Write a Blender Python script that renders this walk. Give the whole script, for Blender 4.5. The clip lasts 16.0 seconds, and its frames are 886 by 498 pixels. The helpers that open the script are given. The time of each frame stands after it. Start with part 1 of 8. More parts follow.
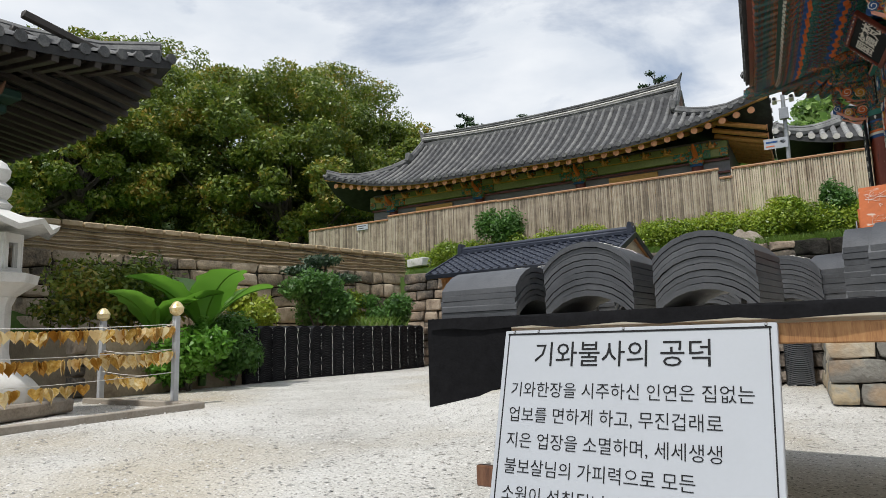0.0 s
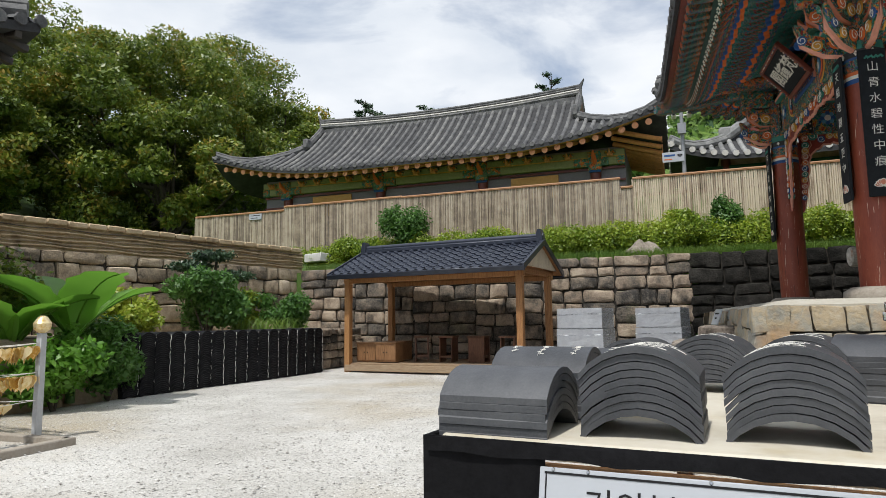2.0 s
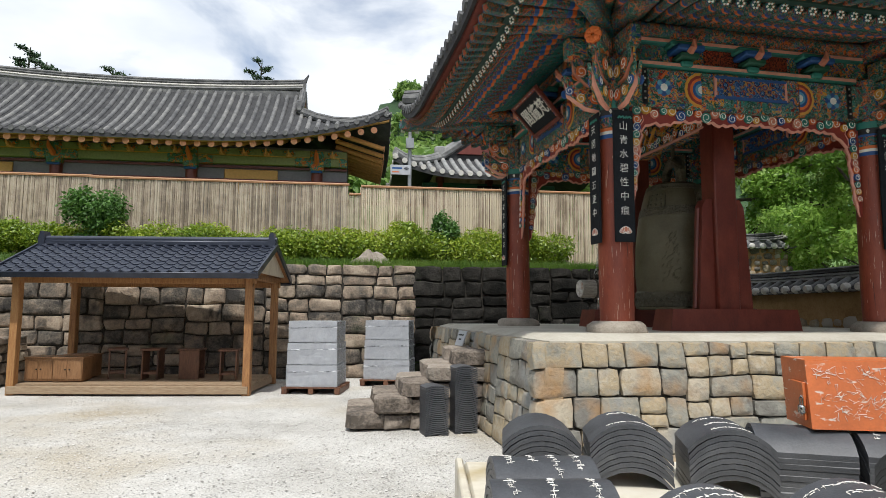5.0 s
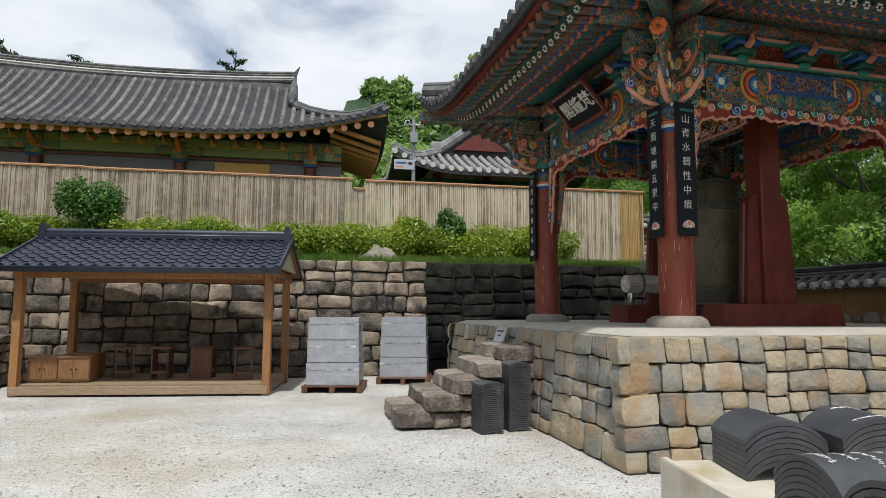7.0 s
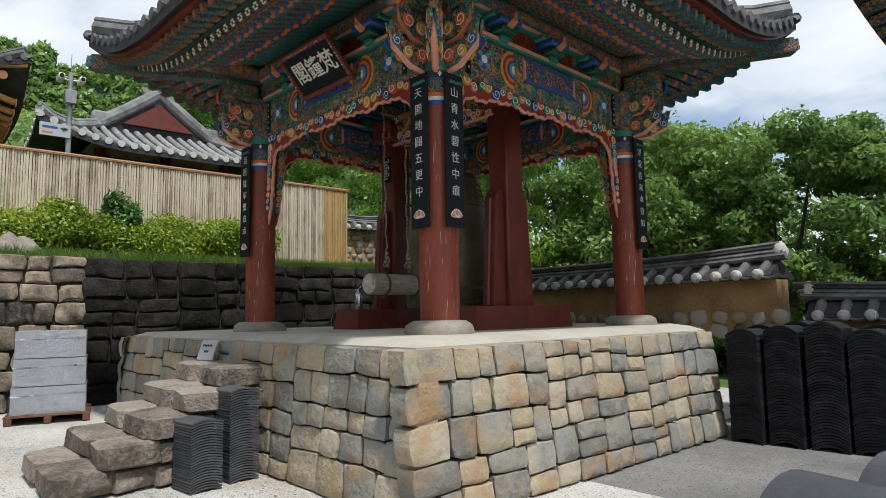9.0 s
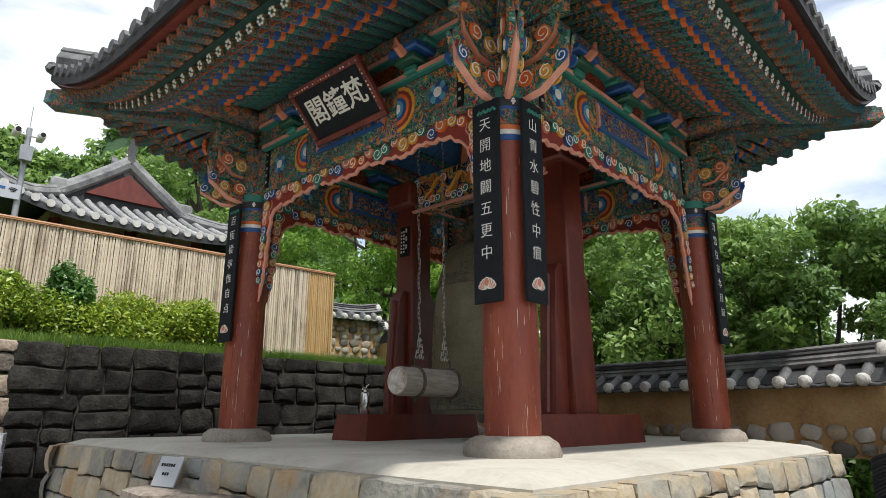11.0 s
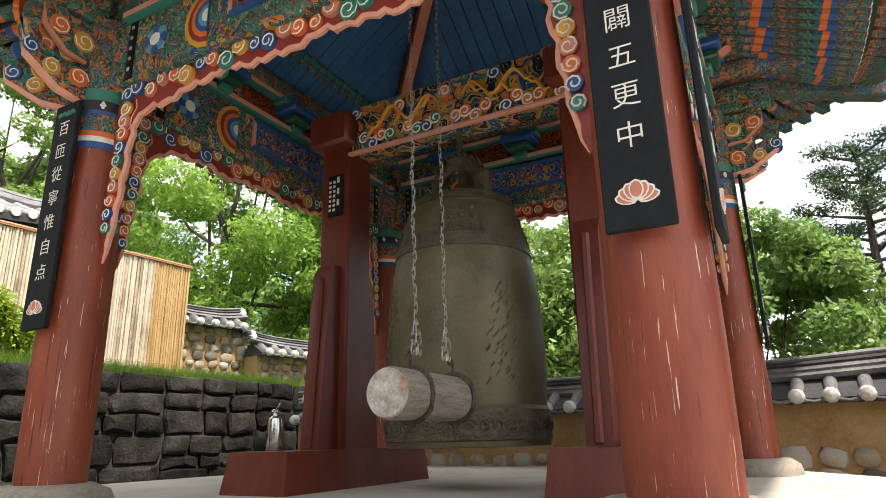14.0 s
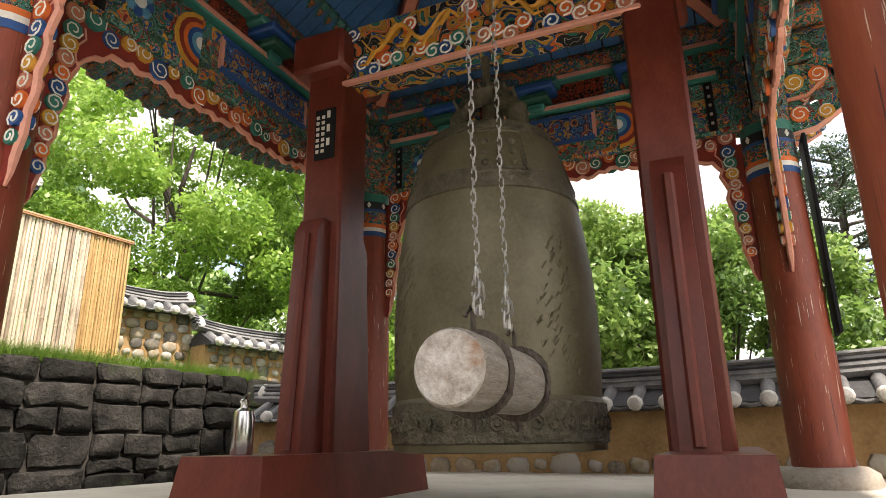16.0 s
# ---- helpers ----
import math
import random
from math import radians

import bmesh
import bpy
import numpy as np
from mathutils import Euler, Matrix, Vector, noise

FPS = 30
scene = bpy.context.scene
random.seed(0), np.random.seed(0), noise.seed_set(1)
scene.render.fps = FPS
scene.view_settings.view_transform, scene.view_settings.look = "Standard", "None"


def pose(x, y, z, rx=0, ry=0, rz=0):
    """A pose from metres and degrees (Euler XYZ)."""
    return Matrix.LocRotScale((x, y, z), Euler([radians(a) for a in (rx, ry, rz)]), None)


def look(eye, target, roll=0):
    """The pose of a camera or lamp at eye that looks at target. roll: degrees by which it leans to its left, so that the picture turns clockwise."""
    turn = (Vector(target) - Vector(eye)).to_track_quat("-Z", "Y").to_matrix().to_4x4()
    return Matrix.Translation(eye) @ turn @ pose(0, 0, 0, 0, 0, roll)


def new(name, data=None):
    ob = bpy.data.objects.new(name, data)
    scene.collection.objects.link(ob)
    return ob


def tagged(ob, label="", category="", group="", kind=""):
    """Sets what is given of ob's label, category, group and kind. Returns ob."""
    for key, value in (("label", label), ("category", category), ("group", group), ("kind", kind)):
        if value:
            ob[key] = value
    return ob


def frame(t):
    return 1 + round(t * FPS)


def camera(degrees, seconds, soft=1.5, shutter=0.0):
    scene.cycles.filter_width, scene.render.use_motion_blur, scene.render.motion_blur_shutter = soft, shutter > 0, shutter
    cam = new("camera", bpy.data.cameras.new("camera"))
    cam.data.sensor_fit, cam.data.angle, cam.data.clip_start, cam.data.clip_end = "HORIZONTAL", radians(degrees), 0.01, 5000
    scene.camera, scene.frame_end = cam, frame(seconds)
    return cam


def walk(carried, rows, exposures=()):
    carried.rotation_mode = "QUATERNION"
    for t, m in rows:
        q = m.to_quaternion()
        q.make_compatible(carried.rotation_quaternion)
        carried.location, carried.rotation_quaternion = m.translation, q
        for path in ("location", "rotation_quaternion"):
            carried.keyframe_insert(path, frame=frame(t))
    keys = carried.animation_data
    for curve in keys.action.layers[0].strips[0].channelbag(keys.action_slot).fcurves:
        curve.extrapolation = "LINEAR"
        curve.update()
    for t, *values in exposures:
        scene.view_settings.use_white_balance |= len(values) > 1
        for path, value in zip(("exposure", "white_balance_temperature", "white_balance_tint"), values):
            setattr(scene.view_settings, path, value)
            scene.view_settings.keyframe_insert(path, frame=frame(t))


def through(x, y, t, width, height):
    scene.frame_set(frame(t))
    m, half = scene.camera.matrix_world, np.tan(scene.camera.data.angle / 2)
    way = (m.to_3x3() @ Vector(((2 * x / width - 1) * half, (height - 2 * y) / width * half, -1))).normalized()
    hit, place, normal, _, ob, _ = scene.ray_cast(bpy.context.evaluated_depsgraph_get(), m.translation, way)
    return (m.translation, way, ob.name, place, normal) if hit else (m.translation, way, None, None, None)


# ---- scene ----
cam = camera(69.7, 16.0, 0.7)
PATH = [
    (0, (0.933, -0.936, 0.729), (-0.06, 0.778, 1.002), -1.7),
    (0.5, (0.798, -0.812, 0.814), (-0.07, 0.972, 1.071), -1.6),
    (1, (0.643, -0.724, 0.943), (-0.189, 1.078, 1.189), -1.1),
    (1.5, (0.467, -0.732, 1.086), (-0.313, 1.094, 1.324), -0.9),
    (2, (0.327, -0.599, 1.15), (-0.355, 1.267, 1.374), -0.8),
    (2.5, (0.274, -0.311, 1.308), (-0.199, 1.619, 1.53), -1.1),
    (3, (0.164, -0.151, 1.378), (0.099, 1.836, 1.59), -1.7),
    (3.2, (0.104, -0.119, 1.418), (0.247, 1.864, 1.634), -2.1),
    (5.3, (-0.949, 0.009, 1.541), (-0.682, 1.982, 1.734), 0.3),
    (5.5, (-1.108, -0.022, 1.534), (-0.974, 1.964, 1.727), 0.7),
    (6, (-1.487, -0.084, 1.535), (-1.506, 1.907, 1.733), 1.3),
    (6.5, (-1.735, 0.021, 1.526), (-1.734, 2.011, 1.725), 1.3),
    (7, (-1.837, 0.415, 1.498), (-1.455, 2.368, 1.691), 0.2),
    (7.5, (-1.92, 0.876, 1.473), (-1.141, 2.708, 1.672), -0.6),
    (8, (-1.915, 1.318, 1.488), (-0.822, 2.98, 1.685), -1.4),
    (8.5, (-1.818, 1.859, 1.492), (-0.584, 3.42, 1.694), -1.3),
    (9, (-1.815, 2.354, 1.508), (-0.53, 3.872, 1.712), -1.0),
    (9.5, (-1.691, 2.865, 1.525), (-0.387, 4.361, 1.77), -0.5),
    (10, (-1.592, 3.348, 1.557), (-0.283, 4.818, 1.909), -0.1),
    (10.2, (-1.539, 3.542, 1.568), (-0.23, 4.997, 1.978), 0.2),
    (12.3, (-0.808, 5.477, 1.653), (0.569, 6.814, 2.215), 0.7),
    (12.5, (-0.77, 5.667, 1.67), (0.648, 6.959, 2.234), 0.5),
    (13, (-0.545, 6.064, 1.642), (0.965, 7.246, 2.211), -0.3),
    (13.5, (-0.315, 6.447, 1.648), (1.248, 7.555, 2.22), -0.8),
    (14, (-0.113, 6.82, 1.664), (1.512, 7.836, 2.235), -1.3),
    (14.5, (0.151, 7.12, 1.671), (1.809, 8.08, 2.243), -1.2),
    (15, (0.317, 7.443, 1.672), (1.998, 8.365, 2.242), -1.1),
    (15.5, (0.475, 7.679, 1.664), (2.168, 8.576, 2.238), -1.0),
    (16, (0.635, 7.838, 1.671), (2.338, 8.717, 2.244), -0.8),
]
EXPOSURES = [(0, 0.05, 6350, 9), (5.5, 0.3, 6350, 9), (7, 0.06, 6300, 9), (8, 0.0, 6250, 10), (9, 0.16, 6200, 9), (10, 0.45, 6150, 9), (12.5, 0.76, 6700, 11), (14, 1.36, 6900, 13), (15, 1.36, 7350, 15), (15.5, 1.4, 7200, 15), (16, 1.66, 7200, 15)]
walk(cam, [(t, look(eye, target, roll)) for t, eye, target, roll in PATH], EXPOSURES)

# ---- world and sun ----
SUN = Vector((-0.08, -0.42, 0.9)).normalized()
world = bpy.data.worlds.new("world")
scene.world = world
world.use_nodes = True
wn, wl = world.node_tree.nodes, world.node_tree.links
sky = wn.new("ShaderNodeTexSky")
sky.sky_type, sky.sun_disc = "NISHITA", False
sky.sun_elevation, sky.sun_rotation = math.asin(SUN.z), math.atan2(SUN.x, SUN.y)
coord = wn.new("ShaderNodeTexCoord")
stretch = wn.new("ShaderNodeMapping")
stretch.inputs["Scale"].default_value = (1.0, 1.0, 2.6)
cloud = wn.new("ShaderNodeTexNoise")
cloud.inputs["Scale"].default_value, cloud.inputs["Detail"].default_value = 2.6, 7.0
cloud.inputs["Roughness"].default_value, cloud.inputs["Distortion"].default_value = 0.55, 0.4
cramp = wn.new("ShaderNodeValToRGB")
cramp.color_ramp.elements[0].position, cramp.color_ramp.elements[1].position = 0.3, 0.5
cmix = wn.new("ShaderNodeMixRGB")
shade = wn.new("ShaderNodeTexNoise")
shade.inputs["Scale"].default_value, shade.inputs["Detail"].default_value = 5.0, 5.0
sramp = wn.new("ShaderNodeValToRGB")
sramp.color_ramp.elements[0].position, sramp.color_ramp.elements[1].position = 0.3, 0.7
sramp.color_ramp.elements[0].color, sramp.color_ramp.elements[1].color = (5.4, 5.8, 6.4, 1), (7.4, 7.5, 7.7, 1)
wl.new(coord.outputs["Generated"], stretch.inputs["Vector"])
wl.new(stretch.outputs[0], cloud.inputs["Vector"])
wl.new(stretch.outputs[0], shade.inputs["Vector"])
wl.new(cloud.outputs["Fac"], cramp.inputs["Fac"])
wl.new(shade.outputs["Fac"], sramp.inputs["Fac"])
wl.new(cramp.outputs["Color"], cmix.inputs["Fac"])
wl.new(sky.outputs["Color"], cmix.inputs["Color1"])
wl.new(sramp.outputs["Color"], cmix.inputs["Color2"])
wl.new(cmix.outputs["Color"], wn["Background"].inputs["Color"])
wn["Background"].inputs["Strength"].default_value = 0.12
sun = new("sun", bpy.data.lights.new("sun", "SUN"))
sun.data.energy, sun.data.angle, sun.data.color = 3.1, radians(2.0), (1.0, 0.96, 0.9)
sun.matrix_world = look(SUN * 60, (0, 0, 0))

# ---- materials ----
def material(name, colours, scale=6.0, rough=0.7, bump=0.3, fine=60.0, metal=0.0, spread=0.0, squash=(1, 1, 1), island=False, spec=0.5, detail=6.0):
    """A surface that varies at two scales between the given colours; spread: how much each piece differs from the next."""
    m = bpy.data.materials.new(name)
    m.use_nodes = True
    n, l = m.node_tree.nodes, m.node_tree.links
    b = n["Principled BSDF"]
    tc = n.new("ShaderNodeNewGeometry")
    mp = n.new("ShaderNodeMapping")
    mp.inputs["Scale"].default_value = squash
    l.new(tc.outputs["Position"], mp.inputs["Vector"])
    big = n.new("ShaderNodeTexNoise")
    big.inputs["Scale"].default_value, big.inputs["Detail"].default_value = scale, detail
    big.inputs["Roughness"].default_value = 0.65
    l.new(mp.outputs[0], big.inputs["Vector"])
    small = n.new("ShaderNodeTexNoise")
    small.inputs["Scale"].default_value, small.inputs["Detail"].default_value = fine, 3.0
    l.new(mp.outputs[0], small.inputs["Vector"])
    mixf = n.new("ShaderNodeMath")
    mixf.operation = "MULTIPLY_ADD"
    l.new(small.outputs["Fac"], mixf.inputs[0])
    mixf.inputs[1].default_value = 0.35
    l.new(big.outputs["Fac"], mixf.inputs[2])
    fac = mixf
    if spread:
        rnd = n.new("ShaderNodeNewGeometry") if island else n.new("ShaderNodeObjectInfo")
        add = n.new("ShaderNodeMath")
        add.operation = "MULTIPLY_ADD"
        l.new(rnd.outputs["Random Per Island" if island else "Random"], add.inputs[0])
        add.inputs[1].default_value = spread
        sub = n.new("ShaderNodeMath")
        sub.operation = "SUBTRACT"
        l.new(mixf.outputs[0], sub.inputs[0])
        sub.inputs[1].default_value = spread / 2
        l.new(sub.outputs[0], add.inputs[2])
        fac = add
    ramp = n.new("ShaderNodeValToRGB")
    e = ramp.color_ramp.elements
    lo, hi = 0.42, 0.92
    while len(e) < len(colours):
        e.new(0.5)
    for i, c in enumerate(colours):
        e[i].position = lo + (hi - lo) * i / max(1, len(colours) - 1)
        e[i].color = (*c, 1)
    l.new(fac.outputs[0], ramp.inputs["Fac"])
    l.new(ramp.outputs["Color"], b.inputs["Base Color"])
    b.inputs["Roughness"].default_value, b.inputs["Metallic"].default_value = rough, metal
    b.inputs["Specular IOR Level"].default_value = spec
    if bump:
        bp = n.new("ShaderNodeBump")
        bp.inputs["Strength"].default_value, bp.inputs["Distance"].default_value = bump, 0.045 if bump > 0.8 else 0.02
        l.new(mixf.outputs[0], bp.inputs["Height"])
        l.new(bp.outputs[0], b.inputs["Normal"])
    return m


def over(m, kind, colour, scale, lo, hi, squash=(1, 1, 1)):
    """Lays marks of one colour over a material: noise between lo and hi becomes the mark."""
    n, l = m.node_tree.nodes, m.node_tree.links
    b = n["Principled BSDF"]
    src = b.inputs["Base Color"].links[0].from_socket
    geo = n.new("ShaderNodeNewGeometry")
    mp = n.new("ShaderNodeMapping")
    mp.inputs["Scale"].default_value = squash
    l.new(geo.outputs["Position"], mp.inputs["Vector"])
    if kind == "noise":
        t = n.new("ShaderNodeTexNoise")
        t.inputs["Detail"].default_value = 5.0
        out = t.outputs["Fac"]
    else:
        t = n.new("ShaderNodeTexVoronoi")
        t.feature = "DISTANCE_TO_EDGE"
        out = t.outputs["Distance"]
    t.inputs["Scale"].default_value = scale
    l.new(mp.outputs[0], t.inputs["Vector"])
    r = n.new("ShaderNodeMapRange")
    r.inputs["From Min"].default_value, r.inputs["From Max"].default_value = lo, hi
    l.new(out, r.inputs["Value"])
    mix = n.new("ShaderNodeMixRGB")
    mix.inputs["Color2"].default_value = (*colour, 1)
    l.new(r.outputs[0], mix.inputs["Fac"])
    l.new(src, mix.inputs["Color1"])
    l.new(mix.outputs[0], b.inputs["Base Color"])
    return m


def plain(name, c, rough=0.55, var=0.25, bump=0.08, scale=14.0, metal=0.0):
    return material(name, [tuple(v * (1 - var) for v in c), c, tuple(min(1, v * (1 + var)) for v in c)], scale, rough, bump, 90.0, metal)


def painted(name, palette, scale, outline=(0.62, 0.6, 0.52), squash=(1, 1, 1), warp=0.35, base=None):
    """Temple paintwork: scrolls of many colours, each ringed by pale and dark outlines."""
    m = bpy.data.materials.new(name)
    m.use_nodes = True
    n, l = m.node_tree.nodes, m.node_tree.links
    b = n["Principled BSDF"]
    tc = n.new("ShaderNodeTexCoord")
    mp = n.new("ShaderNodeMapping")
    mp.inputs["Scale"].default_value = squash
    l.new(tc.outputs["Object"], mp.inputs["Vector"])
    nz = n.new("ShaderNodeTexNoise")
    nz.inputs["Scale"].default_value = scale * 0.6
    l.new(mp.outputs[0], nz.inputs["Vector"])
    wv = n.new("ShaderNodeVectorMath")
    wv.operation = "MULTIPLY_ADD"
    l.new(nz.outputs["Color"], wv.inputs[0])
    wv.inputs[1].default_value = (warp, warp, warp)
    l.new(mp.outputs[0], wv.inputs[2])
    vo = n.new("ShaderNodeTexVoronoi")
    vo.inputs["Scale"].default_value = scale
    l.new(wv.outputs[0], vo.inputs["Vector"])
    ring = n.new("ShaderNodeMath")
    ring.operation = "MULTIPLY"
    ring.inputs[1].default_value = 5.5
    l.new(vo.outputs["Distance"], ring.inputs[0])
    sep = n.new("ShaderNodeSeparateColor")
    l.new(vo.outputs["Color"], sep.inputs[0])
    step = n.new("ShaderNodeMath")
    step.operation = "FLOOR"
    l.new(ring.outputs[0], step.inputs[0])
    pick = n.new("ShaderNodeMath")
    pick.operation = "MULTIPLY_ADD"
    l.new(step.outputs[0], pick.inputs[0])
    pick.inputs[1].default_value = 0.37
    l.new(sep.outputs[0], pick.inputs[2])
    wrap = n.new("ShaderNodeMath")
    wrap.operation = "FRACT"
    l.new(pick.outputs[0], wrap.inputs[0])
    ramp = n.new("ShaderNodeValToRGB")
    ramp.color_ramp.interpolation = "CONSTANT"
    e = ramp.color_ramp.elements
    while len(e) < len(palette):
        e.new(0.5)
    for i, c in enumerate(palette):
        e[i].position, e[i].color = i / len(palette), (*c, 1)
    l.new(wrap.outputs[0], ramp.inputs["Fac"])
    frac = n.new("ShaderNodeMath")
    frac.operation = "FRACT"
    l.new(ring.outputs[0], frac.inputs[0])
    edge = n.new("ShaderNodeMath")
    edge.operation = "LESS_THAN"
    edge.inputs[1].default_value = 0.08
    l.new(frac.outputs[0], edge.inputs[0])
    mix = n.new("ShaderNodeMixRGB")
    l.new(edge.outputs[0], mix.inputs["Fac"])
    l.new(ramp.outputs["Color"], mix.inputs["Color1"])
    mix.inputs["Color2"].default_value = (*outline, 1)
    dark = n.new("ShaderNodeMath")
    dark.operation = "GREATER_THAN"
    dark.inputs[1].default_value = 0.86
    l.new(frac.outputs[0], dark.inputs[0])
    rim = n.new("ShaderNodeMixRGB")
    l.new(dark.outputs[0], rim.inputs["Fac"])
    l.new(mix.outputs[0], rim.inputs["Color1"])
    rim.inputs["Color2"].default_value = (0.015, 0.015, 0.02, 1)
    mix = rim
    fade = n.new("ShaderNodeTexNoise")
    fade.inputs["Scale"].default_value, fade.inputs["Detail"].default_value = 3.0, 8.0
    fr = n.new("ShaderNodeMapRange")
    fr.inputs["From Min"].default_value, fr.inputs["From Max"].default_value = 0.3, 0.75
    fr.inputs["To Min"].default_value, fr.inputs["To Max"].default_value = 0.65, 1.05
    l.new(tc.outputs["Object"], fade.inputs["Vector"])
    l.new(fade.outputs["Fac"], fr.inputs["Value"])
    wear = n.new("ShaderNodeMixRGB")
    wear.blend_type, wear.inputs["Fac"].default_value = "MULTIPLY", 1.0
    l.new(mix.outputs[0], wear.inputs["Color1"])
    l.new(fr.outputs[0], wear.inputs["Color2"])
    l.new(wear.outputs[0], b.inputs["Base Color"])
    b.inputs["Roughness"].default_value = 0.6
    b.inputs["Specular IOR Level"].default_value = 0.2
    return m


def leafy(name, colours, through=0.35):
    """Leaves: each one a little different, light passing through."""
    m = bpy.data.materials.new(name)
    m.use_nodes = True
    n, l = m.node_tree.nodes, m.node_tree.links
    geo = n.new("ShaderNodeNewGeometry")
    ramp = n.new("ShaderNodeValToRGB")
    e = ramp.color_ramp.elements
    while len(e) < len(colours):
        e.new(0.5)
    for i, c in enumerate(colours):
        e[i].position, e[i].color = i / max(1, len(colours) - 1), (*c, 1)
    nz = n.new("ShaderNodeTexNoise")
    nz.inputs["Scale"].default_value, nz.inputs["Detail"].default_value = 0.45, 3.0
    l.new(geo.outputs["Position"], nz.inputs["Vector"])
    mx = n.new("ShaderNodeMath")
    mx.operation = "MULTIPLY_ADD"
    l.new(geo.outputs["Random Per Island"], mx.inputs[0])
    mx.inputs[1].default_value = 0.55
    sb = n.new("ShaderNodeMath")
    sb.operation = "MULTIPLY_ADD"
    l.new(nz.outputs["Fac"], sb.inputs[0])
    sb.inputs[1].default_value, sb.inputs[2].default_value = 1.6, -0.58
    l.new(sb.outputs[0], mx.inputs[2])
    l.new(mx.outputs[0], ramp.inputs["Fac"])
    b = n["Principled BSDF"]
    b.inputs["Roughness"].default_value = 0.42
    b.inputs["Specular IOR Level"].default_value = 0.55
    l.new(ramp.outputs["Color"], b.inputs["Base Color"])
    tr = n.new("ShaderNodeBsdfTranslucent")
    l.new(ramp.outputs["Color"], tr.inputs["Color"])
    ms = n.new("ShaderNodeMixShader")
    ms.inputs["Fac"].default_value = through
    l.new(b.outputs[0], ms.inputs[1])
    l.new(tr.outputs[0], ms.inputs[2])
    l.new(ms.outputs[0], n["Material Output"].inputs["Surface"])
    return m


TEAL, GREEN, ORANGE = (0.03, 0.19, 0.15), (0.015, 0.085, 0.05), (0.66, 0.15, 0.03)
BLUE, YELLOW, RED = (0.018, 0.08, 0.25), (0.6, 0.3, 0.04), (0.24, 0.03, 0.02)
PINK, WHITE, BLACK = (0.66, 0.3, 0.22), (0.74, 0.72, 0.66), (0.02, 0.02, 0.022)
M_gravel = material("gravel", [(0.28, 0.265, 0.24), (0.46, 0.445, 0.41), (0.58, 0.565, 0.53), (0.66, 0.645, 0.61)], 0.5, 0.95, 0.9, 45.0)
over(M_gravel, "noise", (0.4, 0.34, 0.24), 0.35, 0.5, 0.72)
over(M_gravel, "noise", (0.13, 0.125, 0.115), 55.0, 0.56, 0.68)
over(M_gravel, "noise", (0.78, 0.76, 0.73), 75.0, 0.6, 0.68)
# the yard gravel in darker grey, painting in the neighbouring hall's shadow
M_shadegravel = material("shaded_gravel", [(0.1, 0.1, 0.095), (0.2, 0.195, 0.185), (0.28, 0.275, 0.265)], 0.8, 0.95, 0.9, 45.0)
over(M_shadegravel, "noise", (0.07, 0.068, 0.062), 55.0, 0.56, 0.68)
M_pebble = material("pebbles", [(0.22, 0.21, 0.19), (0.45, 0.43, 0.4), (0.6, 0.58, 0.55)], 9.0, 0.9, 0.2, 80.0, spread=0.6, island=True)
M_soil = material("sandy_soil", [(0.16, 0.12, 0.08), (0.3, 0.24, 0.16), (0.4, 0.33, 0.23)], 2.0, 0.95, 0.6, 30.0)
M_darkstone = material("weathered_stone", [(0.042, 0.038, 0.034), (0.140, 0.119, 0.095), (0.280, 0.217, 0.161), (0.420, 0.343, 0.259)], 2.6, 0.9, 1.0, 26.0, spread=0.38)
over(M_darkstone, "noise", (0.26, 0.24, 0.21), 11.0, 0.62, 0.85)
over(M_darkstone, "noise", (0.015, 0.014, 0.013), 3.0, 0.56, 0.72, (1, 1, 0.5))
over(M_darkstone, "noise", (0.06, 0.085, 0.03), 0.8, 0.62, 0.8)
M_warmstone = material("platform_stone", [(0.179, 0.168, 0.146), (0.246, 0.241, 0.207), (0.302, 0.280, 0.224), (0.381, 0.302, 0.190), (0.426, 0.370, 0.280)], 1.7, 0.9, 0.9, 20.0, spread=0.55)
over(M_warmstone, "noise", (0.36, 0.21, 0.09), 2.1, 0.53, 0.75)
over(M_warmstone, "noise", (0.24, 0.245, 0.235), 1.6, 0.55, 0.7)
over(M_warmstone, "noise", (0.1, 0.095, 0.085), 7.0, 0.6, 0.85)
M_tanstone = material("tan_wall_stone", [(0.1, 0.085, 0.065), (0.25, 0.2, 0.14), (0.4, 0.32, 0.22), (0.5, 0.42, 0.31)], 2.6, 0.9, 1.0, 26.0, spread=0.4)
over(M_tanstone, "noise", (0.05, 0.045, 0.04), 3.0, 0.58, 0.74, (1, 1, 0.5))
M_stepstone = material("weathered_step_stone", [(0.09, 0.075, 0.06), (0.19, 0.155, 0.125), (0.28, 0.235, 0.19), (0.33, 0.29, 0.245)], 3.0, 0.9, 1.0, 24.0, spread=0.3)
# black lichened stone, its colour also deepened for the shade under the trees
M_shadedblackstone = material("black_lichened_shaded_stone", [(0.005, 0.005, 0.0045), (0.012, 0.0115, 0.010), (0.027, 0.025, 0.022), (0.05, 0.047, 0.041)], 3.0, 0.9, 1.0, 26.0, spread=0.25, spec=0.15)
over(M_shadedblackstone, "noise", (0.11, 0.105, 0.095), 16.0, 0.7, 0.8)
over(M_shadedblackstone, "noise", (0.04, 0.06, 0.02), 0.9, 0.62, 0.8)
M_joint = material("dark_joint", [(0.02, 0.018, 0.015), (0.06, 0.052, 0.042)], 8.0, 0.95, 0.6)
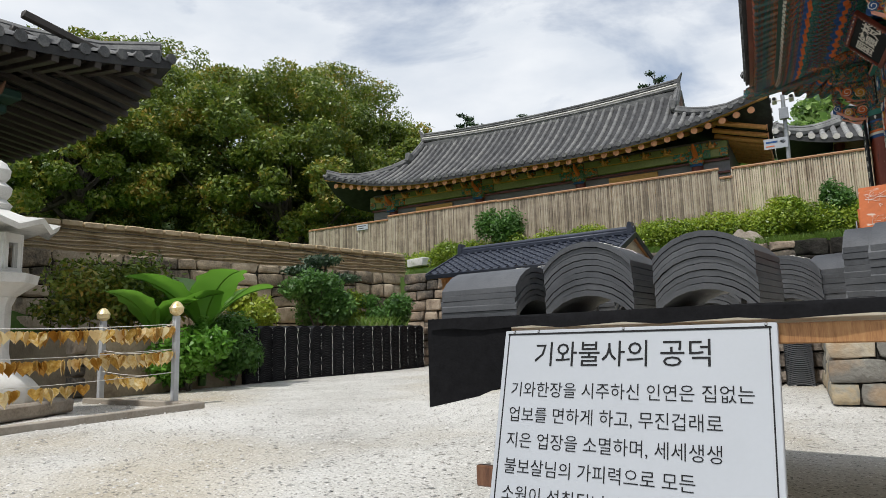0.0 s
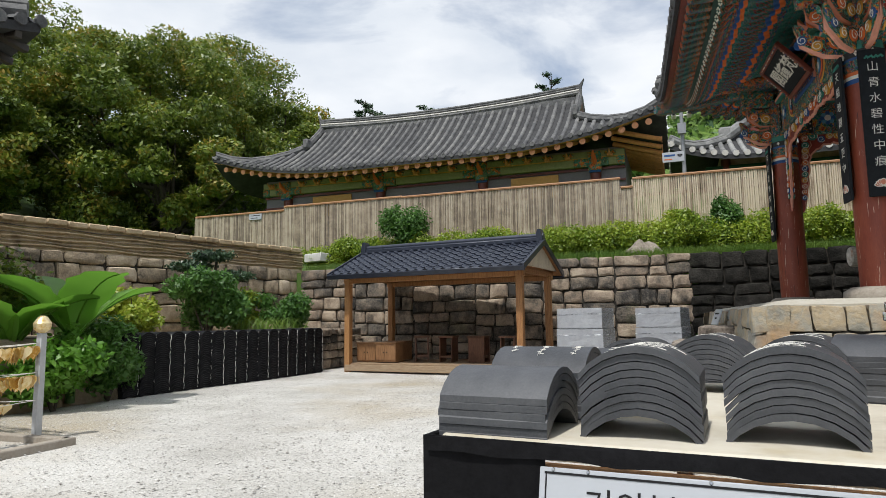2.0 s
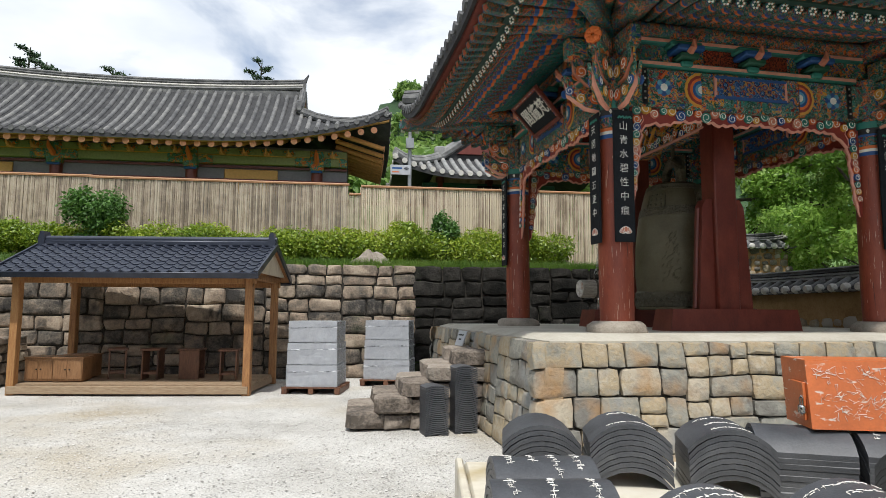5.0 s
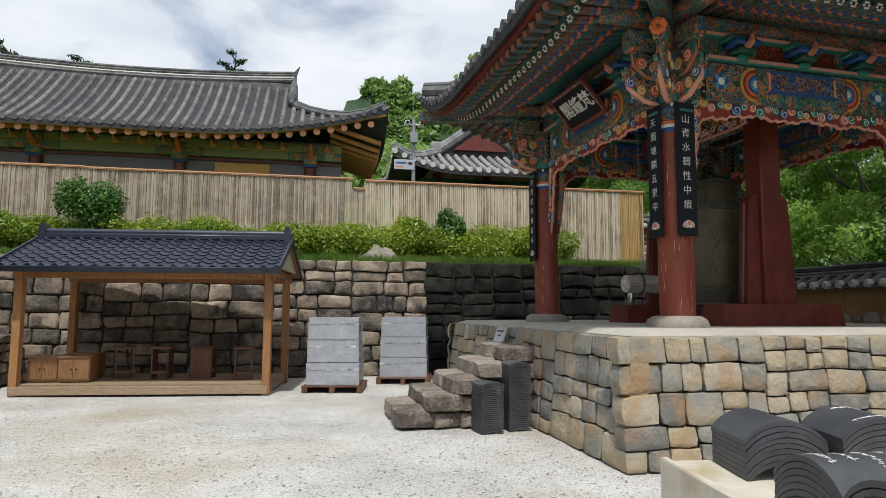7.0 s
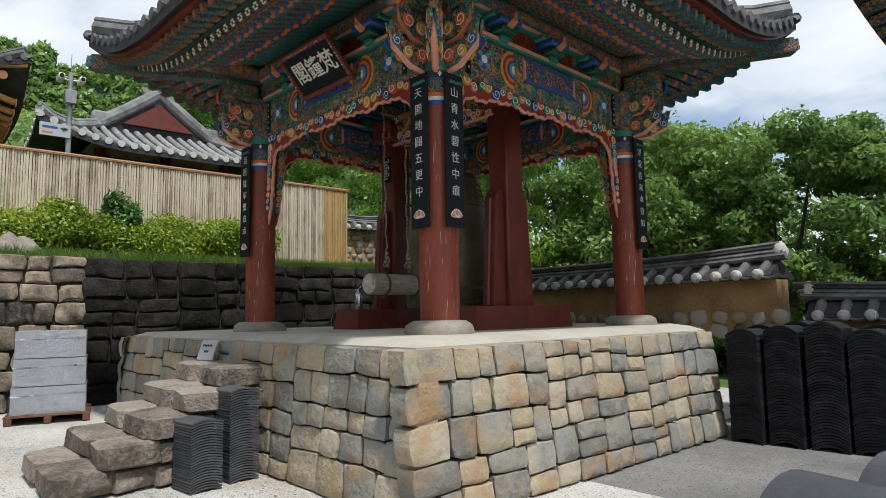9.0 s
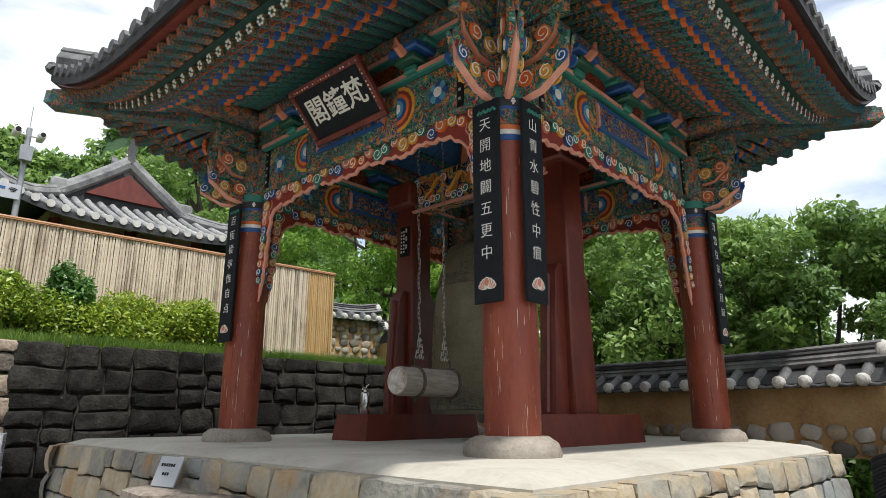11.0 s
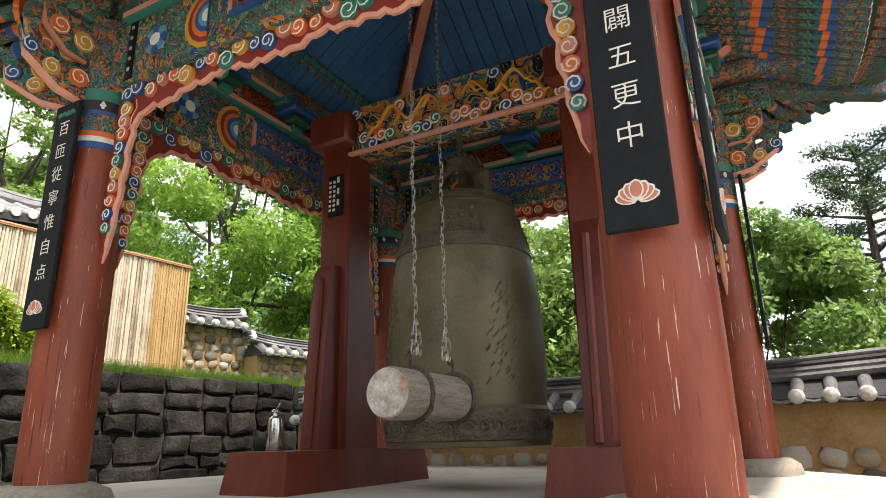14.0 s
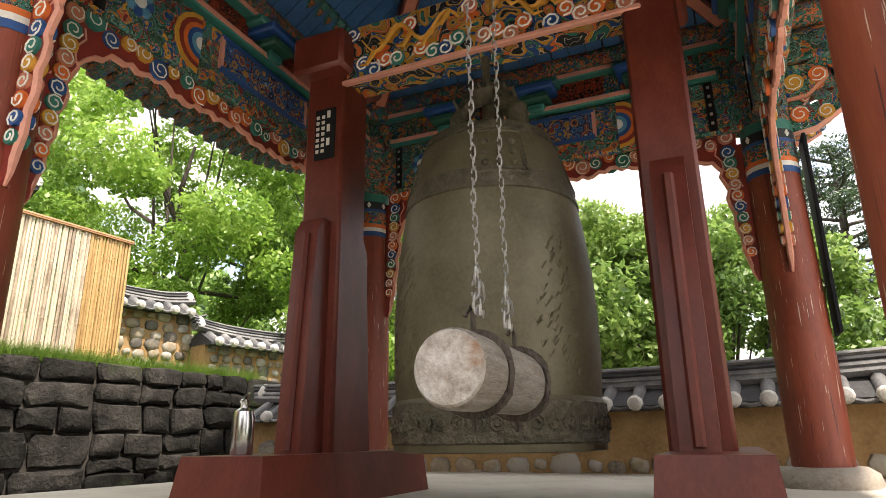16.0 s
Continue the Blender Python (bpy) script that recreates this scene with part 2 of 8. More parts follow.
M_paving = material("pale_paving", [(0.36, 0.32, 0.26), (0.46, 0.43, 0.36), (0.53, 0.5, 0.44)], 1.4, 0.85, 0.3, 24.0)
over(M_paving, "noise", (0.24, 0.21, 0.17), 1.1, 0.6, 0.85)
M_basestone = material("column_base_stone", [(0.2, 0.165, 0.13), (0.31, 0.27, 0.22), (0.37, 0.33, 0.28)], 5.0, 0.85, 0.6, 40.0, spread=0.25)
M_granite = material("pale_granite", [(0.42, 0.41, 0.38), (0.6, 0.59, 0.56), (0.7, 0.69, 0.66)], 3.0, 0.8, 0.25, 120.0)
M_oldtile = material("grey_roof_tile", [(0.05, 0.05, 0.052), (0.1, 0.1, 0.102), (0.16, 0.158, 0.155), (0.24, 0.235, 0.22)], 3.0, 0.75, 0.5, 40.0, spread=0.2)
over(M_oldtile, "noise", (0.3, 0.29, 0.25), 9.0, 0.66, 0.85)
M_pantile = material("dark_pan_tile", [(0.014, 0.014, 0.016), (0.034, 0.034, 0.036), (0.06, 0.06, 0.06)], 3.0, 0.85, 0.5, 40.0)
M_lime = material("lime_mortar_end", [(0.36, 0.34, 0.3), (0.52, 0.5, 0.46), (0.62, 0.6, 0.56)], 8.0, 0.9, 0.5)
M_newtile = material("charcoal_tile", [(0.035, 0.037, 0.042), (0.06, 0.063, 0.07), (0.09, 0.093, 0.1)], 5.0, 0.48, 0.15, 120.0, spread=0.2)
M_black = material("black_stacked_tile", [(0.006, 0.006, 0.007), (0.014, 0.014, 0.016), (0.028, 0.028, 0.03)], 6.0, 0.6, 0.3, 80.0, spread=0.2)
M_navytile = material("navy_metal_tile", [(0.018, 0.022, 0.036), (0.03, 0.036, 0.055), (0.045, 0.053, 0.076)], 4.0, 0.38, 0.05, 60.0, spread=0.12, metal=0.2)
M_pine = material("oiled_pine", [(0.2, 0.085, 0.03), (0.36, 0.175, 0.065), (0.45, 0.25, 0.1)], 5.0, 0.6, 0.15, 40.0, squash=(9, 9, 0.7), spread=0.15)
M_deck = material("deck_boards", [(0.18, 0.12, 0.07), (0.3, 0.21, 0.13), (0.38, 0.29, 0.19)], 5.0, 0.75, 0.2, 40.0, squash=(1, 9, 9), spread=0.2)
M_brownwood = material("brown_varnished_wood", [(0.05, 0.02, 0.012), (0.13, 0.055, 0.028), (0.2, 0.095, 0.05)], 6.0, 0.5, 0.12, 50.0, squash=(6, 6, 1), spread=0.25)
M_boxwood = material("honey_brown_wood", [(0.15, 0.07, 0.028), (0.26, 0.135, 0.06), (0.33, 0.18, 0.085)], 6.0, 0.5, 0.12, 50.0, squash=(6, 6, 1), spread=0.15)
M_bamboo = material("dry_bamboo", [(0.286, 0.221, 0.156), (0.494, 0.403, 0.299), (0.624, 0.533, 0.403), (0.650, 0.559, 0.416)], 4.0, 0.6, 0.2, 60.0, squash=(1, 1, 0.5), spread=0.45)
M_freshbamboo = material("golden_bamboo", [(0.36, 0.22, 0.09), (0.5, 0.32, 0.13), (0.56, 0.39, 0.18)], 4.0, 0.5, 0.2, 60.0, squash=(1, 1, 0.5), spread=0.35)
M_cap = material("bamboo_cap_rail", [(0.3, 0.14, 0.06), (0.42, 0.22, 0.1)], 5.0, 0.6, 0.1)
M_redpaint = material("red_painted_wood", [(0.17, 0.03, 0.016), (0.24, 0.05, 0.024), (0.3, 0.075, 0.036)], 2.2, 0.5, 0.1, 30.0, squash=(3, 3, 0.6))
over(M_redpaint, "noise", (0.62, 0.47, 0.36), 13.0, 0.66, 0.68, (6.5, 6.5, 0.26))
over(M_redpaint, "noise", (0.08, 0.02, 0.014), 13.0, 0.65, 0.68, (5.0, 5.0, 0.15))
over(M_redpaint, "noise", (0.09, 0.018, 0.012), 2.0, 0.56, 0.8, (1, 1, 0.4))
M_maroon = material("maroon_painted_timber", [(0.085, 0.014, 0.008), (0.13, 0.023, 0.013), (0.18, 0.038, 0.022)], 2.5, 0.45, 0.08, 30.0, squash=(2, 2, 1))
M_bronze = material("old_bronze", [(0.075, 0.064, 0.036), (0.125, 0.107, 0.062), (0.17, 0.147, 0.09)], 2.4, 0.5, 0.25, 45.0, metal=0.35)
M_relief = material("bronze_relief", [(0.05, 0.044, 0.03), (0.1, 0.087, 0.056), (0.15, 0.13, 0.088)], 9.0, 0.5, 1.0, 28.0, metal=0.35)
M_chain = plain("galvanised_chain", (0.34, 0.33, 0.31), 0.45, 0.4, 0.1, 20, 0.8)
M_steel = plain("stainless_steel", (0.55, 0.54, 0.52), 0.22, 0.1, 0.02, 10, 1.0)
M_log = material("weathered_log", [(0.13, 0.11, 0.085), (0.25, 0.22, 0.18), (0.36, 0.33, 0.28)], 5.0, 0.85, 0.6, 40.0, squash=(0.6, 5, 5))
M_logend = material("cracked_log_end", [(0.22, 0.17, 0.13), (0.46, 0.42, 0.37), (0.66, 0.63, 0.59)], 14.0, 0.9, 0.8, 60.0)
M_ink = plain("black_ink", (0.016, 0.016, 0.017), 0.6, 0.2, 0)
over(M_logend, "noise", (0.3, 0.17, 0.1), 11.0, 0.53, 0.7)
M_white = plain("white_paint", WHITE, 0.5, 0.06, 0.02)
M_board = plain("white_sign_board", (0.43, 0.45, 0.48), 0.4, 0.03, 0.02, 3)
M_plaque = plain("black_lacquered_board", (0.014, 0.016, 0.019), 0.7, 0.3, 0.05)
M_cloth = material("cream_vinyl_cover", [(0.5, 0.45, 0.36), (0.64, 0.59, 0.48), (0.7, 0.66, 0.57)], 3.0, 0.45, 0.15, 20.0)
over(M_cloth, "noise", (0.42, 0.32, 0.14), 2.4, 0.6, 0.8)
M_blackcloth = plain("black_cloth", (0.008, 0.008, 0.009), 1.0, 0.4, 0.2, 30)
for m_ in (M_blackcloth, M_black, M_ink, M_plaque):
    m_.node_tree.nodes["Principled BSDF"].inputs["Specular IOR Level"].default_value = 0.15
M_orangebox = plain("orange_painted_box", (0.5, 0.13, 0.035), 0.45, 0.25, 0.08, 4)
over(M_orangebox, "noise", (0.62, 0.5, 0.42), 16.0, 0.63, 0.68, (1, 1, 3))
M_gold = material("gold_foil_leaf", [(0.4, 0.2, 0.03), (0.66, 0.42, 0.1), (0.85, 0.7, 0.4)], 20.0, 0.35, 0.1, 60.0, metal=0.55, spread=0.7)
M_post = plain("pale_grey_post", (0.45, 0.46, 0.47), 0.5, 0.1)
M_clay = material("ochre_clay", [(0.2, 0.11, 0.045), (0.33, 0.2, 0.085), (0.42, 0.28, 0.14)], 2.0, 0.9, 0.6, 30.0)
M_paleclay = material("pale_ochre_clay", [(0.34, 0.24, 0.14), (0.52, 0.4, 0.25), (0.62, 0.51, 0.36)], 2.0, 0.9, 0.6, 30.0)
over(M_paleclay, "noise", (0.14, 0.1, 0.06), 3.0, 0.58, 0.78)
M_cobble = material("rounded_wall_stone", [(0.1, 0.09, 0.075), (0.22, 0.19, 0.15), (0.32, 0.25, 0.16), (0.38, 0.35, 0.3)], 4.0, 0.85, 0.5, 30.0, spread=0.6)
M_film = plain("clear_stretch_film", (0.72, 0.75, 0.8), 0.16, 0.12, 1.0, 9)
M_film.node_tree.nodes["Principled BSDF"].inputs["Alpha"].default_value = 0.48
M_wrap = plain("clear_wrapped_blocks_glints", (0.24, 0.25, 0.275), 0.45, 0.2, 0.25, 7)
over(M_wrap, "noise", (0.1, 0.105, 0.115), 5.0, 0.52, 0.66, (3.5, 3.5, 0.5))
# pale streaks: the glossy film's highlights painted as colour
over(M_wrap, "noise", (0.72, 0.74, 0.77), 6.0, 0.55, 0.68, (1, 1, 3.5))
M_bark = material("bark", [(0.035, 0.028, 0.022), (0.08, 0.064, 0.05), (0.13, 0.11, 0.09)], 7.0, 0.95, 0.9, 30.0, squash=(3, 3, 0.6))
M_grass = material("grass", [(0.035, 0.075, 0.015), (0.075, 0.14, 0.025), (0.13, 0.19, 0.05)], 1.5, 0.95, 0.8, 25.0)
M_hill = material("far_wooded_hill", [(0.018, 0.04, 0.018), (0.035, 0.075, 0.03), (0.06, 0.11, 0.045)], 0.25, 0.95, 1.0, 2.2)
M_steelpole = plain("grey_steel_pole", (0.3, 0.31, 0.32), 0.4, 0.15, 0.03, 8, 0.4)
M_blueboard = material("blue_ceiling_board", [(0.016, 0.07, 0.16), (0.026, 0.11, 0.25), (0.04, 0.15, 0.32)], 3.0, 0.6, 0.1, 40.0)
M_hallwall = plain("grey_wall_panel", (0.19, 0.175, 0.19), 0.7, 0.15)
M_soffit = plain("brown_soffit_board", (0.3, 0.17, 0.07), 0.7, 0.25)
M_ochre = plain("ochre_shutter", (0.6, 0.32, 0.09), 0.6, 0.12)
M_p = {k: plain("paint_" + k, c, 0.55, 0.18, 0.05, 9) for k, c in dict(teal=TEAL, green=GREEN, orange=ORANGE, blue=BLUE, yellow=YELLOW, red=RED, pink=PINK, white=WHITE, black=BLACK, deepgreen=(0.012, 0.045, 0.035), darkwood=(0.04, 0.032, 0.026), coral=(0.55, 0.2, 0.12), sky=(0.1, 0.3, 0.45), redorange=(0.34, 0.07, 0.025)).items()}
M_scroll = painted("painted_scrolls", [TEAL, ORANGE, GREEN, TEAL, YELLOW, GREEN, RED, BLUE, (0.060, 0.260, 0.220)], 11.5)
M_scrollfine = painted("painted_fine_scrolls", [GREEN, TEAL, BLUE, ORANGE, GREEN, RED, ORANGE, (0.05, 0.22, 0.19)], 15.0)
M_lattice = painted("painted_lattice", [BLUE, (0.3, 0.06, 0.04), (0.04, 0.16, 0.38), (0.5, 0.26, 0.06), (0.012, 0.03, 0.1)], 13.0, (0.55, 0.58, 0.6), warp=0.0)
M_redlattice = painted("painted_red_lattice", [(0.34, 0.045, 0.02), (0.03, 0.012, 0.01), (0.4, 0.08, 0.03)], 20.0, (0.05, 0.03, 0.03), warp=0.0)
M_hallpaint = painted("hall_paintwork", [(0.06, 0.26, 0.2), (0.1, 0.2, 0.08), ORANGE, (0.06, 0.26, 0.2), YELLOW, (0.1, 0.2, 0.08)], 6.0, (0.4, 0.42, 0.32))
M_scrollcool = painted("painted_cool_scrolls", [GREEN, TEAL, BLUE, GREEN, (0.03, 0.12, 0.1), TEAL, ORANGE, RED, (0.05, 0.24, 0.2)], 14.0, (0.4, 0.46, 0.42))
M_dragon = painted("painted_dragon_clouds", [YELLOW, BLACK, BLUE, (0.45, 0.22, 0.03), BLACK, TEAL, ORANGE, YELLOW], 7.0)
M_hallgreen = plain("faded_green_beam", (0.24, 0.26, 0.1), 0.6, 0.25)
M_hallend = plain("coral_rafter_end", (0.75, 0.34, 0.17), 0.6, 0.15)
M_palegrey = material("pale_grey_roof_tile", [(0.12, 0.12, 0.12), (0.24, 0.24, 0.235), (0.36, 0.355, 0.34)], 3.0, 0.8, 0.5, 40.0, spread=0.25)
M_hallrafter = plain("orange_brown_rafter", (0.66, 0.3, 0.1), 0.6, 0.25)
M_leaf = dict(
    zelkova=leafy("zelkova_leaves", [(0.055, 0.092, 0.015), (0.124, 0.186, 0.027), (0.231, 0.284, 0.037), (0.463, 0.306, 0.057)]),
    fresh=leafy("fresh_green_leaves", [(0.098, 0.189, 0.031), (0.195, 0.349, 0.055), (0.325, 0.495, 0.094), (0.423, 0.553, 0.140)], 0.5),
    forest=leafy("forest_leaves", [(0.085, 0.16, 0.042), (0.165, 0.285, 0.068), (0.27, 0.4, 0.1), (0.38, 0.5, 0.165)], 0.45),
    hedge=leafy("hedge_leaves", [(0.075, 0.150, 0.015), (0.175, 0.275, 0.025), (0.325, 0.413, 0.037), (0.425, 0.450, 0.062)]),
    shrub=leafy("shrub_leaves", [(0.040, 0.112, 0.022), (0.088, 0.200, 0.035), (0.160, 0.304, 0.064)]),
    pine=leafy("pine_needles", [(0.018, 0.045, 0.021), (0.045, 0.090, 0.039), (0.083, 0.135, 0.060)], 0.15),
    grass=leafy("grass_blades", [(0.069, 0.149, 0.023), (0.138, 0.241, 0.034), (0.230, 0.322, 0.069)], 0.4),
    banana=leafy("banana_leaf", [(0.075, 0.188, 0.025), (0.150, 0.338, 0.037), (0.250, 0.475, 0.075)], 0.45))

# ---- mesh building ----
IDENT = Matrix.Identity(4)


class Shape:
    """Collects vertices and faces of one mesh."""

    def __init__(self):
        self.v, self.f, self.m = [], [], []

    def add(self, verts, faces, mat=0, m=None):
        o = len(self.v)
        self.v += [tuple(m @ Vector(p)) for p in verts] if m is not None else [tuple(p) for p in verts]
        self.f += [tuple(i + o for i in f) for f in faces]
        self.m += [mat] * len(faces)
        return self

    def box(self, lo, hi, mat=0, m=None, c=0.0):
        ctr = [(a + b) / 2 for a, b in zip(lo, hi)]
        h = [abs(b - a) / 2 for a, b in zip(lo, hi)]
        if not c:
            vs = [(ctr[0] + i * h[0], ctr[1] + j * h[1], ctr[2] + k * h[2]) for i in (-1, 1) for j in (-1, 1) for k in (-1, 1)]
            return self.add(vs, [(0, 1, 3, 2), (4, 6, 7, 5), (0, 4, 5, 1), (2, 3, 7, 6), (0, 2, 6, 4), (1, 5, 7, 3)], mat, m)
        c = min(c, *(0.45 * x for x in h))
        vs, key = [], {}
        for s in [(i, j, k) for i in (-1, 1) for j in (-1, 1) for k in (-1, 1)]:
            for a in range(3):
                key[s, a] = len(vs)
                vs.append(tuple(ctr[x] + s[x] * (h[x] if x == a else h[x] - c) for x in range(3)))
        fs = []
        for a in range(3):
            b, d = (a + 1) % 3, (a + 2) % 3
            for sg in (-1, 1):
                q = []
                for sb, sd in ((-1, -1), (1, -1), (1, 1), (-1, 1)):
                    s = [0, 0, 0]
                    s[a], s[b], s[d] = sg, sb, sd
                    q.append(key[tuple(s), a])
                fs.append(tuple(q))
            for sb in (-1, 1):
                for sd in (-1, 1):
                    s0, s1 = [0, 0, 0], [0, 0, 0]
                    s0[a], s0[b], s0[d] = -1, sb, sd
                    s1[a], s1[b], s1[d] = 1, sb, sd
                    fs.append((key[tuple(s0), b], key[tuple(s1), b], key[tuple(s1), d], key[tuple(s0), d]))
        for s in [(i, j, k) for i in (-1, 1) for j in (-1, 1) for k in (-1, 1)]:
            fs.append((key[s, 0], key[s, 1], key[s, 2]))
        return self.add(vs, fs, mat, m)

    def tube(self, pts, r, n=8, mat=0, m=None, cap=True, squash=1.0, up=None):
        pts = [Vector(p) for p in pts]
        rs = r if isinstance(r, (list, tuple)) else [r] * len(pts)
        vs, fs = [], []
        ref = Vector(up) if up else None
        for i, p in enumerate(pts):
            d = (pts[min(i + 1, len(pts) - 1)] - pts[max(i - 1, 0)]).normalized()
            side = ref if ref else (Vector((0, 0, 1)) if abs(d.z) < 0.9 else Vector((1, 0, 0)))
            a = d.cross(side).normalized()
            b = a.cross(d).normalized()
            for k in range(n):
                t = 2 * math.pi * k / n
                vs.append(p + a * rs[i] * math.cos(t) + b * rs[i] * squash * math.sin(t))
        for i in range(len(pts) - 1):
            for k in range(n):
                q = (k + 1) % n
                fs.append((i * n + k, i * n + q, (i + 1) * n + q, (i + 1) * n + k))
        if cap:
            fs.append(tuple(range(n))[::-1])
            fs.append(tuple((len(pts) - 1) * n + k for k in range(n)))
        return self.add(vs, fs, mat, m)

    def lathe(self, prof, n=24, mat=0, m=None):
        vs = [(r * math.cos(2 * math.pi * k / n), r * math.sin(2 * math.pi * k / n), z) for r, z in prof for k in range(n)]
        fs = [(i * n + k, i * n + (k + 1) % n, (i + 1) * n + (k + 1) % n, (i + 1) * n + k) for i in range(len(prof) - 1) for k in range(n)]
        fs += [tuple(range(n))[::-1], tuple((len(prof) - 1) * n + k for k in range(n))]
        return self.add(vs, fs, mat, m)

    def prism(self, outline, t0, t1, mat=0, m=None):
        """An outline in x and z, made thick along y from t0 to t1."""
        n = len(outline)
        vs = [(x, t0, z) for x, z in outline] + [(x, t1, z) for x, z in outline]
        fs = [tuple(range(n)), tuple(range(2 * n - 1, n - 1, -1))] + [(i, i + n, (i + 1) % n + n, (i + 1) % n) for i in range(n)]
        return self.add(vs, fs, mat, m)

    def mesh(self, name, mats, smooth=38, fix=True):
        me = bpy.data.meshes.new(name)
        me.from_pydata(self.v, [], self.f)
        for x in mats if isinstance(mats, (list, tuple)) else [mats]:
            me.materials.append(x)
        me.polygons.foreach_set("material_index", self.m)
        if fix:
            bm = bmesh.new()
            bm.from_mesh(me)
            bmesh.ops.recalc_face_normals(bm, faces=bm.faces)
            bm.to_mesh(me)
            bm.free()
        if smooth:
            me.shade_smooth()
            me.set_sharp_from_angle(angle=radians(smooth))
        me.update()
        return me


def thing(name, place, label, category, group="", kind=""):
    """An empty at the thing's base, to carry its parts."""
    ob = new(name)
    ob.empty_display_size = 0.1
    ob.matrix_basis = place
    return tagged(ob, label, category, group, kind)


def part(name, shape, mats, parent=None, label="", m=None, smooth=38, kind=""):
    me = shape if isinstance(shape, bpy.types.Mesh) else shape.mesh(name, mats, smooth)
    ob = new(name, me)
    if parent:
        ob.parent = parent
    if m is not None:
        ob.matrix_basis = m
    return tagged(ob, label=label, kind=kind)


def setting(name, shape, mats, label, smooth=38, category="", kind="structure"):
    return tagged(part(name, shape, mats, smooth=smooth), label, category, kind=kind)


TEXTS = {}


def letters(body, size, thick=0.0008, centre=True, weight=0.0):
    """A mesh of written characters in x and z, facing -y."""
    key = (body, size, weight)
    if key not in TEXTS:
        cu = bpy.data.curves.new("writing", "FONT")
        cu.body, cu.size, cu.extrude, cu.resolution_u = body, size, thick, 2
        cu.offset = weight * size
        cu.align_x, cu.align_y = ("CENTER", "CENTER") if centre else ("LEFT", "CENTER")
        tmp = bpy.data.objects.new("writing", cu)
        me = bpy.data.meshes.new_from_object(tmp)
        me.transform(Matrix.Rotation(radians(90), 4, "X"))
        bpy.data.objects.remove(tmp)
        TEXTS[key] = me
    return TEXTS[key]


def write(name, body, size, mat, parent, m, label="", centre=True, weight=0.0):
    me = letters(body, size, centre=centre, weight=weight).copy()
    me.materials.clear()
    me.materials.append(mat)
    return part(name, me, mat, parent, label, m)


def smoothstep(a, b, x):
    t = min(1, max(0, (x - a) / (b - a)))
    return t * t * (3 - 2 * t)


# ---- ground ----
rnd = random.Random(4)


def terrace(x, y):
    """Height of the land: yard at 0, terrace behind the walls, hillside beyond."""
    z = 0.0
    wx = -10.2 - 0.2 * max(0, 16 - y)
    if y > 15.43 and x > wx - 0.3 and x < 9.3:
        z = 2.6 + 0.1 * min(1, (y - 15.3) / 2) + smoothstep(17.5, 22, y) * 1.6
    elif x <= wx - 0.3 and y > 3:
        z = 3.0 + smoothstep(0, 10, wx - x) * 1.6
    elif x >= 9.3 and y > 12:
        z = 2.2 * smoothstep(12, 20, y)
    if y > 28:
        z += (y - 28) * 0.3
    if x < -26:
        z += (-26 - x) * 0.4 * smoothstep(0, 12, y)
    if x > 12:
        z -= smoothstep(12, 30, x) * 2.5
    return min(z, 13)


def graded(lo, hi, fine0, fine1, step, grow):
    out, v, s = [], fine0, step
    while v <= fine1:
        out.append(v)
        v += step
    a, s = fine0, step
    while a > lo:
        s *= grow
        a -= s
        out.insert(0, max(a, lo))
    b, s = out[-1], step
    while b < hi:
        s *= grow
        b += s
        out.append(min(b, hi))
    return out


xs, ys = graded(-900, 900, -30, 24, 0.75, 1.35), graded(-900, 900, -12, 36, 0.75, 1.35)
ys = sorted([v for v in ys if not 15.3 < v < 15.5] + [15.4, 15.46])
g = Shape()
gx, gy = len(xs), len(ys)
verts = []
for y in ys:
    for x in xs:
        z = terrace(x, y)
        if -10 < x < 9 and -12 < y < 15.43:
            z = 0.012 * noise.noise((x * 0.5, y * 0.5, 0)) - 0.12 * smoothstep(2.5, -1.5, y)
        verts.append((x, y, z - 0.01))
faces, fm = [], []
for j in range(gy - 1):
    for i in range(gx - 1):
        faces.append((j * gx + i, j * gx + i + 1, (j + 1) * gx + i + 1, (j + 1) * gx + i))
        cx, cy = xs[i], ys[j]
        # slot 3: ground south of the platform, its shadow put into the gravel colour
        fm.append(3 if cx > 2.6 and cx < 10 and 3.4 < cy < 6.2 else 0 if -10.4 < cx < 10 and -14 < cy < 15.39 else (1 if cy < 60 and abs(cx) < 60 else 2))
g.v, g.f, g.m = verts, faces, fm
ground = setting("ground", g.mesh("ground", [M_gravel, M_grass, M_hill, M_shadegravel], 60, False), None, "pale crushed gravel yard with grass terrace behind")

# loose pebbles on the yard
pv, pf = [], []
prs = np.random.RandomState(3)
for _ in range(9000):
    y = prs.uniform(0.5, 12.5)
    x = prs.uniform(-7.5, 2.0)
    if x > -0.6 and y < 3.6:
        continue
    if x > 0.9 and y > 5.6:
        continue
    s = prs.uniform(0.008, 0.02)
    o = len(pv)
    a = prs.uniform(0, 6.28)
    ca, sa = math.cos(a) * s, math.sin(a) * s
    q = prs.uniform(0.6, 1.0)
    pv += [(x + ca, y + sa, 0), (x - sa * q, y + ca * q, 0), (x - ca, y - sa, 0), (x + sa * q, y - ca * q, 0), (x, y, s * prs.uniform(0.25, 0.5))]
    pf += [(o, o + 1, o + 4), (o + 1, o + 2, o + 4), (o + 2, o + 3, o + 4), (o + 3, o, o + 4)]
pb = Shape()
pb.v, pb.f, pb.m = pv, pf, [0] * len(pf)
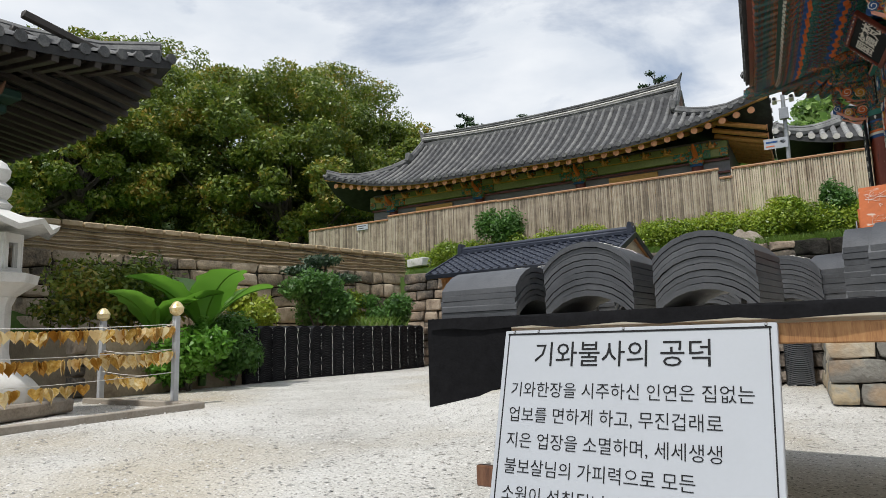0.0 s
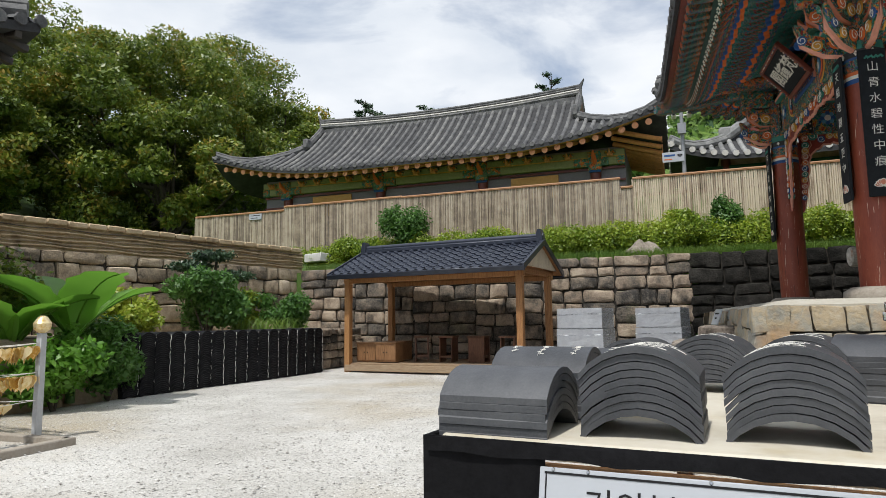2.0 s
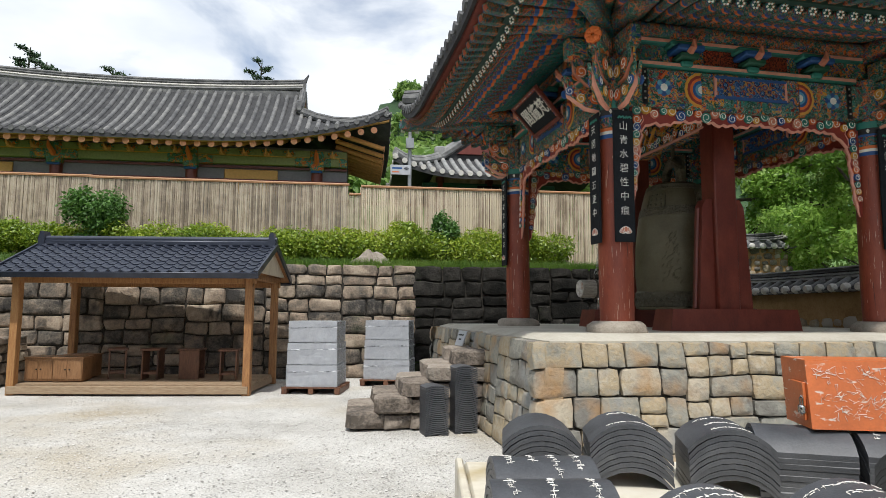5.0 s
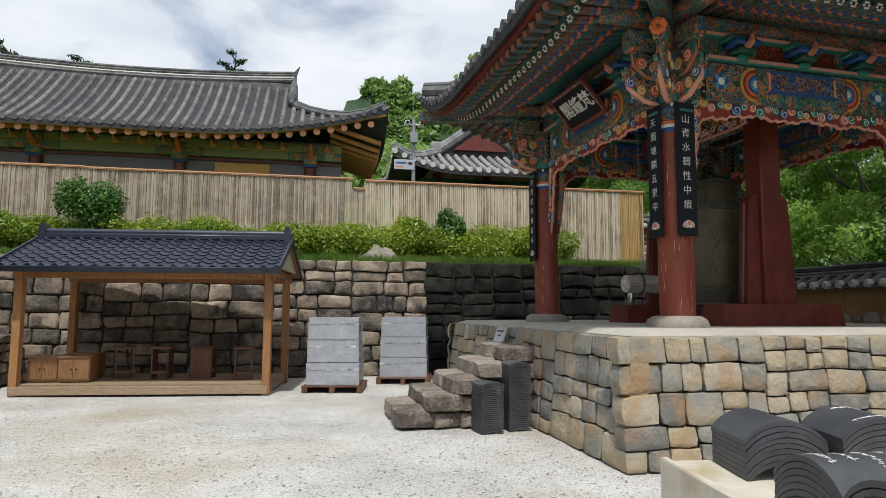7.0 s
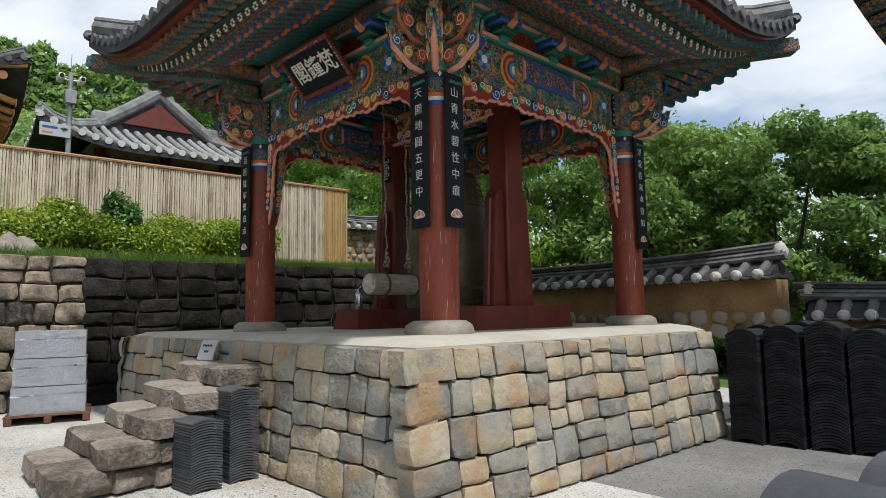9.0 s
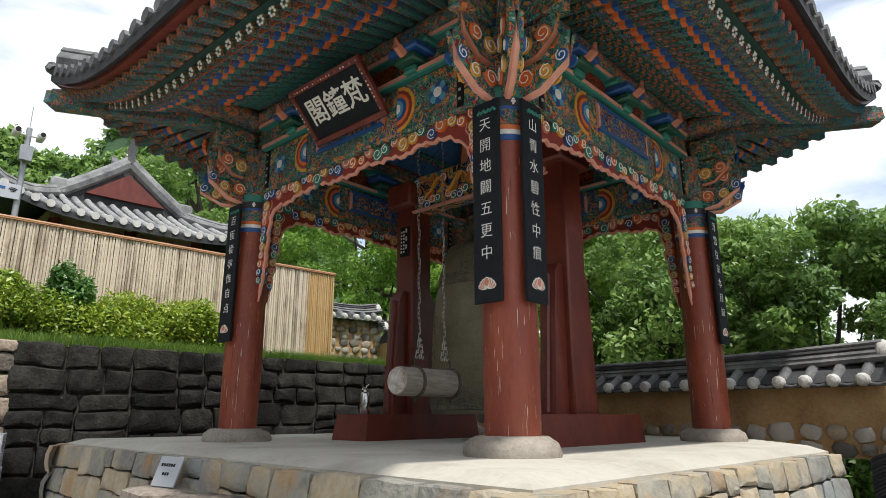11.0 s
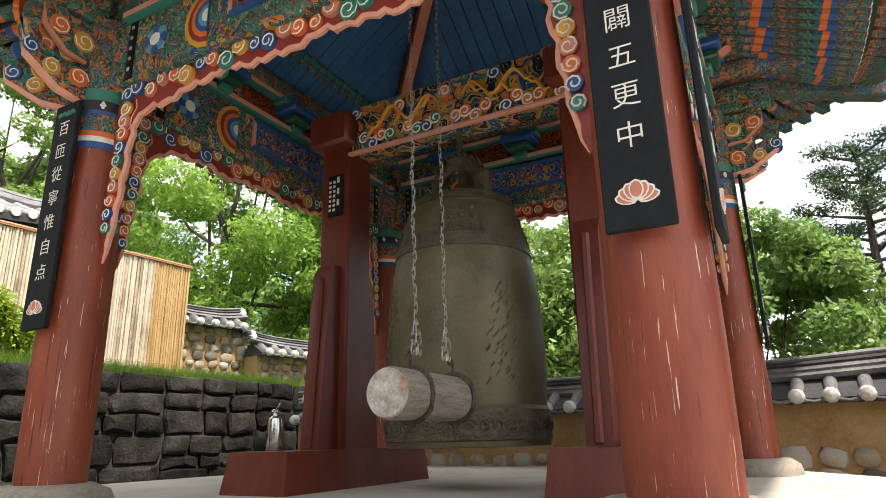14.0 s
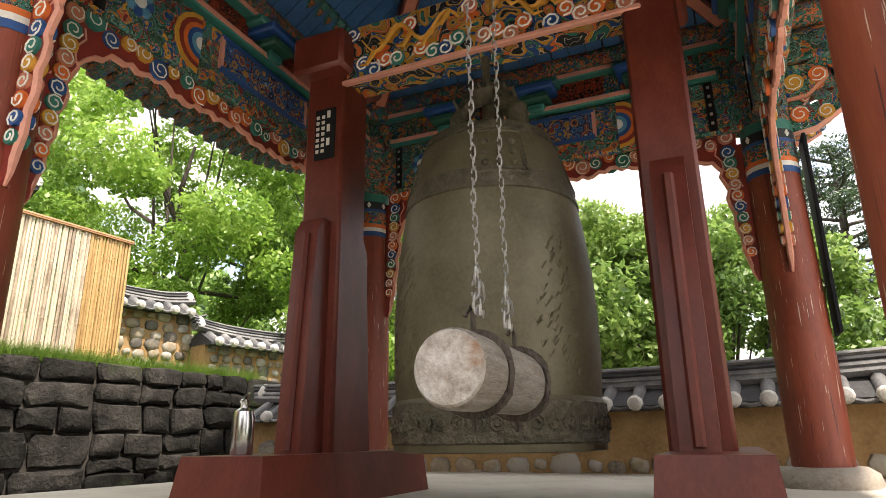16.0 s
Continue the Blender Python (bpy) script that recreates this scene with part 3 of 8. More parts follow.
tagged(part("gravel_stones", pb.mesh("gravel_stones", M_pebble, 0, False), None), "loose pale gravel stones on the yard", "gravel", kind="stuff")

# ---- leaves and trees ----
def leaf_mesh(name, centres, radii, count, size, mat, seed, flat=0.6, droop=0.0, shell=0.55):
    """Many small folded leaves spread over clumps."""
    r = np.random.RandomState(seed)
    centres, radii = np.array(centres, float), np.array(radii, float)
    if radii.ndim == 1:
        radii = np.repeat(radii[:, None], 3, 1)
    w = radii[:, 0] * radii[:, 1]
    idx = r.choice(len(centres), count, p=w / w.sum())
    d = r.normal(size=(count, 3))
    d /= np.linalg.norm(d, axis=1)[:, None]
    rad = shell + (1 - shell) * r.rand(count) ** 0.6
    rad *= 1 + 0.22 * r.normal(size=count) * 0.5
    p = centres[idx] + d * radii[idx] * rad[:, None]
    nrm = d * flat + r.normal(size=(count, 3)) * 0.7 + np.array([0, 0, 0.45])
    nrm /= np.linalg.norm(nrm, axis=1)[:, None]
    t = np.cross(nrm, r.normal(size=(count, 3)))
    t /= np.linalg.norm(t, axis=1)[:, None] + 1e-9
    b = np.cross(nrm, t)
    s = size * (0.6 + 0.8 * r.rand(count))[:, None]
    v = np.empty((count, 4, 3))
    v[:, 0] = p - t * s
    v[:, 1] = p + b * s * 0.48 - nrm * s * 0.12
    v[:, 2] = p + t * s - np.array([0, 0, droop]) * s
    v[:, 3] = p - b * s * 0.48 - nrm * s * 0.12
    me = bpy.data.meshes.new(name)
    me.vertices.add(count * 4)
    me.vertices.foreach_set("co", v.reshape(-1))
    me.loops.add(count * 4)
    me.loops.foreach_set("vertex_index", np.arange(count * 4, dtype=np.int32))
    me.polygons.add(count)
    me.polygons.foreach_set("loop_start", np.arange(0, count * 4, 4, dtype=np.int32))
    me.materials.append(mat)
    me.update()
    me.validate()
    return me


# ---- distant hills ----
def ridge_hill(name, a0, a1, dist, height, seed, label):
    s = Shape()
    n = 60
    cols = []
    for i in range(n + 1):
        a = radians(a0 + (a1 - a0) * i / n)
        h = height * (0.75 + 0.35 * noise.noise((i * 0.11, seed, 0)) + 0.08 * noise.noise((i * 0.8, seed, 3))) * math.sin(math.pi * (0.06 + 0.88 * i / n)) ** 0.5
        for k, (d, hh) in enumerate(((dist * 0.75, -6), (dist * 0.9, h * 0.55), (dist, h), (dist * 1.15, h * 0.6), (dist * 1.3, -6))):
            cols.append((math.sin(a) * d, math.cos(a) * d, hh + 1.2 * noise.noise((i * 1.7, k * 2.1, seed))))
    fs = [(i * 5 + k, i * 5 + k + 1, (i + 1) * 5 + k + 1, (i + 1) * 5 + k) for i in range(n) for k in range(4)]
    s.add(cols, fs)
    hill = setting(name, s, M_hill, label, 60)
    rr = random.Random(seed)
    spots = []
    for _ in range(int(abs(a1 - a0) * 7)):
        i, f = rr.randint(1, n - 2), rr.random() ** 0.7
        p0, p1 = Vector(cols[i * 5 + 1]), Vector(cols[i * 5 + 2]).lerp(Vector(cols[i * 5 + 7]), rr.random())
        spots.append(tuple(p0.lerp(p1, f)))
    q = dist * 0.017
    wood = part("tree_cover", leaf_mesh("tree_cover", spots, [(q, q, q * 0.9)] * len(spots), len(spots) * 110, dist * 0.0052, M_leaf["forest"], int(seed * 7)), None, hill, "trees covering the hill")
    tagged(wood, kind="stuff")
    return hill


ridge_hill("backdrop_1", -80, 60, 190, 34, 1.0, "far wooded hillside under a cloudy sky")
ridge_hill("backdrop_3", -16, 46, 170, 86, 3.0, "steep wooded hill behind the shrine")
ridge_hill("backdrop_2", 40, 175, 420, 36, 5.0, "far blue-green wooded mountain")

def tree(name, base, height, spread, leaves, size, mat, seed, label, trunk=0.22, start=0.25, lean=0.0, clumps=46):
    r = random.Random(seed)
    th = thing(name, pose(*base, 0, 0, 0), label, "tree", "trees on the slope")
    tk = Shape()
    top = height * 0.72
    pts = [(lean * k / 6 * top * 0.3 + 0.12 * r.uniform(-1, 1) * k, 0.12 * r.uniform(-1, 1) * k, top * k / 6 - 0.3) for k in range(7)]
    tk.tube(pts, [trunk * (1.35 - k * 0.19) for k in range(7)], 8)
    cs, rs = [], []
    for i in range(clumps):
        a = r.uniform(0, 6.283)
        f = r.random()
        zf = start + (1 - start) * (f ** 0.8)
        bell = math.sin(math.pi * min(1, 0.18 + 0.72 * (zf - start) / (1 - start))) ** 0.6
        d = spread * bell * (0.45 + 0.6 * r.random())
        c = (math.cos(a) * d + lean * zf * height * 0.25, math.sin(a) * d, zf * height - 0.06 * height)
        cs.append(c)
        q = spread * (r.uniform(0.2, 0.36) if clumps < 80 else r.uniform(0.11, 0.22))
        rs.append((q, q, q * r.uniform(0.5, 0.75)))
        if i % 3 == 0 and i < 60:
            j = r.randint(1, 4)
            p0 = Vector(pts[j])
            p2 = Vector(c)
            mid = (p0 + p2) / 2 + Vector((0, 0, -0.06 * height))
            tk.tube([p0, mid, p2], [trunk * 0.42, trunk * 0.25, trunk * 0.07], 5)
    part("trunk", tk, M_bark, th)
    part("crown", leaf_mesh("crown", cs, rs, leaves, size, mat, seed), None, th)
    return th


def shrub(name, base, radius, height, leaves, size, mat, seed, label, category="shrub", group=""):
    r = random.Random(seed)
    th = thing(name, pose(*base), label, category, group)
    st = Shape()
    for i in range(5):
        a = r.uniform(0, 6.28)
        st.tube([(0, 0, -0.05), (math.cos(a) * radius * 0.3, math.sin(a) * radius * 0.3, height * 0.4), (math.cos(a) * radius * 0.6, math.sin(a) * radius * 0.6, height * 0.75)], [0.025, 0.016, 0.006], 5)
    part("stems", st, M_bark, th)
    cs = [(r.uniform(-1, 1) * radius * 0.6, r.uniform(-1, 1) * radius * 0.6, height * r.uniform(0.25, 0.78)) for _ in range(12)]
    rs = [(radius * r.uniform(0.35, 0.55),) * 2 + (height * r.uniform(0.18, 0.3),) for _ in cs]
    part("foliage", leaf_mesh("foliage", cs, rs, leaves, size, mat, seed, shell=0.35), None, th)
    return th


# big trees left of the hall
for i, (x, y, h, sp, n) in enumerate([(-27, 26, 11.8, 7.0, 42000), (-33, 18.5, 9.8, 6.2, 34000), (-23, 32, 9.0, 5.4, 26000), (-38, 27, 12.5, 7, 20000), (-31, 36, 12.5, 7, 20000), (-23.2, 24.2, 7.2, 3.8, 22000), (-28.5, 16.0, 6.8, 4.0, 20000)]):
    tree("broadleaf_tree", (x, y, terrace(x, y)), h, sp, int(n * 1.9), 0.12, M_leaf["zelkova"], 20 + i, "dense dark green broadleaf tree on the grassy slope", 0.4, 0.14, clumps=130)
# trees beyond the east wall
for i, (x, y, h, sp, n, k) in enumerate([(7.8, 27.5, 10.6, 3.0, 26000, "forest"), (12.5, 22.5, 12.0, 4.8, 75000, "fresh"), (15.5, 17.0, 10.0, 4.2, 52000, "fresh"), (14.6, 12.0, 7.4, 3.6, 42000, "forest"), (14.8, 8.9, 6.9, 3.0, 42000, "forest"), (18.5, 13.5, 7.8, 4.2, 24000, "forest"), (15.8, 6.0, 3.4, 2.2, 14000, "forest"), (17.0, 1.5, 3.6, 2.8, 12000, "forest"), (22.0, 21.0, 13.0, 5.5, 16000, "forest"), (26.0, 11.5, 5.4, 4.2, 12000, "forest"), (20.0, 2.5, 3.6, 2.6, 9000, "forest")]):
    lab = "bright green leafy tree lit from above" if k == "fresh" else "dense green tree beyond the tiled wall"
    tree("leafy_tree", (x, y, terrace(x, y) - 0.4), h, sp, int(n * 1.35), 0.08 if i < 5 else 0.11, M_leaf[k], 50 + i, lab, 0.2, 0.12, clumps=130 if i < 6 else 60)


def pine(base, h, sp, seed, leaves, label, boughs=26, size=0.1, thick=0.14):
    r = random.Random(seed)
    th = thing("pine_tree", pose(*base), label, "pine tree", "pines")
    tk = Shape()
    tk.tube([(0, 0, -0.5), (0.15, 0, h * 0.35), (-0.1, 0.1, h * 0.7), (0.05, 0, h)], [0.24, 0.18, 0.11, 0.03], 8)
    cs, rs = [], []
    for i in range(boughs):
        z = h * (0.3 + 0.7 * i / boughs)
        a = i * 2.4 + r.random()
        d = sp * (1.05 - 0.75 * i / boughs) * r.uniform(0.55, 1.0)
        e = Vector((math.cos(a) * d, math.sin(a) * d, z + 0.1 * d))
        tk.tube([(0, 0, z - 0.2), tuple(e * 0.5 + Vector((0, 0, z * 0.5 - 0.1))), tuple(e)], [0.06, 0.04, 0.015], 5)
        for q in (0.55, 0.8, 1.0):
            cs.append((e.x * q, e.y * q, z + 0.1 * d * q + 0.08))
            rs.append((0.34 + 0.1 * d * q, 0.34 + 0.1 * d * q, thick))
    part("trunk", tk, M_bark, th)
    part("crown", leaf_mesh("crown", cs, rs, leaves, size, M_leaf["pine"], seed, shell=0.2), None, th)


pine((20.5, 5.6, -2.0), 11.5, 3.6, 7, 42000, "tall open-crowned pine beyond the wall", 60, 0.05, 0.26)
for i, (x, y, h) in enumerate([(-20.5, 42, 8.4), (-22.5, 44, 9.5), (-17.5, 45, 8.6), (-8.5, 50, 10.2)]):
    pine((x, y, terrace(x, y)), h, 2.8, 60 + i, 4500, "dark pine on the hilltop behind the hall")
hz = [(x, y, terrace(x, y) + 1.5) for x, y in [(rnd.uniform(-45, 30), rnd.uniform(42, 66)) for _ in range(150)]]
tagged(part("far_wood", leaf_mesh("far_wood", hz, [(3.0, 3.0, 2.4)] * len(hz), 42000, 0.42, M_leaf["forest"], 77), None), "wooded hillside behind the temple halls", "woodland", kind="stuff")
hz = [(rnd.uniform(24, 40), rnd.uniform(-8, 32), rnd.uniform(-3, 0.5)) for _ in range(70)]
tagged(part("far_wood", leaf_mesh("far_wood", hz, [(2.8, 2.8, 2.4)] * len(hz), 30000, 0.3, M_leaf["forest"], 78), None), "wooded valley side beyond the tiled wall", "woodland", kind="stuff")

# ---- stone masonry ----
def stone_mesh(seed, mat, rough=0.1):
    """A hewn block of unit size with chamfered, uneven edges; its face looks along -y."""
    r = random.Random(seed)
    s = Shape()
    s.box((-0.5, -0.5, -0.5), (0.5, 0.5, 0.5), 0, None, 0.13)
    s.v = [(x * (1 + r.uniform(-rough, rough)), y * (1 + r.uniform(-rough, rough) * 1.4), z * (1 + r.uniform(-rough, rough))) for x, y, z in s.v]
    return s.mesh("stone", mat, 30)


def split_cells(r, x0, z0, x1, z1, wide, high, out):
    """Divides a wall face into uneven blocks by repeated cuts, as random rubble is laid."""
    w, h = x1 - x0, z1 - z0
    can_x, can_z = w > 1.7 * wide[0], h > 1.7 * high[0]
    if not (can_x or can_z) or (w <= wide[1] * r.uniform(0.75, 1.25) and h <= high[1] * r.uniform(0.8, 1.2)):
        out.append((x0, z0, x1, z1))
    elif can_x and (not can_z or w / wide[1] > h / high[1] * r.uniform(0.8, 1.25)):
        c = x0 + w * r.uniform(0.36, 0.64)
        split_cells(r, x0, z0, c, z1, wide, high, out)
        split_cells(r, c, z0, x1, z1, wide, high, out)
    else:
        c = z0 + h * r.uniform(0.4, 0.6)
        split_cells(r, x0, z0, x1, c, wide, high, out)
        split_cells(r, x0, c, x1, z1, wide, high, out)


def stone_wall(name, a, b, z0, z1, course, long, mat, seed, label, lean=0.0, depth=0.45, proud=0.06, top_jitter=0.03, fitted=False):
    """Rubble from a to b, facing the right-hand side of that line seen from above; each stone fits its neighbours."""
    r = random.Random(seed)
    a, b = Vector((*a, 0)), Vector((*b, 0))
    d = (b - a).normalized()
    length = (b - a).length
    turn = math.degrees(math.atan2(d.y, d.x))
    core = Shape()
    cb = Matrix.Translation(a) @ Matrix.Rotation(radians(turn), 4, "Z")
    q0, q1 = 0.22, length - 0.22
    core.add([(q0, 0.07, z0), (q1, 0.07, z0), (q1, 0.07 + lean, z1 - 0.06), (q0, 0.07 + lean, z1 - 0.06), (q0, depth + lean, z0), (q1, depth + lean, z0), (q1, depth + lean, z1 - 0.06), (q0, depth + lean, z1 - 0.06)],
             [(0, 1, 2, 3), (7, 6, 5, 4), (0, 4, 5, 1), (3, 2, 6, 7), (0, 3, 7, 4), (1, 5, 6, 2)], 0, cb)
    wall = setting(name, core, M_joint, label)
    gap, rim_in, swell = (0.006, 0.013, 0.005) if fitted else (0.011, 0.034, 0.01)
    wob = 0.022 if fitted else 0.034
    cells = []
    n = max(1, round(length / 1.9))
    for k in range(n):
        z = z0
        while z < z1 - 0.01:
            h = r.uniform(*course) * r.choice((1.0, 1.0, 1.7))
            h = z1 - z if z1 - z - h < course[0] * 0.8 else h
            split_cells(r, length * k / n, z, length * (k + 1) / n, z + h, long, course, cells)
            z += h

    def warp(x, z):
        e = smoothstep(0.0, 0.25, x) * smoothstep(0.0, 0.25, length - x)
        f = smoothstep(z0, z0 + 0.2, z) * smoothstep(0.0, 0.2, z1 - z)
        u = (noise.noise((x * 1.9 + seed, z * 2.6, 3.1)) * 1.3 + 0.6 * noise.noise((x * 5.5 + seed, z * 6.0, 7.7))) * wob * e
        v = (noise.noise((x * 1.5 + seed, z * 2.2, 11.3)) * 1.4 + 0.6 * noise.noise((x * 5.0 + seed, z * 5.5, 17.9))) * wob * f
        return x + u, z + v + (top_jitter * noise.noise((x * 3.0, seed, 0.0)) if z > z1 - 0.01 else 0)

    ft = (0.0, 0.33, 0.67, 1.0)
    for x0, c0, x1, c1 in cells:
        out, seed2 = r.uniform(0, proud), r.uniform(0, 50)
        cut = [r.uniform(0.02, 0.13) for _ in range(4)]
        ring = []
        for u, v in [(t, 0) for t in ft[:-1]] + [(1, t) for t in ft[:-1]] + [(1 - t, 1) for t in ft[:-1]] + [(0, 1 - t) for t in ft[:-1]]:
            q = cut[(u > 0.5) + 2 * (v > 0.5)] if (u in (0, 1) and v in (0, 1)) else 0
            u, v = u + (0.5 - u) * q, v + (0.5 - v) * q
            ring.append(warp(x0 + (x1 - x0) * u, c0 + (c1 - c0) * v))
        mx, mz = sum(p[0] for p in ring) / 12, sum(p[1] for p in ring) / 12
        half = max(0.05, min(x1 - x0, c1 - c0) / 2)
        vs = []
        for lay, (shrink, y) in enumerate(((gap, 0.2), (gap, rim_in), (gap + rim_in * 0.75, 0.004), (half * 0.62, -swell * r.uniform(0.2, 1.6)))):
            for k, (x, z) in enumerate(ring):
                dx, dz = mx - x, mz - z
                f = min(0.75, shrink / max(0.03, math.hypot(dx, dz) * 0.8)) if lay < 3 else 0.5
                rough = (0.007 if fitted else 0.013) * noise.noise((x * 9, z * 9, seed2 + lay)) * (lay > 0) * 1.6
                vs.append((x + dx * f, y - out + rough + lean * (z - z0) / (z1 - z0) + 0.02, z + dz * f))
        vs.append((mx, -swell * r.uniform(0.6, 1.4) - out + 0.02 + lean * (mz - z0) / (z1 - z0), mz))
        fs = [(12 * lay + k, 12 * lay + (k + 1) % 12, 12 * lay + 12 + (k + 1) % 12, 12 * lay + 12 + k) for lay in range(3) for k in range(12)]
        fs += [(36 + k, 36 + (k + 1) % 12, 48) for k in range(12)]
        one = Shape().add(vs, fs)
        part("stone", one.mesh("stone", mat, 34, False), None, wall, "", cb)
    return wall

# ---- tiled roofs ----
RN = random.Random(77)


def roof_height(x, y, a, b, g, zr, ze, lift, side=1.0):
    def rise(d):
        d = min(1, max(0, d))
        return d * (0.72 + 0.28 * d)

    def corner(s):
        return max(0.0, (s - 0.3) / 0.7) ** 2.2

    df, ds = (b - abs(y)) / b, (a - abs(x)) / (b * side)
    zf = ze + (zr - ze) * rise(df) + lift * corner(abs(x) / a) * (1 - min(1, df)) ** 1.5
    zs = ze + (zr - ze) * rise(ds) + lift * corner(abs(y) / b) * (1 - min(1, max(0, ds))) ** 1.5
    return zf if abs(x) <= g else min(zf, zs)


def half_row(s, pts, r, mat=0):
    """One row of round cover tiles laid along pts, each tile a little narrower at its upper end."""
    n, vs, fs = 5, [], []
    for i, p in enumerate(pts):
        p = Vector(p)
        d = (Vector(pts[min(i + 1, len(pts) - 1)]) - Vector(pts[max(i - 1, 0)])).normalized()
        side = d.cross(Vector((0, 0, 1))).normalized()
        up = side.cross(d)
        q = r * (1.0 if i % 2 == 0 else 0.84)
        for k in range(n + 1):
            t = math.pi * k / n
            vs.append(p + side * q * math.cos(t) + up * q * math.sin(t) * 0.95)
    for i in range(len(pts) - 1):
        for k in range(n):
            o = i * (n + 1) + k
            fs.append((o, o + 1, o + n + 2, o + n + 1))
    fs.append(tuple(range(n + 1)))
    s.add(vs, fs, mat)


def tiled_roof(parent, a, b, g, zr, ze, lift, step=0.33, r=0.09, each=True, tile=0.34, ends=M_lime, edge=None, thick=0.14, side=1.0, m=None, tile_mat=M_oldtile):
    H = lambda x, y: roof_height(x, y, a, b, g, zr, ze, lift, side)
    sh = Shape()
    nx, ny = max(12, int(a * 2 / 0.4)), max(10, int(b * 2 / 0.3))
    gxs, gys = [-a + 2 * a * i / nx for i in range(nx + 1)], [-b + 2 * b * j / ny for j in range(ny + 1)]
    gxs = sorted(gxs + [q * (g + e) for q in (-1, 1) for e in (-0.001, 0.001)])
    nx = len(gxs) - 1
    top = [(x, y, H(x, y)) for y in gys for x in gxs]
    low = [(x, y, z - thick) for x, y, z in top]
    w, n0 = nx + 1, (nx + 1) * (ny + 1)
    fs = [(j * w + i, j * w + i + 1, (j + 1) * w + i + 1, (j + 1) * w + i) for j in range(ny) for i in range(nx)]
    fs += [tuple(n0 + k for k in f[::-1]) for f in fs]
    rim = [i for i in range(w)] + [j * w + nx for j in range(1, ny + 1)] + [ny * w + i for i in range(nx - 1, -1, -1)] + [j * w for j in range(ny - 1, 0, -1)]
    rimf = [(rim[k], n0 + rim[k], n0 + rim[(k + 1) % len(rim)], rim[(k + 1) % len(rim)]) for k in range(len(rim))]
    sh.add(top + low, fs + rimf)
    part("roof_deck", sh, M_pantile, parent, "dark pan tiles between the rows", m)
    joined, caps = Shape(), Shape()

    def run(p0, inward, reach):
        pts, d = [], 0.0
        while True:
            x, y = p0[0] + inward[0] * d, p0[1] + inward[1] * d
            pts.append((x, y, H(x, y) + 0.015))
            if d >= reach - 1e-6:
                break
            d = min(reach, d + tile / 2)
        if len(pts) < 2:
            return
        if each:
            one = Shape()
            half_row(one, pts, r)
            part("tile_rib", one, tile_mat, parent, "", m)
        else:
            half_row(joined, pts, r)
        e = Vector(pts[0])
        dv = Vector((inward[0], inward[1], 0))
        caps.tube([tuple(e - dv * 0.03 + Vector((0, 0, 0.02))), tuple(e + dv * 0.02 + Vector((0, 0, 0.02)))], r * 1.08, 8)

    k = int(2 * a / step)
    for i in range(k + 1):
        x = -a + (2 * a - k * step) / 2 + i * step
        reach = b - 0.05 if abs(x) <= g else max(0.15, min(b, (a - abs(x)) / side))
        for sy in (-1, 1):
            run((x, sy * b), (0, -sy), reach)
    k = int(2 * b / step)
    for i in range(k + 1):
        y = -b + (2 * b - k * step) / 2 + i * step
        reach = max(0.15, min(a - g - 0.04, (b - abs(y)) * side))
        for sx in (-1, 1):
            run((sx * a, y), (-sx, 0), reach)
    if not each:
        part("cover_tile_rows", joined, M_oldtile, parent, kind="stuff")
    part("end_tile_row", caps, ends, parent, "pale round end tiles along the eave", m, kind="stuff")
    # ridges
    top_pts = [(-g + 2 * g * i / 12, 0, zr + 0.16 + 0.22 * abs(i / 6 - 1) ** 2) for i in range(13)]
    for lay in range(3):
        rd = Shape()
        rd.tube([(x, y, z - 0.12 + 0.11 * lay) for x, y, z in top_pts], 0.16 - 0.03 * lay, 8, squash=0.55)
        part("ridge_course", rd, tile_mat if lay != 1 else M_lime, parent, "", m)
    rd = Shape()
    rd.tube([(x, y, z + 0.2) for x, y, z in top_pts], 0.07, 8)
    part("ridge_cover", rd, M_oldtile, parent, "", m)
    rd = Shape()
    rd.box((-g, -0.12, zr - 0.25), (g, 0.12, zr + 0.12), 0)
    part("ridge_base", rd, M_oldtile, parent, "", m)
    for sx in (-1, 1):
        fin = Shape()
        fin.prism([(-0.12, -0.3), (0.1, -0.3), (0.1, 0.1), (0.2, 0.42), (0.02, 0.2), (-0.12, 0.12)], -0.09, 0.09, 0, Matrix.Translation((sx * g, 0, zr + 0.42)) @ Matrix.Diagonal((sx, 1, 1, 1)))
        part("ridge_end_tile", fin, M_oldtile, parent, "", m)
        for sy in (-1, 1):
            hp = Shape()
            yb = max(0.0, b - (a - g) / side) if g < a - 0.05 else 0
            drop = [(sx * g, sy * yb * t, H(sx * (g - 0.02), sy * yb * t) + 0.14) for t in (0.02, 0.35, 0.7, 1.0)]
            hip = [(sx * (g + (a - g) * t), sy * (yb + (b - yb) * t), H(sx * (g + (a - g) * t), sy * (yb + (b - yb) * t)) + 0.11 + 0.05 * t) for t in (0, 0.2, 0.4, 0.6, 0.8, 0.97)]
            if yb > 0.1:
                hp.tube(drop, 0.14, 8, squash=1.2)
                hp.tube([(x, y, z + 0.16) for x, y, z in drop], 0.07, 6)
                hp.box((-0.13, -0.2, -0.1), (0.13, 0.2, 0.34), 0, Matrix.Translation(drop[-1]), 0.06)
            hp.tube(hip, 0.12, 8, squash=1.1)
            hp.tube([(x, y, z + 0.13) for x, y, z in hip], 0.065, 6)
            part("hip_ridge", hp, tile_mat, parent, "", m)
    return H


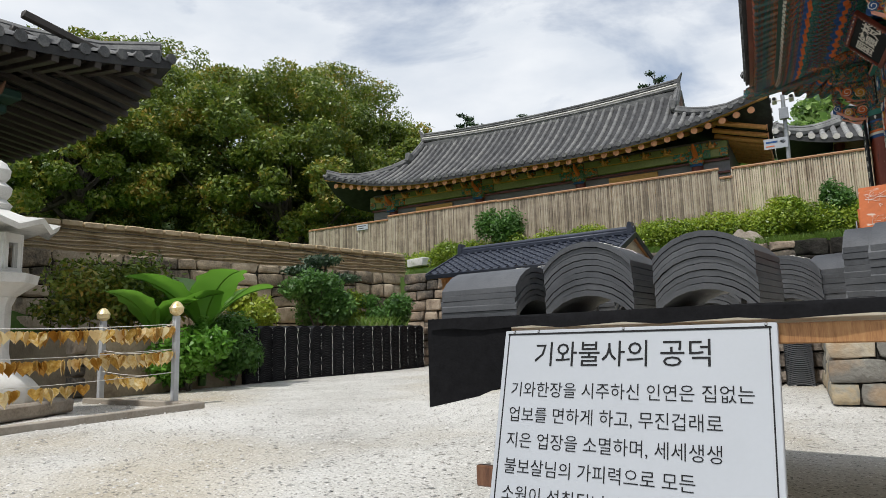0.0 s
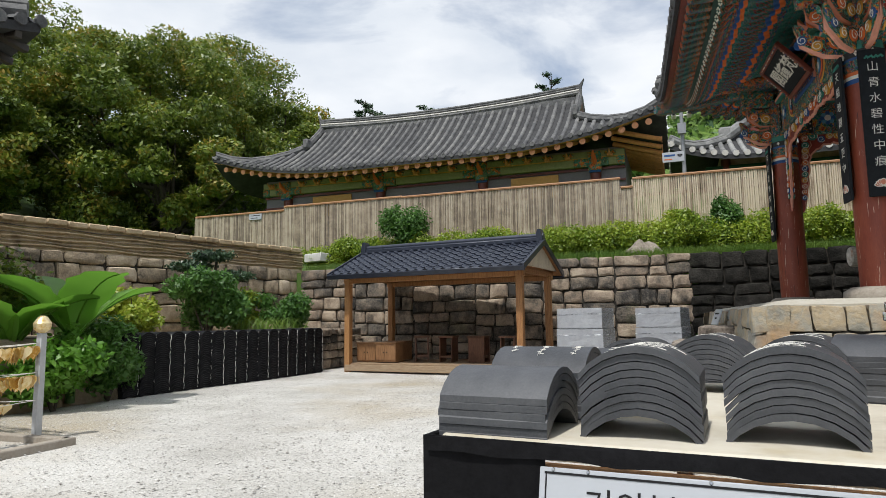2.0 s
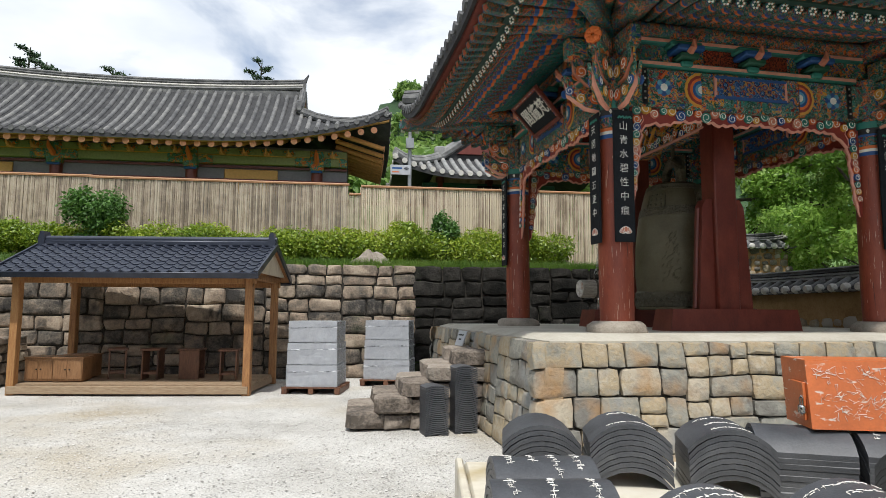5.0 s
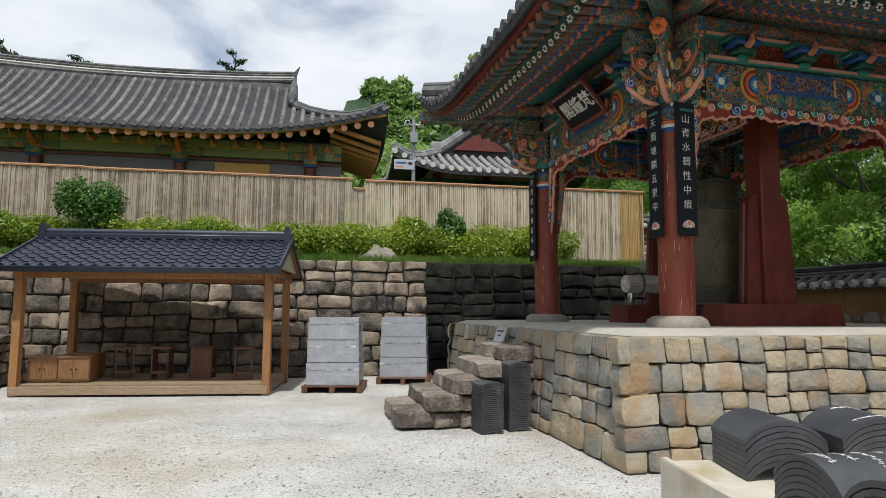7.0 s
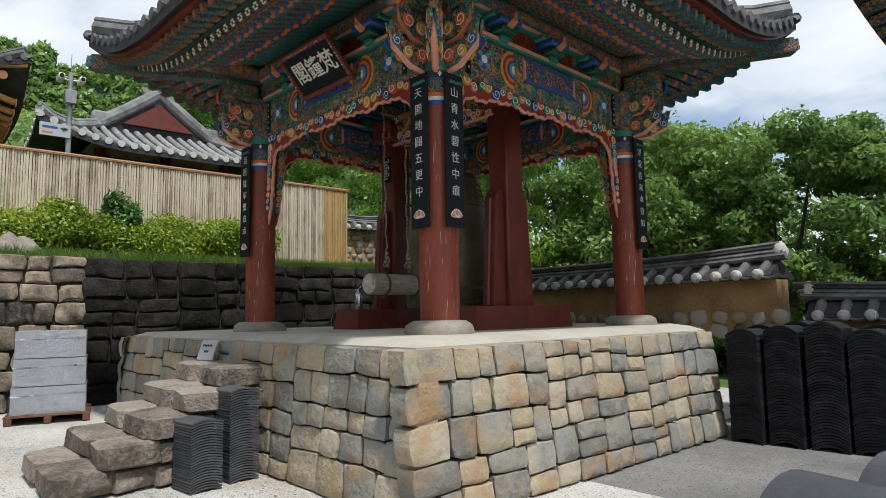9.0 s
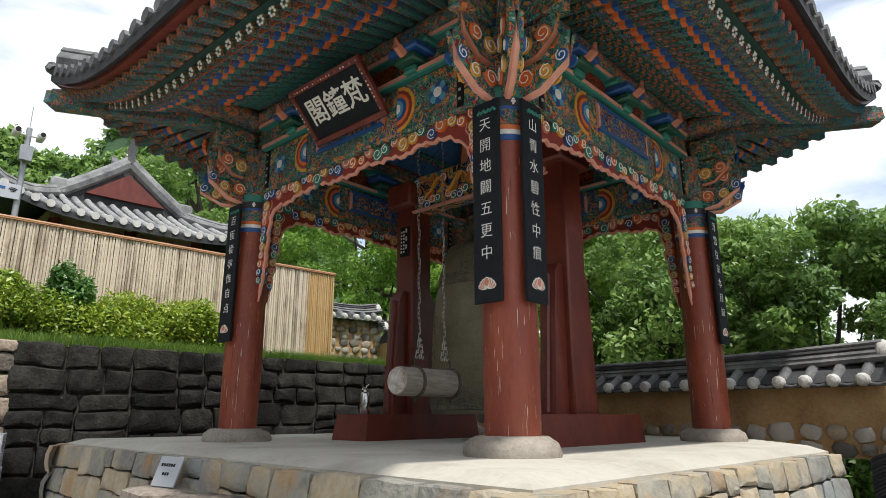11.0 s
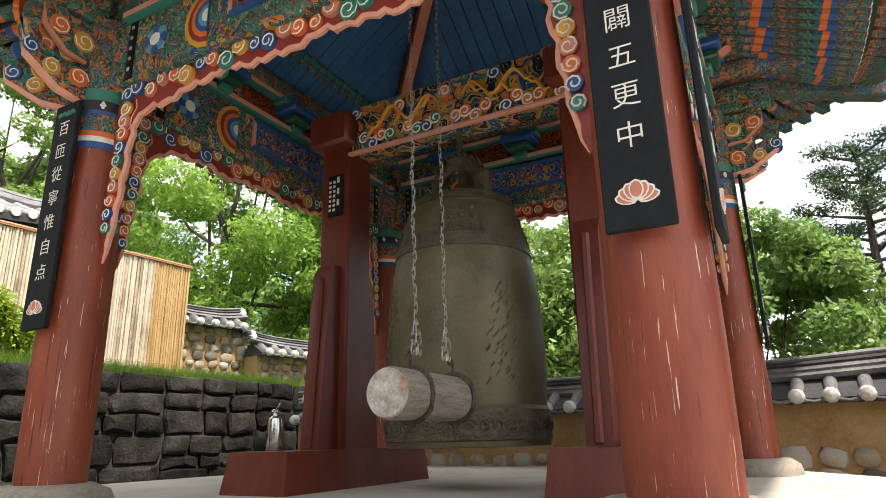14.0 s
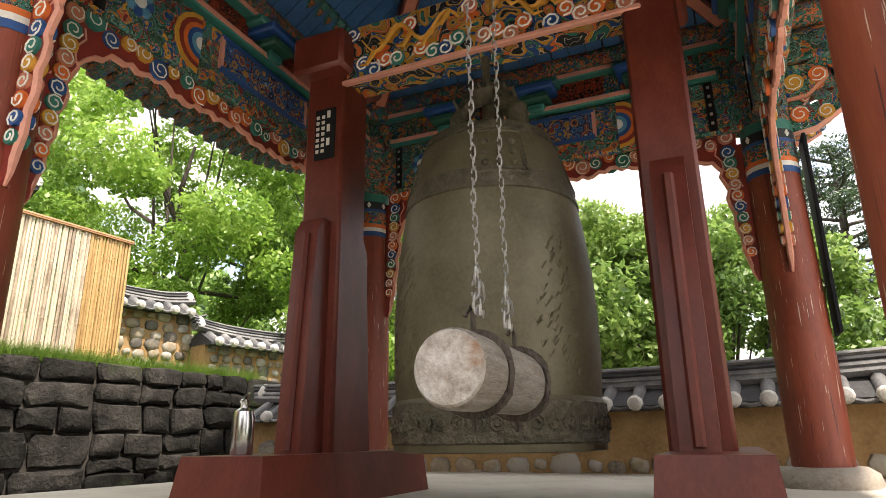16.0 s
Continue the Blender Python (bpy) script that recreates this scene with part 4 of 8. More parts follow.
def curl(s, c, r, mats, turn, m, flip=1, out=0.012, wire=0.006):
    """A painted cloud scroll: a coloured boss with a pale spiral on it, in the x-z plane, facing -y."""
    n = 10
    ring = [(c[0] + r * math.cos(2 * math.pi * k / n), c[1] + r * math.sin(2 * math.pi * k / n)) for k in range(n)]
    s.prism(ring, -out, 0.0, mats[0], m)
    pts = []
    for k in range(11):
        t = k / 10
        q = r * (1.0 - 0.72 * t)
        a = turn + flip * t * 8.0
        pts.append((c[0] + q * math.cos(a), -out - 0.002, c[1] + q * math.sin(a)))
    s.tube(pts, wire, 4, mats[1], m, cap=False, up=(0, -1, 0))


# ---- bell pavilion ----
PV = pose(4.155, 9.404, 0, 0, 0, 3.85)
HC = 1.89
pavilion = thing("bell_pavilion", PV, "painted wooden bell pavilion with red columns and tiled roof", "pavilion")
SIDES = [Matrix.Rotation(radians(q), 4, "Z") for q in (0, 90, 180, 270)]
BAND = [M_redpaint, M_p["blue"], M_p["orange"], M_p["teal"], M_p["black"], M_p["white"], M_scrollfine]
col = Shape()
col.lathe([(0.205, 1.42), (0.21, 2.0), (0.204, 2.9), (0.194, 3.66)], 20)
for z0, z1, k in [(3.66, 3.71, 1), (3.71, 3.75, 5), (3.75, 3.79, 2), (3.79, 3.92, 6), (3.92, 3.95, 1), (3.95, 4.03, 4), (4.03, 4.12, 3), (4.12, 4.7, 6)]:
    col.lathe([(0.2, z0), (0.2, z1)], 20, k)
for k in range(8):
    a = k * math.pi / 4 + 0.2
    for q in range(4):
        col.tube([(0.2 * math.cos(a + 0.05 * math.cos(q * 1.57)), 0.2 * math.sin(a + 0.05 * math.cos(q * 1.57)), 3.99 + 0.018 * math.sin(q * 1.57))] * 1 + [(0.207 * math.cos(a + 0.05 * math.cos(q * 1.57)), 0.207 * math.sin(a + 0.05 * math.cos(q * 1.57)), 3.99 + 0.018 * math.sin(q * 1.57))], 0.011, 6, 5)
colmesh = col.mesh("column", BAND)
for k, (sx, sy) in enumerate([(-1, -1), (1, -1), (1, 1), (-1, 1)]):
    part("column", colmesh, None, pavilion, "red painted round column with cracked paint", Matrix.Translation((sx * HC, sy * HC, 0)) @ Matrix.Rotation(1.3 * k, 4, "Z"))

beamM = [M_scroll, M_lattice, M_p["blue"], M_p["pink"], M_p["orange"], M_p["yellow"], M_p["green"], M_p["white"], M_p["black"], M_p["red"], M_p["teal"], M_scrollfine, M_p["sky"]]
FR = [M_p["orange"], M_p["white"], M_p["blue"], M_p["teal"], M_p["yellow"], M_p["coral"], M_p["red"], M_p["pink"], M_p["black"]]
for si, R in enumerate(SIDES):
    # lower tie beam with its painted panel and rainbow bands
    lb = Shape()
    lb.box((-HC + 0.1, -HC - 0.1, 4.12), (HC - 0.1, -HC + 0.1, 4.62), 0, R, 0.02)
    lb.box((-0.5, -HC - 0.118, 4.31), (0.5, -HC - 0.098, 4.55), 1, R)
    lb.box((-0.5, -HC + 0.098, 4.31), (0.5, -HC + 0.118, 4.55), 1, R)
    for z in (4.3, 4.56):
        lb.box((-0.52, -HC - 0.125, z - 0.018), (0.52, -HC + 0.125, z + 0.018), 2, R)
    for sx in (-1, 1):
        lb.box((sx * 0.515 - 0.016, -HC - 0.124, 4.3), (sx * 0.515 + 0.016, -HC + 0.124, 4.56), 3, R)
        for j, mm in enumerate((5, 9, 4, 2, 12, 7)):
            rr = 0.23 - 0.036 * j
            arc = [(sx * 0.72 + sx * rr * math.cos(t), 4.37 + rr * math.sin(t)) for t in [(-0.5 + q / 8) * math.pi for q in range(9)]]
            for face in (-1, 1):
                lb.prism(arc, face * (HC * 0 + 0.1) - HC, face * (0.108 + 0.003 * j) - HC, mm, R)
        for face in (-1, 1):
            for q in range(8):
                cx, cz = sx * (1.24 + 0.075 * math.cos(q * 0.785)), 4.37 + 0.075 * math.sin(q * 0.785)
                lb.prism([(cx + 0.04 * math.cos(t * 1.05), cz + 0.04 * math.sin(t * 1.05)) for t in range(6)], face * 0.1 - HC, face * 0.112 - HC, (2, 12)[q % 2], R)
            lb.prism([(sx * 1.24 + 0.05 * math.cos(t * 0.785), 4.37 + 0.05 * math.sin(t * 0.785)) for t in range(8)], face * 0.1 - HC, face * 0.118 - HC, 7, R)
            lb.box((sx * 1.5 - 0.035, -HC - 0.112, 4.14), (sx * 1.5 + 0.035, -HC + 0.112, 4.6), 8, R)
            for q in range(5):
                lb.box((sx * 1.5 - 0.012, -HC - 0.118, 4.2 + q * 0.085), (sx * 1.5 + 0.012, -HC + 0.118, 4.225 + q * 0.085), 7, R)
    lb = part("tie_beam", lb, beamM, pavilion, "tie beam painted with scrolls and a blue lattice panel")
    # upper beam, blue boards and purlin above it
    ub = Shape()
    ub.box((-HC, -HC - 0.035, 4.62), (HC, -HC + 0.035, 4.98), 0, R)
    for sx in (-1, 1):
        for j, mm in enumerate((9, 4, 2, 5, 6)):
            rr = 0.17 - 0.034 * j
            arc = [(sx * 0.95 + rr * math.cos(t * math.pi / 6), 4.82 + rr * math.sin(t * math.pi / 6)) for t in range(12)]
            for face in (-1, 1):
                ub.prism(arc, face * 0.035 - HC, face * (0.041 + 0.003 * j) - HC, mm, R)
    ub.box((-0.62, -HC - 0.04, 4.7), (0.62, -HC + 0.04, 4.94), 11, R)
    part("upper_board", ub, [M_scroll] + beamM[1:11] + [M_redlattice, beamM[12]], pavilion, "painted boards between beam and purlin", smooth=30)
    for (x0, x1, z, d) in [(-1.6, 1.6, 4.66, 0.15), (-1.75, 1.75, 4.98, 0.12)]:
        rail = Shape()
        rail.box((x0, -HC - d, z - 0.035), (x1, -HC + d, z + 0.035), 0, R, 0.01)
        rail.box((x0 + 0.02, -HC - d - 0.006, z - 0.02), (x1 - 0.02, -HC + d + 0.006, z + 0.02), 1, R)
        part("salmon_rail", rail, [M_p["teal"], M_p["pink"]], pavilion)
    pu = Shape()
    pu.tube([(-HC - 1.0, -HC, 5.12), (HC + 1.0, -HC, 5.12)], 0.13, 12, 0, R)
    part("purlin", pu, [M_scrollfine], pavilion, "round painted purlin")
    # bracket blocks along the beam
    for x in (-0.95, 0.0, 0.95):
        br = Shape()
        for z, w, d, mm in [(4.68, 0.16, 0.2, 0), (4.76, 0.26, 0.27, 1), (4.85, 0.38, 0.3, 2), (4.93, 0.44, 0.2, 3)]:
            br.box((x - w / 2, -HC - d, z - 0.04), (x + w / 2, -HC + d, z + 0.035), mm, R, 0.02)
        br.tube([(x, -HC - 0.26, 4.8), (x, -HC - 0.34, 4.84), (x, -HC - 0.36, 4.92)], [0.05, 0.045, 0.02], 6, 4, R)
        part("bracket", br, [M_p["teal"], M_p["green"], M_p["blue"], M_p["teal"], M_p["coral"]], pavilion, "small carved bracket in green and coral")
    # carved fringe under the beam and down the columns
    fr = Shape()
    wavy, pts = [], []
    n = 66
    for i in range(n + 1):
        x = -1.66 + 3.32 * i / n
        e = 1 - abs(x) / 1.66
        z = 4.11 - 0.13 * (1 + 0.13 * math.cos(i * 2.3) + 0.1 * math.sin(i * 0.83)) - (0.34 * math.exp(-e * 9) if e < 0.4 else 0) + 0.02 * math.sin(x * 7)
        pts.append((x, z))
    for i in range(n):
        (x0, z0), (x1, z1) = pts[i], pts[i + 1]
        for y0 in (-HC - 0.02,):
            fr.add([(x0, y0, z0), (x1, y0, z1), (x1, y0, 4.13), (x0, y0, 4.13), (x0, y0 + 0.04, z0), (x1, y0 + 0.04, z1), (x1, y0 + 0.04, 4.13), (x0, y0 + 0.04, 4.13)], [(0, 1, 2, 3), (7, 6, 5, 4), (0, 4, 5, 1)], 6, R)
    fr.tube([(x, -HC, z) for x, z in pts], 0.024, 6, 7, R)
    rr = random.Random(si)
    for face in (-1, 1):
        F = R @ (IDENT if face < 0 else Matrix.Translation((0, -2 * HC, 0)) @ Matrix.Rotation(math.pi, 4, "Z"))
        B = F @ Matrix.Translation((0, -HC - 0.02, 0))
        for i in range(27):
            x = -1.58 + 3.16 * i / 26
            curl(fr, (x, 4.075 + 0.035 * math.sin(i * 2.2)), 0.06 + 0.012 * math.sin(i * 1.7), (rr.choice((0, 2, 3, 4, 5, 0, 3)), 1), rr.uniform(0, 6), B, 1 if i % 2 else -1, 0.018 + 0.012 * (i % 2), 0.0052)
    part("beam_fringe", fr, FR, pavilion, "carved cloud-scroll fringe with a coral wavy edge")
    for sx in (-1, 1):
        dr = Shape()
        edge = []
        for i in range(19):
            t = i / 18
            z = 4.02 - 1.18 * t
            edge.append((sx * (HC - 0.2 - 0.17 * (1 - t) ** 0.7 * (1 + 0.15 * math.sin(i * 1.9)) - 0.02), z))
        for i in range(18):
            (x0, z0), (x1, z1) = edge[i], edge[i + 1]
            xb = sx * (HC - 0.17)
            dr.add([(x0, -HC - 0.02, z0), (x1, -HC - 0.02, z1), (xb, -HC - 0.02, z1), (xb, -HC - 0.02, z0), (x0, -HC + 0.02, z0), (x1, -HC + 0.02, z1), (xb, -HC + 0.02, z1), (xb, -HC + 0.02, z0)], [(0, 1, 2, 3), (7, 6, 5, 4), (0, 4, 5, 1)], 6, R)
        dr.tube([(x, -HC, z) for x, z in edge], [0.024] * 17 + [0.016, 0.008], 6, 7, R)
        for face in (-1, 1):
            F = R @ (IDENT if face < 0 else Matrix.Translation((0, -2 * HC, 0)) @ Matrix.Rotation(math.pi, 4, "Z"))
            fx = sx if face < 0 else -sx
            for i in range(10):
                t = i / 10
                curl(dr, (fx * (HC - 0.24 - 0.07 * (1 - t)), 3.96 - 0.98 * t), 0.058 - 0.018 * t, ((0, 2, 3, 4, 5)[(i + si) % 5], 1), i * 1.3, F @ Matrix.Translation((0, -HC - 0.02, 0)), 1 if i % 2 else -1, 0.02, 0.0052)
        part("column_fringe", dr, FR, pavilion, "carved scroll fringe hanging beside the column")

# corner brackets: three winged arms at each column head
for k, (sx, sy) in enumerate([(-1, -1), (1, -1), (1, 1), (-1, 1)]):
    base_a = math.atan2(sy, sx)
    for j, da in enumerate((-0.785, 0.0, 0.785)):
        A = Matrix.Translation((sx * HC, sy * HC, 0)) @ Matrix.Rotation(base_a + da, 4, "Z")
        w = Shape()
        L = 0.82 if j != 1 else 0.9
        arm = [(0.1, 4.02), (0.45 * L, 4.06), (0.72 * L, 4.2), (0.8 * L, 4.44), (0.72 * L, 4.42), (0.62 * L, 4.3), (0.4 * L, 4.24), (0.1, 4.3)]
        w.prism(arm, -0.055, 0.055, 4, A)
        w.tube([(x, 0, z) for x, z in arm[:4]], [0.032, 0.036, 0.03, 0.014], 6, 1, A)
        arm2 = [(0.1, 4.34), (0.42 * L, 4.36), (0.62 * L, 4.5), (0.66 * L, 4.72), (0.45 * L, 4.62), (0.1, 4.64)]
        w.prism(arm2, -0.05, 0.05, 4, A)
        w.tube([(x, 0, z) for x, z in arm2[:4]], [0.024, 0.028, 0.024, 0.012], 6, 3, A)
        w.box((0.1, -0.08, 4.66), (0.62, 0.08, 4.92), 4, A, 0.02)
        for s2 in (-1, 1):
            Q = A @ (IDENT if s2 < 0 else Matrix.Rotation(math.pi, 4, "Z"))
            for i, (cx, cz, cr, cm) in enumerate([(0.26, 4.17, 0.07, 5), (0.45, 4.16, 0.06, 6), (0.6, 4.24, 0.055, 7), (0.26, 4.46, 0.075, 6), (0.44, 4.5, 0.07, 5), (0.3, 4.78, 0.07, 7), (0.48, 4.79, 0.06, 5)]):
                curl(w, ((cx if s2 < 0 else -cx), cz), cr, (cm, 8), i, Q @ Matrix.Translation((0, -0.056, 0)), 1, 0.018, 0.005)
        if j == 1:
            for q in range(8):
                a8 = q * math.pi / 4
                w.lathe([(0.005, 0), (0.05, 0.015), (0.045, 0.05), (0.004, 0.07)], 6, 5 if k != 1 else 7, A @ Matrix.Translation((0.62, 0.06 * math.cos(a8), 4.8 + 0.06 * math.sin(a8))) @ Matrix.Rotation(1.57, 4, "Y"))
        part("bracket_wing", w, [M_p["teal"], M_p["pink"], M_p["blue"], M_p["coral"], M_scroll, M_p["orange"], M_p["yellow"], M_p["blue"], M_p["white"]], pavilion, "carved winged bracket painted with lotus and scrolls")

# rafters, fanned out towards the corners
def banded(bands, ring):
    """A stick along y of unit length, its skin in bands of colour."""
    s, n = Shape(), len(ring)
    cuts = [0.0] + [b for b, _ in bands]
    vs = [(x, y, z) for y in cuts for x, z in ring]
    for i, (_, k) in enumerate(bands):
        s.f += [(i * n + q, i * n + (q + 1) % n, (i + 1) * n + (q + 1) % n, (i + 1) * n + q) for q in range(n)]
        s.m += [k] * n
    s.f += [tuple(range(n)), tuple(len(bands) * n + q for q in range(n))]
    s.m += [0, 0]
    s.v = vs
    return s


rafmeshes, flymeshes = [], []
for v in range(3):
    o = 0.012 * (v - 1)
    s = banded([(0.34 + o, 0), (0.5 + o, 2), (0.54 + o, 1), (0.58 + o, 4), (0.62 + o, 5), (0.82 + o / 2, 2), (0.85 + o / 2, 4), (0.88, 5), (1.0, 1)], [(0.062 * math.cos(q * 0.785), 0.062 * math.sin(q * 0.785)) for q in range(8)])
    for q in range(6):
        s.lathe([(0.014, 0), (0.01, 0.006)], 6, 3, Matrix.Translation((0.034 * math.cos(q * 1.047), 1.0, 0.034 * math.sin(q * 1.047))) @ Matrix.Rotation(-1.5708, 4, "X"))
    rafmeshes.append(s.mesh("round_rafter", [M_scrollcool, M_scrollfine, M_scrollcool, M_p["white"], M_p["orange"], M_p["blue"]]))
    s = banded([(0.36 + o, 0), (0.41 + o, 1), (0.46 + o, 2), (0.5 + o, 1), (0.78 + o, 3), (1.0, 4)], [(-0.05, -0.05), (0.05, -0.05), (0.05, 0.05), (-0.05, 0.05)])
    s.box((-0.03, 0.999, -0.03), (0.03, 1.008, 0.03), 5)
    flymeshes.append(s.mesh("flying_rafter", [M_scrollcool, M_p["blue"], M_p["orange"], M_scrollfine, M_scrollcool, M_p["redorange"]]))
flymesh = flymeshes[0]
EA, EZ, LIFT = 3.7, 4.9, 0.64


def eave_up(u):
    return LIFT * max(0.0, (abs(u) / EA - 0.3) / 0.7) ** 2.2


def aim(p0, p1):
    d = Vector(p1) - Vector(p0)
    y = d.normalized()
    x = y.cross(Vector((0, 0, 1))).normalized()
    z = x.cross(y)
    return Matrix(((x.x, y.x * d.length, z.x, p0[0]), (x.y, y.y * d.length, z.y, p0[1]), (x.z, y.z * d.length, z.z, p0[2]), (0, 0, 0, 1)))


NR = 35
for R in SIDES:
    for i in range(NR):
        u = -EA * 0.955 + 2 * EA * 0.955 * i / (NR - 1)
        ui = max(-HC + 0.05, min(HC - 0.05, u * 0.62))
        uo = u * 0.86
        out = R @ Vector((uo, -3.28, EZ - 0.04 + eave_up(u) * 0.72))
        inn = R @ Vector((ui, -1.5, 5.42))
        part("round_rafter", rafmeshes[(i * 5) % 3], None, pavilion, "", aim(inn, out))
        fo = R @ Vector((u, -EA + 0.06, EZ + 0.02 + eave_up(u) * 0.96))
        fi = R @ Vector((uo * 0.985 + 0.0, -2.95, EZ + 0.17 + eave_up(u) * 0.66))
        part("flying_rafter", flymeshes[(i * 7 + 1) % 3], None, pavilion, "", aim(fi, fo))
    for outer, (dy, z, hh, mm) in enumerate([(-3.31, 0.06, 0.05, 0), (-EA + 0.02, 0.115, 0.032, 0)]):
        bo = Shape()
        sc = 0.86 if dy > -3.5 else 1.0
        p = [(-EA * sc + 2 * EA * sc * i / 30, dy, EZ + z + eave_up((-EA + 2 * EA * i / 30)) * (0.72 if sc < 1 else 0.97)) for i in range(31)]
        bo.add([(x, dy + e, z + q) for x, _, z in p for e, q in ((-0.04, -hh), (-0.04, hh), (0.05, hh), (0.05, -hh))], [(4 * i + q, 4 * i + (q + 1) % 4, 4 * i + 4 + (q + 1) % 4, 4 * i + 4 + q) for i in range(30) for q in range(4)], mm, R)
        part("eave_board", bo, [M_p["deepgreen"]] if not outer else [M_maroon], pavilion, "curved painted eave boards", smooth=60)
    sf = Shape()
    rows = [(-EA + 0.05, 0.15, 1.0, 0.97), (-3.28, 0.12, 0.88, 0.72), (-2.4, 0.38, 0.66, 0.3), (-1.4, 0.66, 0.38, 0.0)]
    vs = []
    for dy, z, sc, kl in rows:
        vs += [(-EA * sc + 2 * EA * sc * i / 24, dy, EZ + z + eave_up(-EA + 2 * EA * i / 24) * kl) for i in range(25)]
    sf.add(vs, [(j * 25 + i, j * 25 + i + 1, (j + 1) * 25 + i + 1, (j + 1) * 25 + i) for j in range(3) for i in range(24)], 0, R)
    part("eave_soffit", sf, [M_p["deepgreen"]], pavilion, "dark green boarding above the rafters", smooth=60)
    # boarded ceiling rising to the middle
    for i in range(22):
        ce = Shape()
        x0, x1 = -1.8 + 3.6 * i / 22, -1.8 + 3.6 * (i + 1) / 22 - 0.012
        for q0, q1 in [(0.0, 1.0)]:
            za, zb = 5.18, 6.5
            t0, t1 = max(0, 1 - abs(x0) / 1.8), max(0, 1 - abs(x1) / 1.8)
            ce.add([(x0, -1.82, za), (x1, -1.82, za), (x1, -1.82 + 1.82 * t1, za + (zb - za) * t1), (x0, -1.82 + 1.82 * t0, za + (zb - za) * t0), (x0, -1.82, za + 0.03), (x1, -1.82, za + 0.03), (x1, -1.82 + 1.82 * t1, za + 0.03 + (zb - za) * t1), (x0, -1.82 + 1.82 * t0, za + 0.03 + (zb - za) * t0)], [(0, 1, 2, 3), (7, 6, 5, 4), (0, 4, 5, 1), (1, 5, 6, 2), (0, 3, 7, 4)], 0, R)
        part("ceiling_board", ce, [M_blueboard], pavilion)
    hb = Shape()
    hb.box((-0.075, 0, -0.07), (0.075, 2.75, 0.07), 0, R @ Matrix.Translation((-1.82, -1.82, 5.06)) @ Matrix.Rotation(-0.785, 4, "Z") @ Matrix.Rotation(0.475, 4, "X"), 0.01)
    hb.box((-0.05, 0, -0.078), (0.05, 2.75, -0.06), 1, R @ Matrix.Translation((-1.82, -1.82, 5.06)) @ Matrix.Rotation(-0.785, 4, "Z") @ Matrix.Rotation(0.475, 4, "X"))
    part("hip_beam", hb, [M_maroon, M_p["coral"]], pavilion, "red hip beam with a coral underside")
    ch = Shape()
    ch.box((-0.1, -2.62, -0.14), (0.1, 0.3, 0.1), 0, R @ Matrix.Translation((-HC, -HC, 5.1)) @ Matrix.Rotation(-0.785, 4, "Z") @ Matrix.Rotation(-0.12, 4, "X"), 0.02)
    ch.box((-0.105, -2.66, -0.1), (0.105, -2.3, 0.06), 1, R @ Matrix.Translation((-HC, -HC, 5.1)) @ Matrix.Rotation(-0.785, 4, "Z") @ Matrix.Rotation(-0.12, 4, "X"))
    part("corner_rafter", ch, [M_scrollcool, M_scrollfine], pavilion, "heavy painted corner rafter")
tiled_roof(pavilion, EA + 0.08, EA + 0.08, 1.5, 7.3, EZ + 0.26, LIFT, 0.27, 0.075, True, 0.5, M_oldtile)

# cross beam with dragons, held by the bell frame
frame_m = PV @ Matrix.Translation((0.02, -0.08, 0))
bell_frame = thing("bell_stand", frame_m, "maroon timber bell frame with painted dragon beam on plinths", "bell stand")
for sy, yc, yo in ((-1, 1.1, 1.38), (1, 1.2, 1.5)):
    s = Shape()
    s.add([(-0.95, sy * 0.92, 1.3), (1.02, sy * 0.92, 1.3), (1.02, sy * (yo + 0.03), 1.3), (-0.95, sy * (yo + 0.03), 1.3), (-0.9, sy * 0.95, 1.6), (0.98, sy * 0.95, 1.6), (0.98, sy * yo, 1.6), (-0.9, sy * yo, 1.6)], [(0, 1, 2, 3), (7, 6, 5, 4), (0, 4, 5, 1), (1, 5, 6, 2), (2, 6, 7, 3), (3, 7, 4, 0)])
    part("plinth", s, M_maroon, bell_frame, "low maroon painted plinth")
    s = Shape()
    s.box((-0.14, sy * yc - 0.16, 1.58), (0.2, sy * yc + 0.16, 4.55), 0, None, 0.02)
    part("post", s, M_maroon, bell_frame)
    for sx in (-1, 1):
        s = Shape()
        s.prism([(sx * 0.14 + 0.03, 1.58), (sx * 0.14 + sx * 0.27 + 0.03, 1.58), (sx * 0.14 + sx * 0.18 + 0.03, 3.02), (sx * 0.14 + sx * 0.12 + 0.03, 3.12), (sx * 0.14 + 0.03, 3.12)], sy * yc - 0.09, sy * yc + 0.09)
        s.tube([(sx * 0.14 + sx * 0.28 + 0.03, sy * yc, 1.62), (sx * 0.14 + sx * 0.19 + 0.03, sy * yc, 3.0)], 0.03, 6)
        part("buttress", s, M_maroon, bell_frame)
    for lo, hi in (((-0.28, sy * yc - 0.22, 4.26), (0.34, sy * yc + 0.22, 4.58)),):
        s = Shape()
        s.box(lo, hi, 0, None, 0.03)
        part("capital", s, M_maroon, bell_frame)
s = Shape()
s.box((-0.12, -1.05, 4.2), (0.16, 1.05, 4.66), 0, None, 0.02)
s.box((-0.15, -1.06, 4.165), (-0.1, 1.06, 4.2), 1, None, 0.008)
dragon = part("dragon_beam", s, [M_dragon, M_p["pink"]], bell_frame, "dark beam painted with yellow dragons and clouds")
F = Matrix.Translation((-0.13, 0, 0)) @ Matrix.Rotation(-math.pi / 2, 4, "Z")
d = Shape()
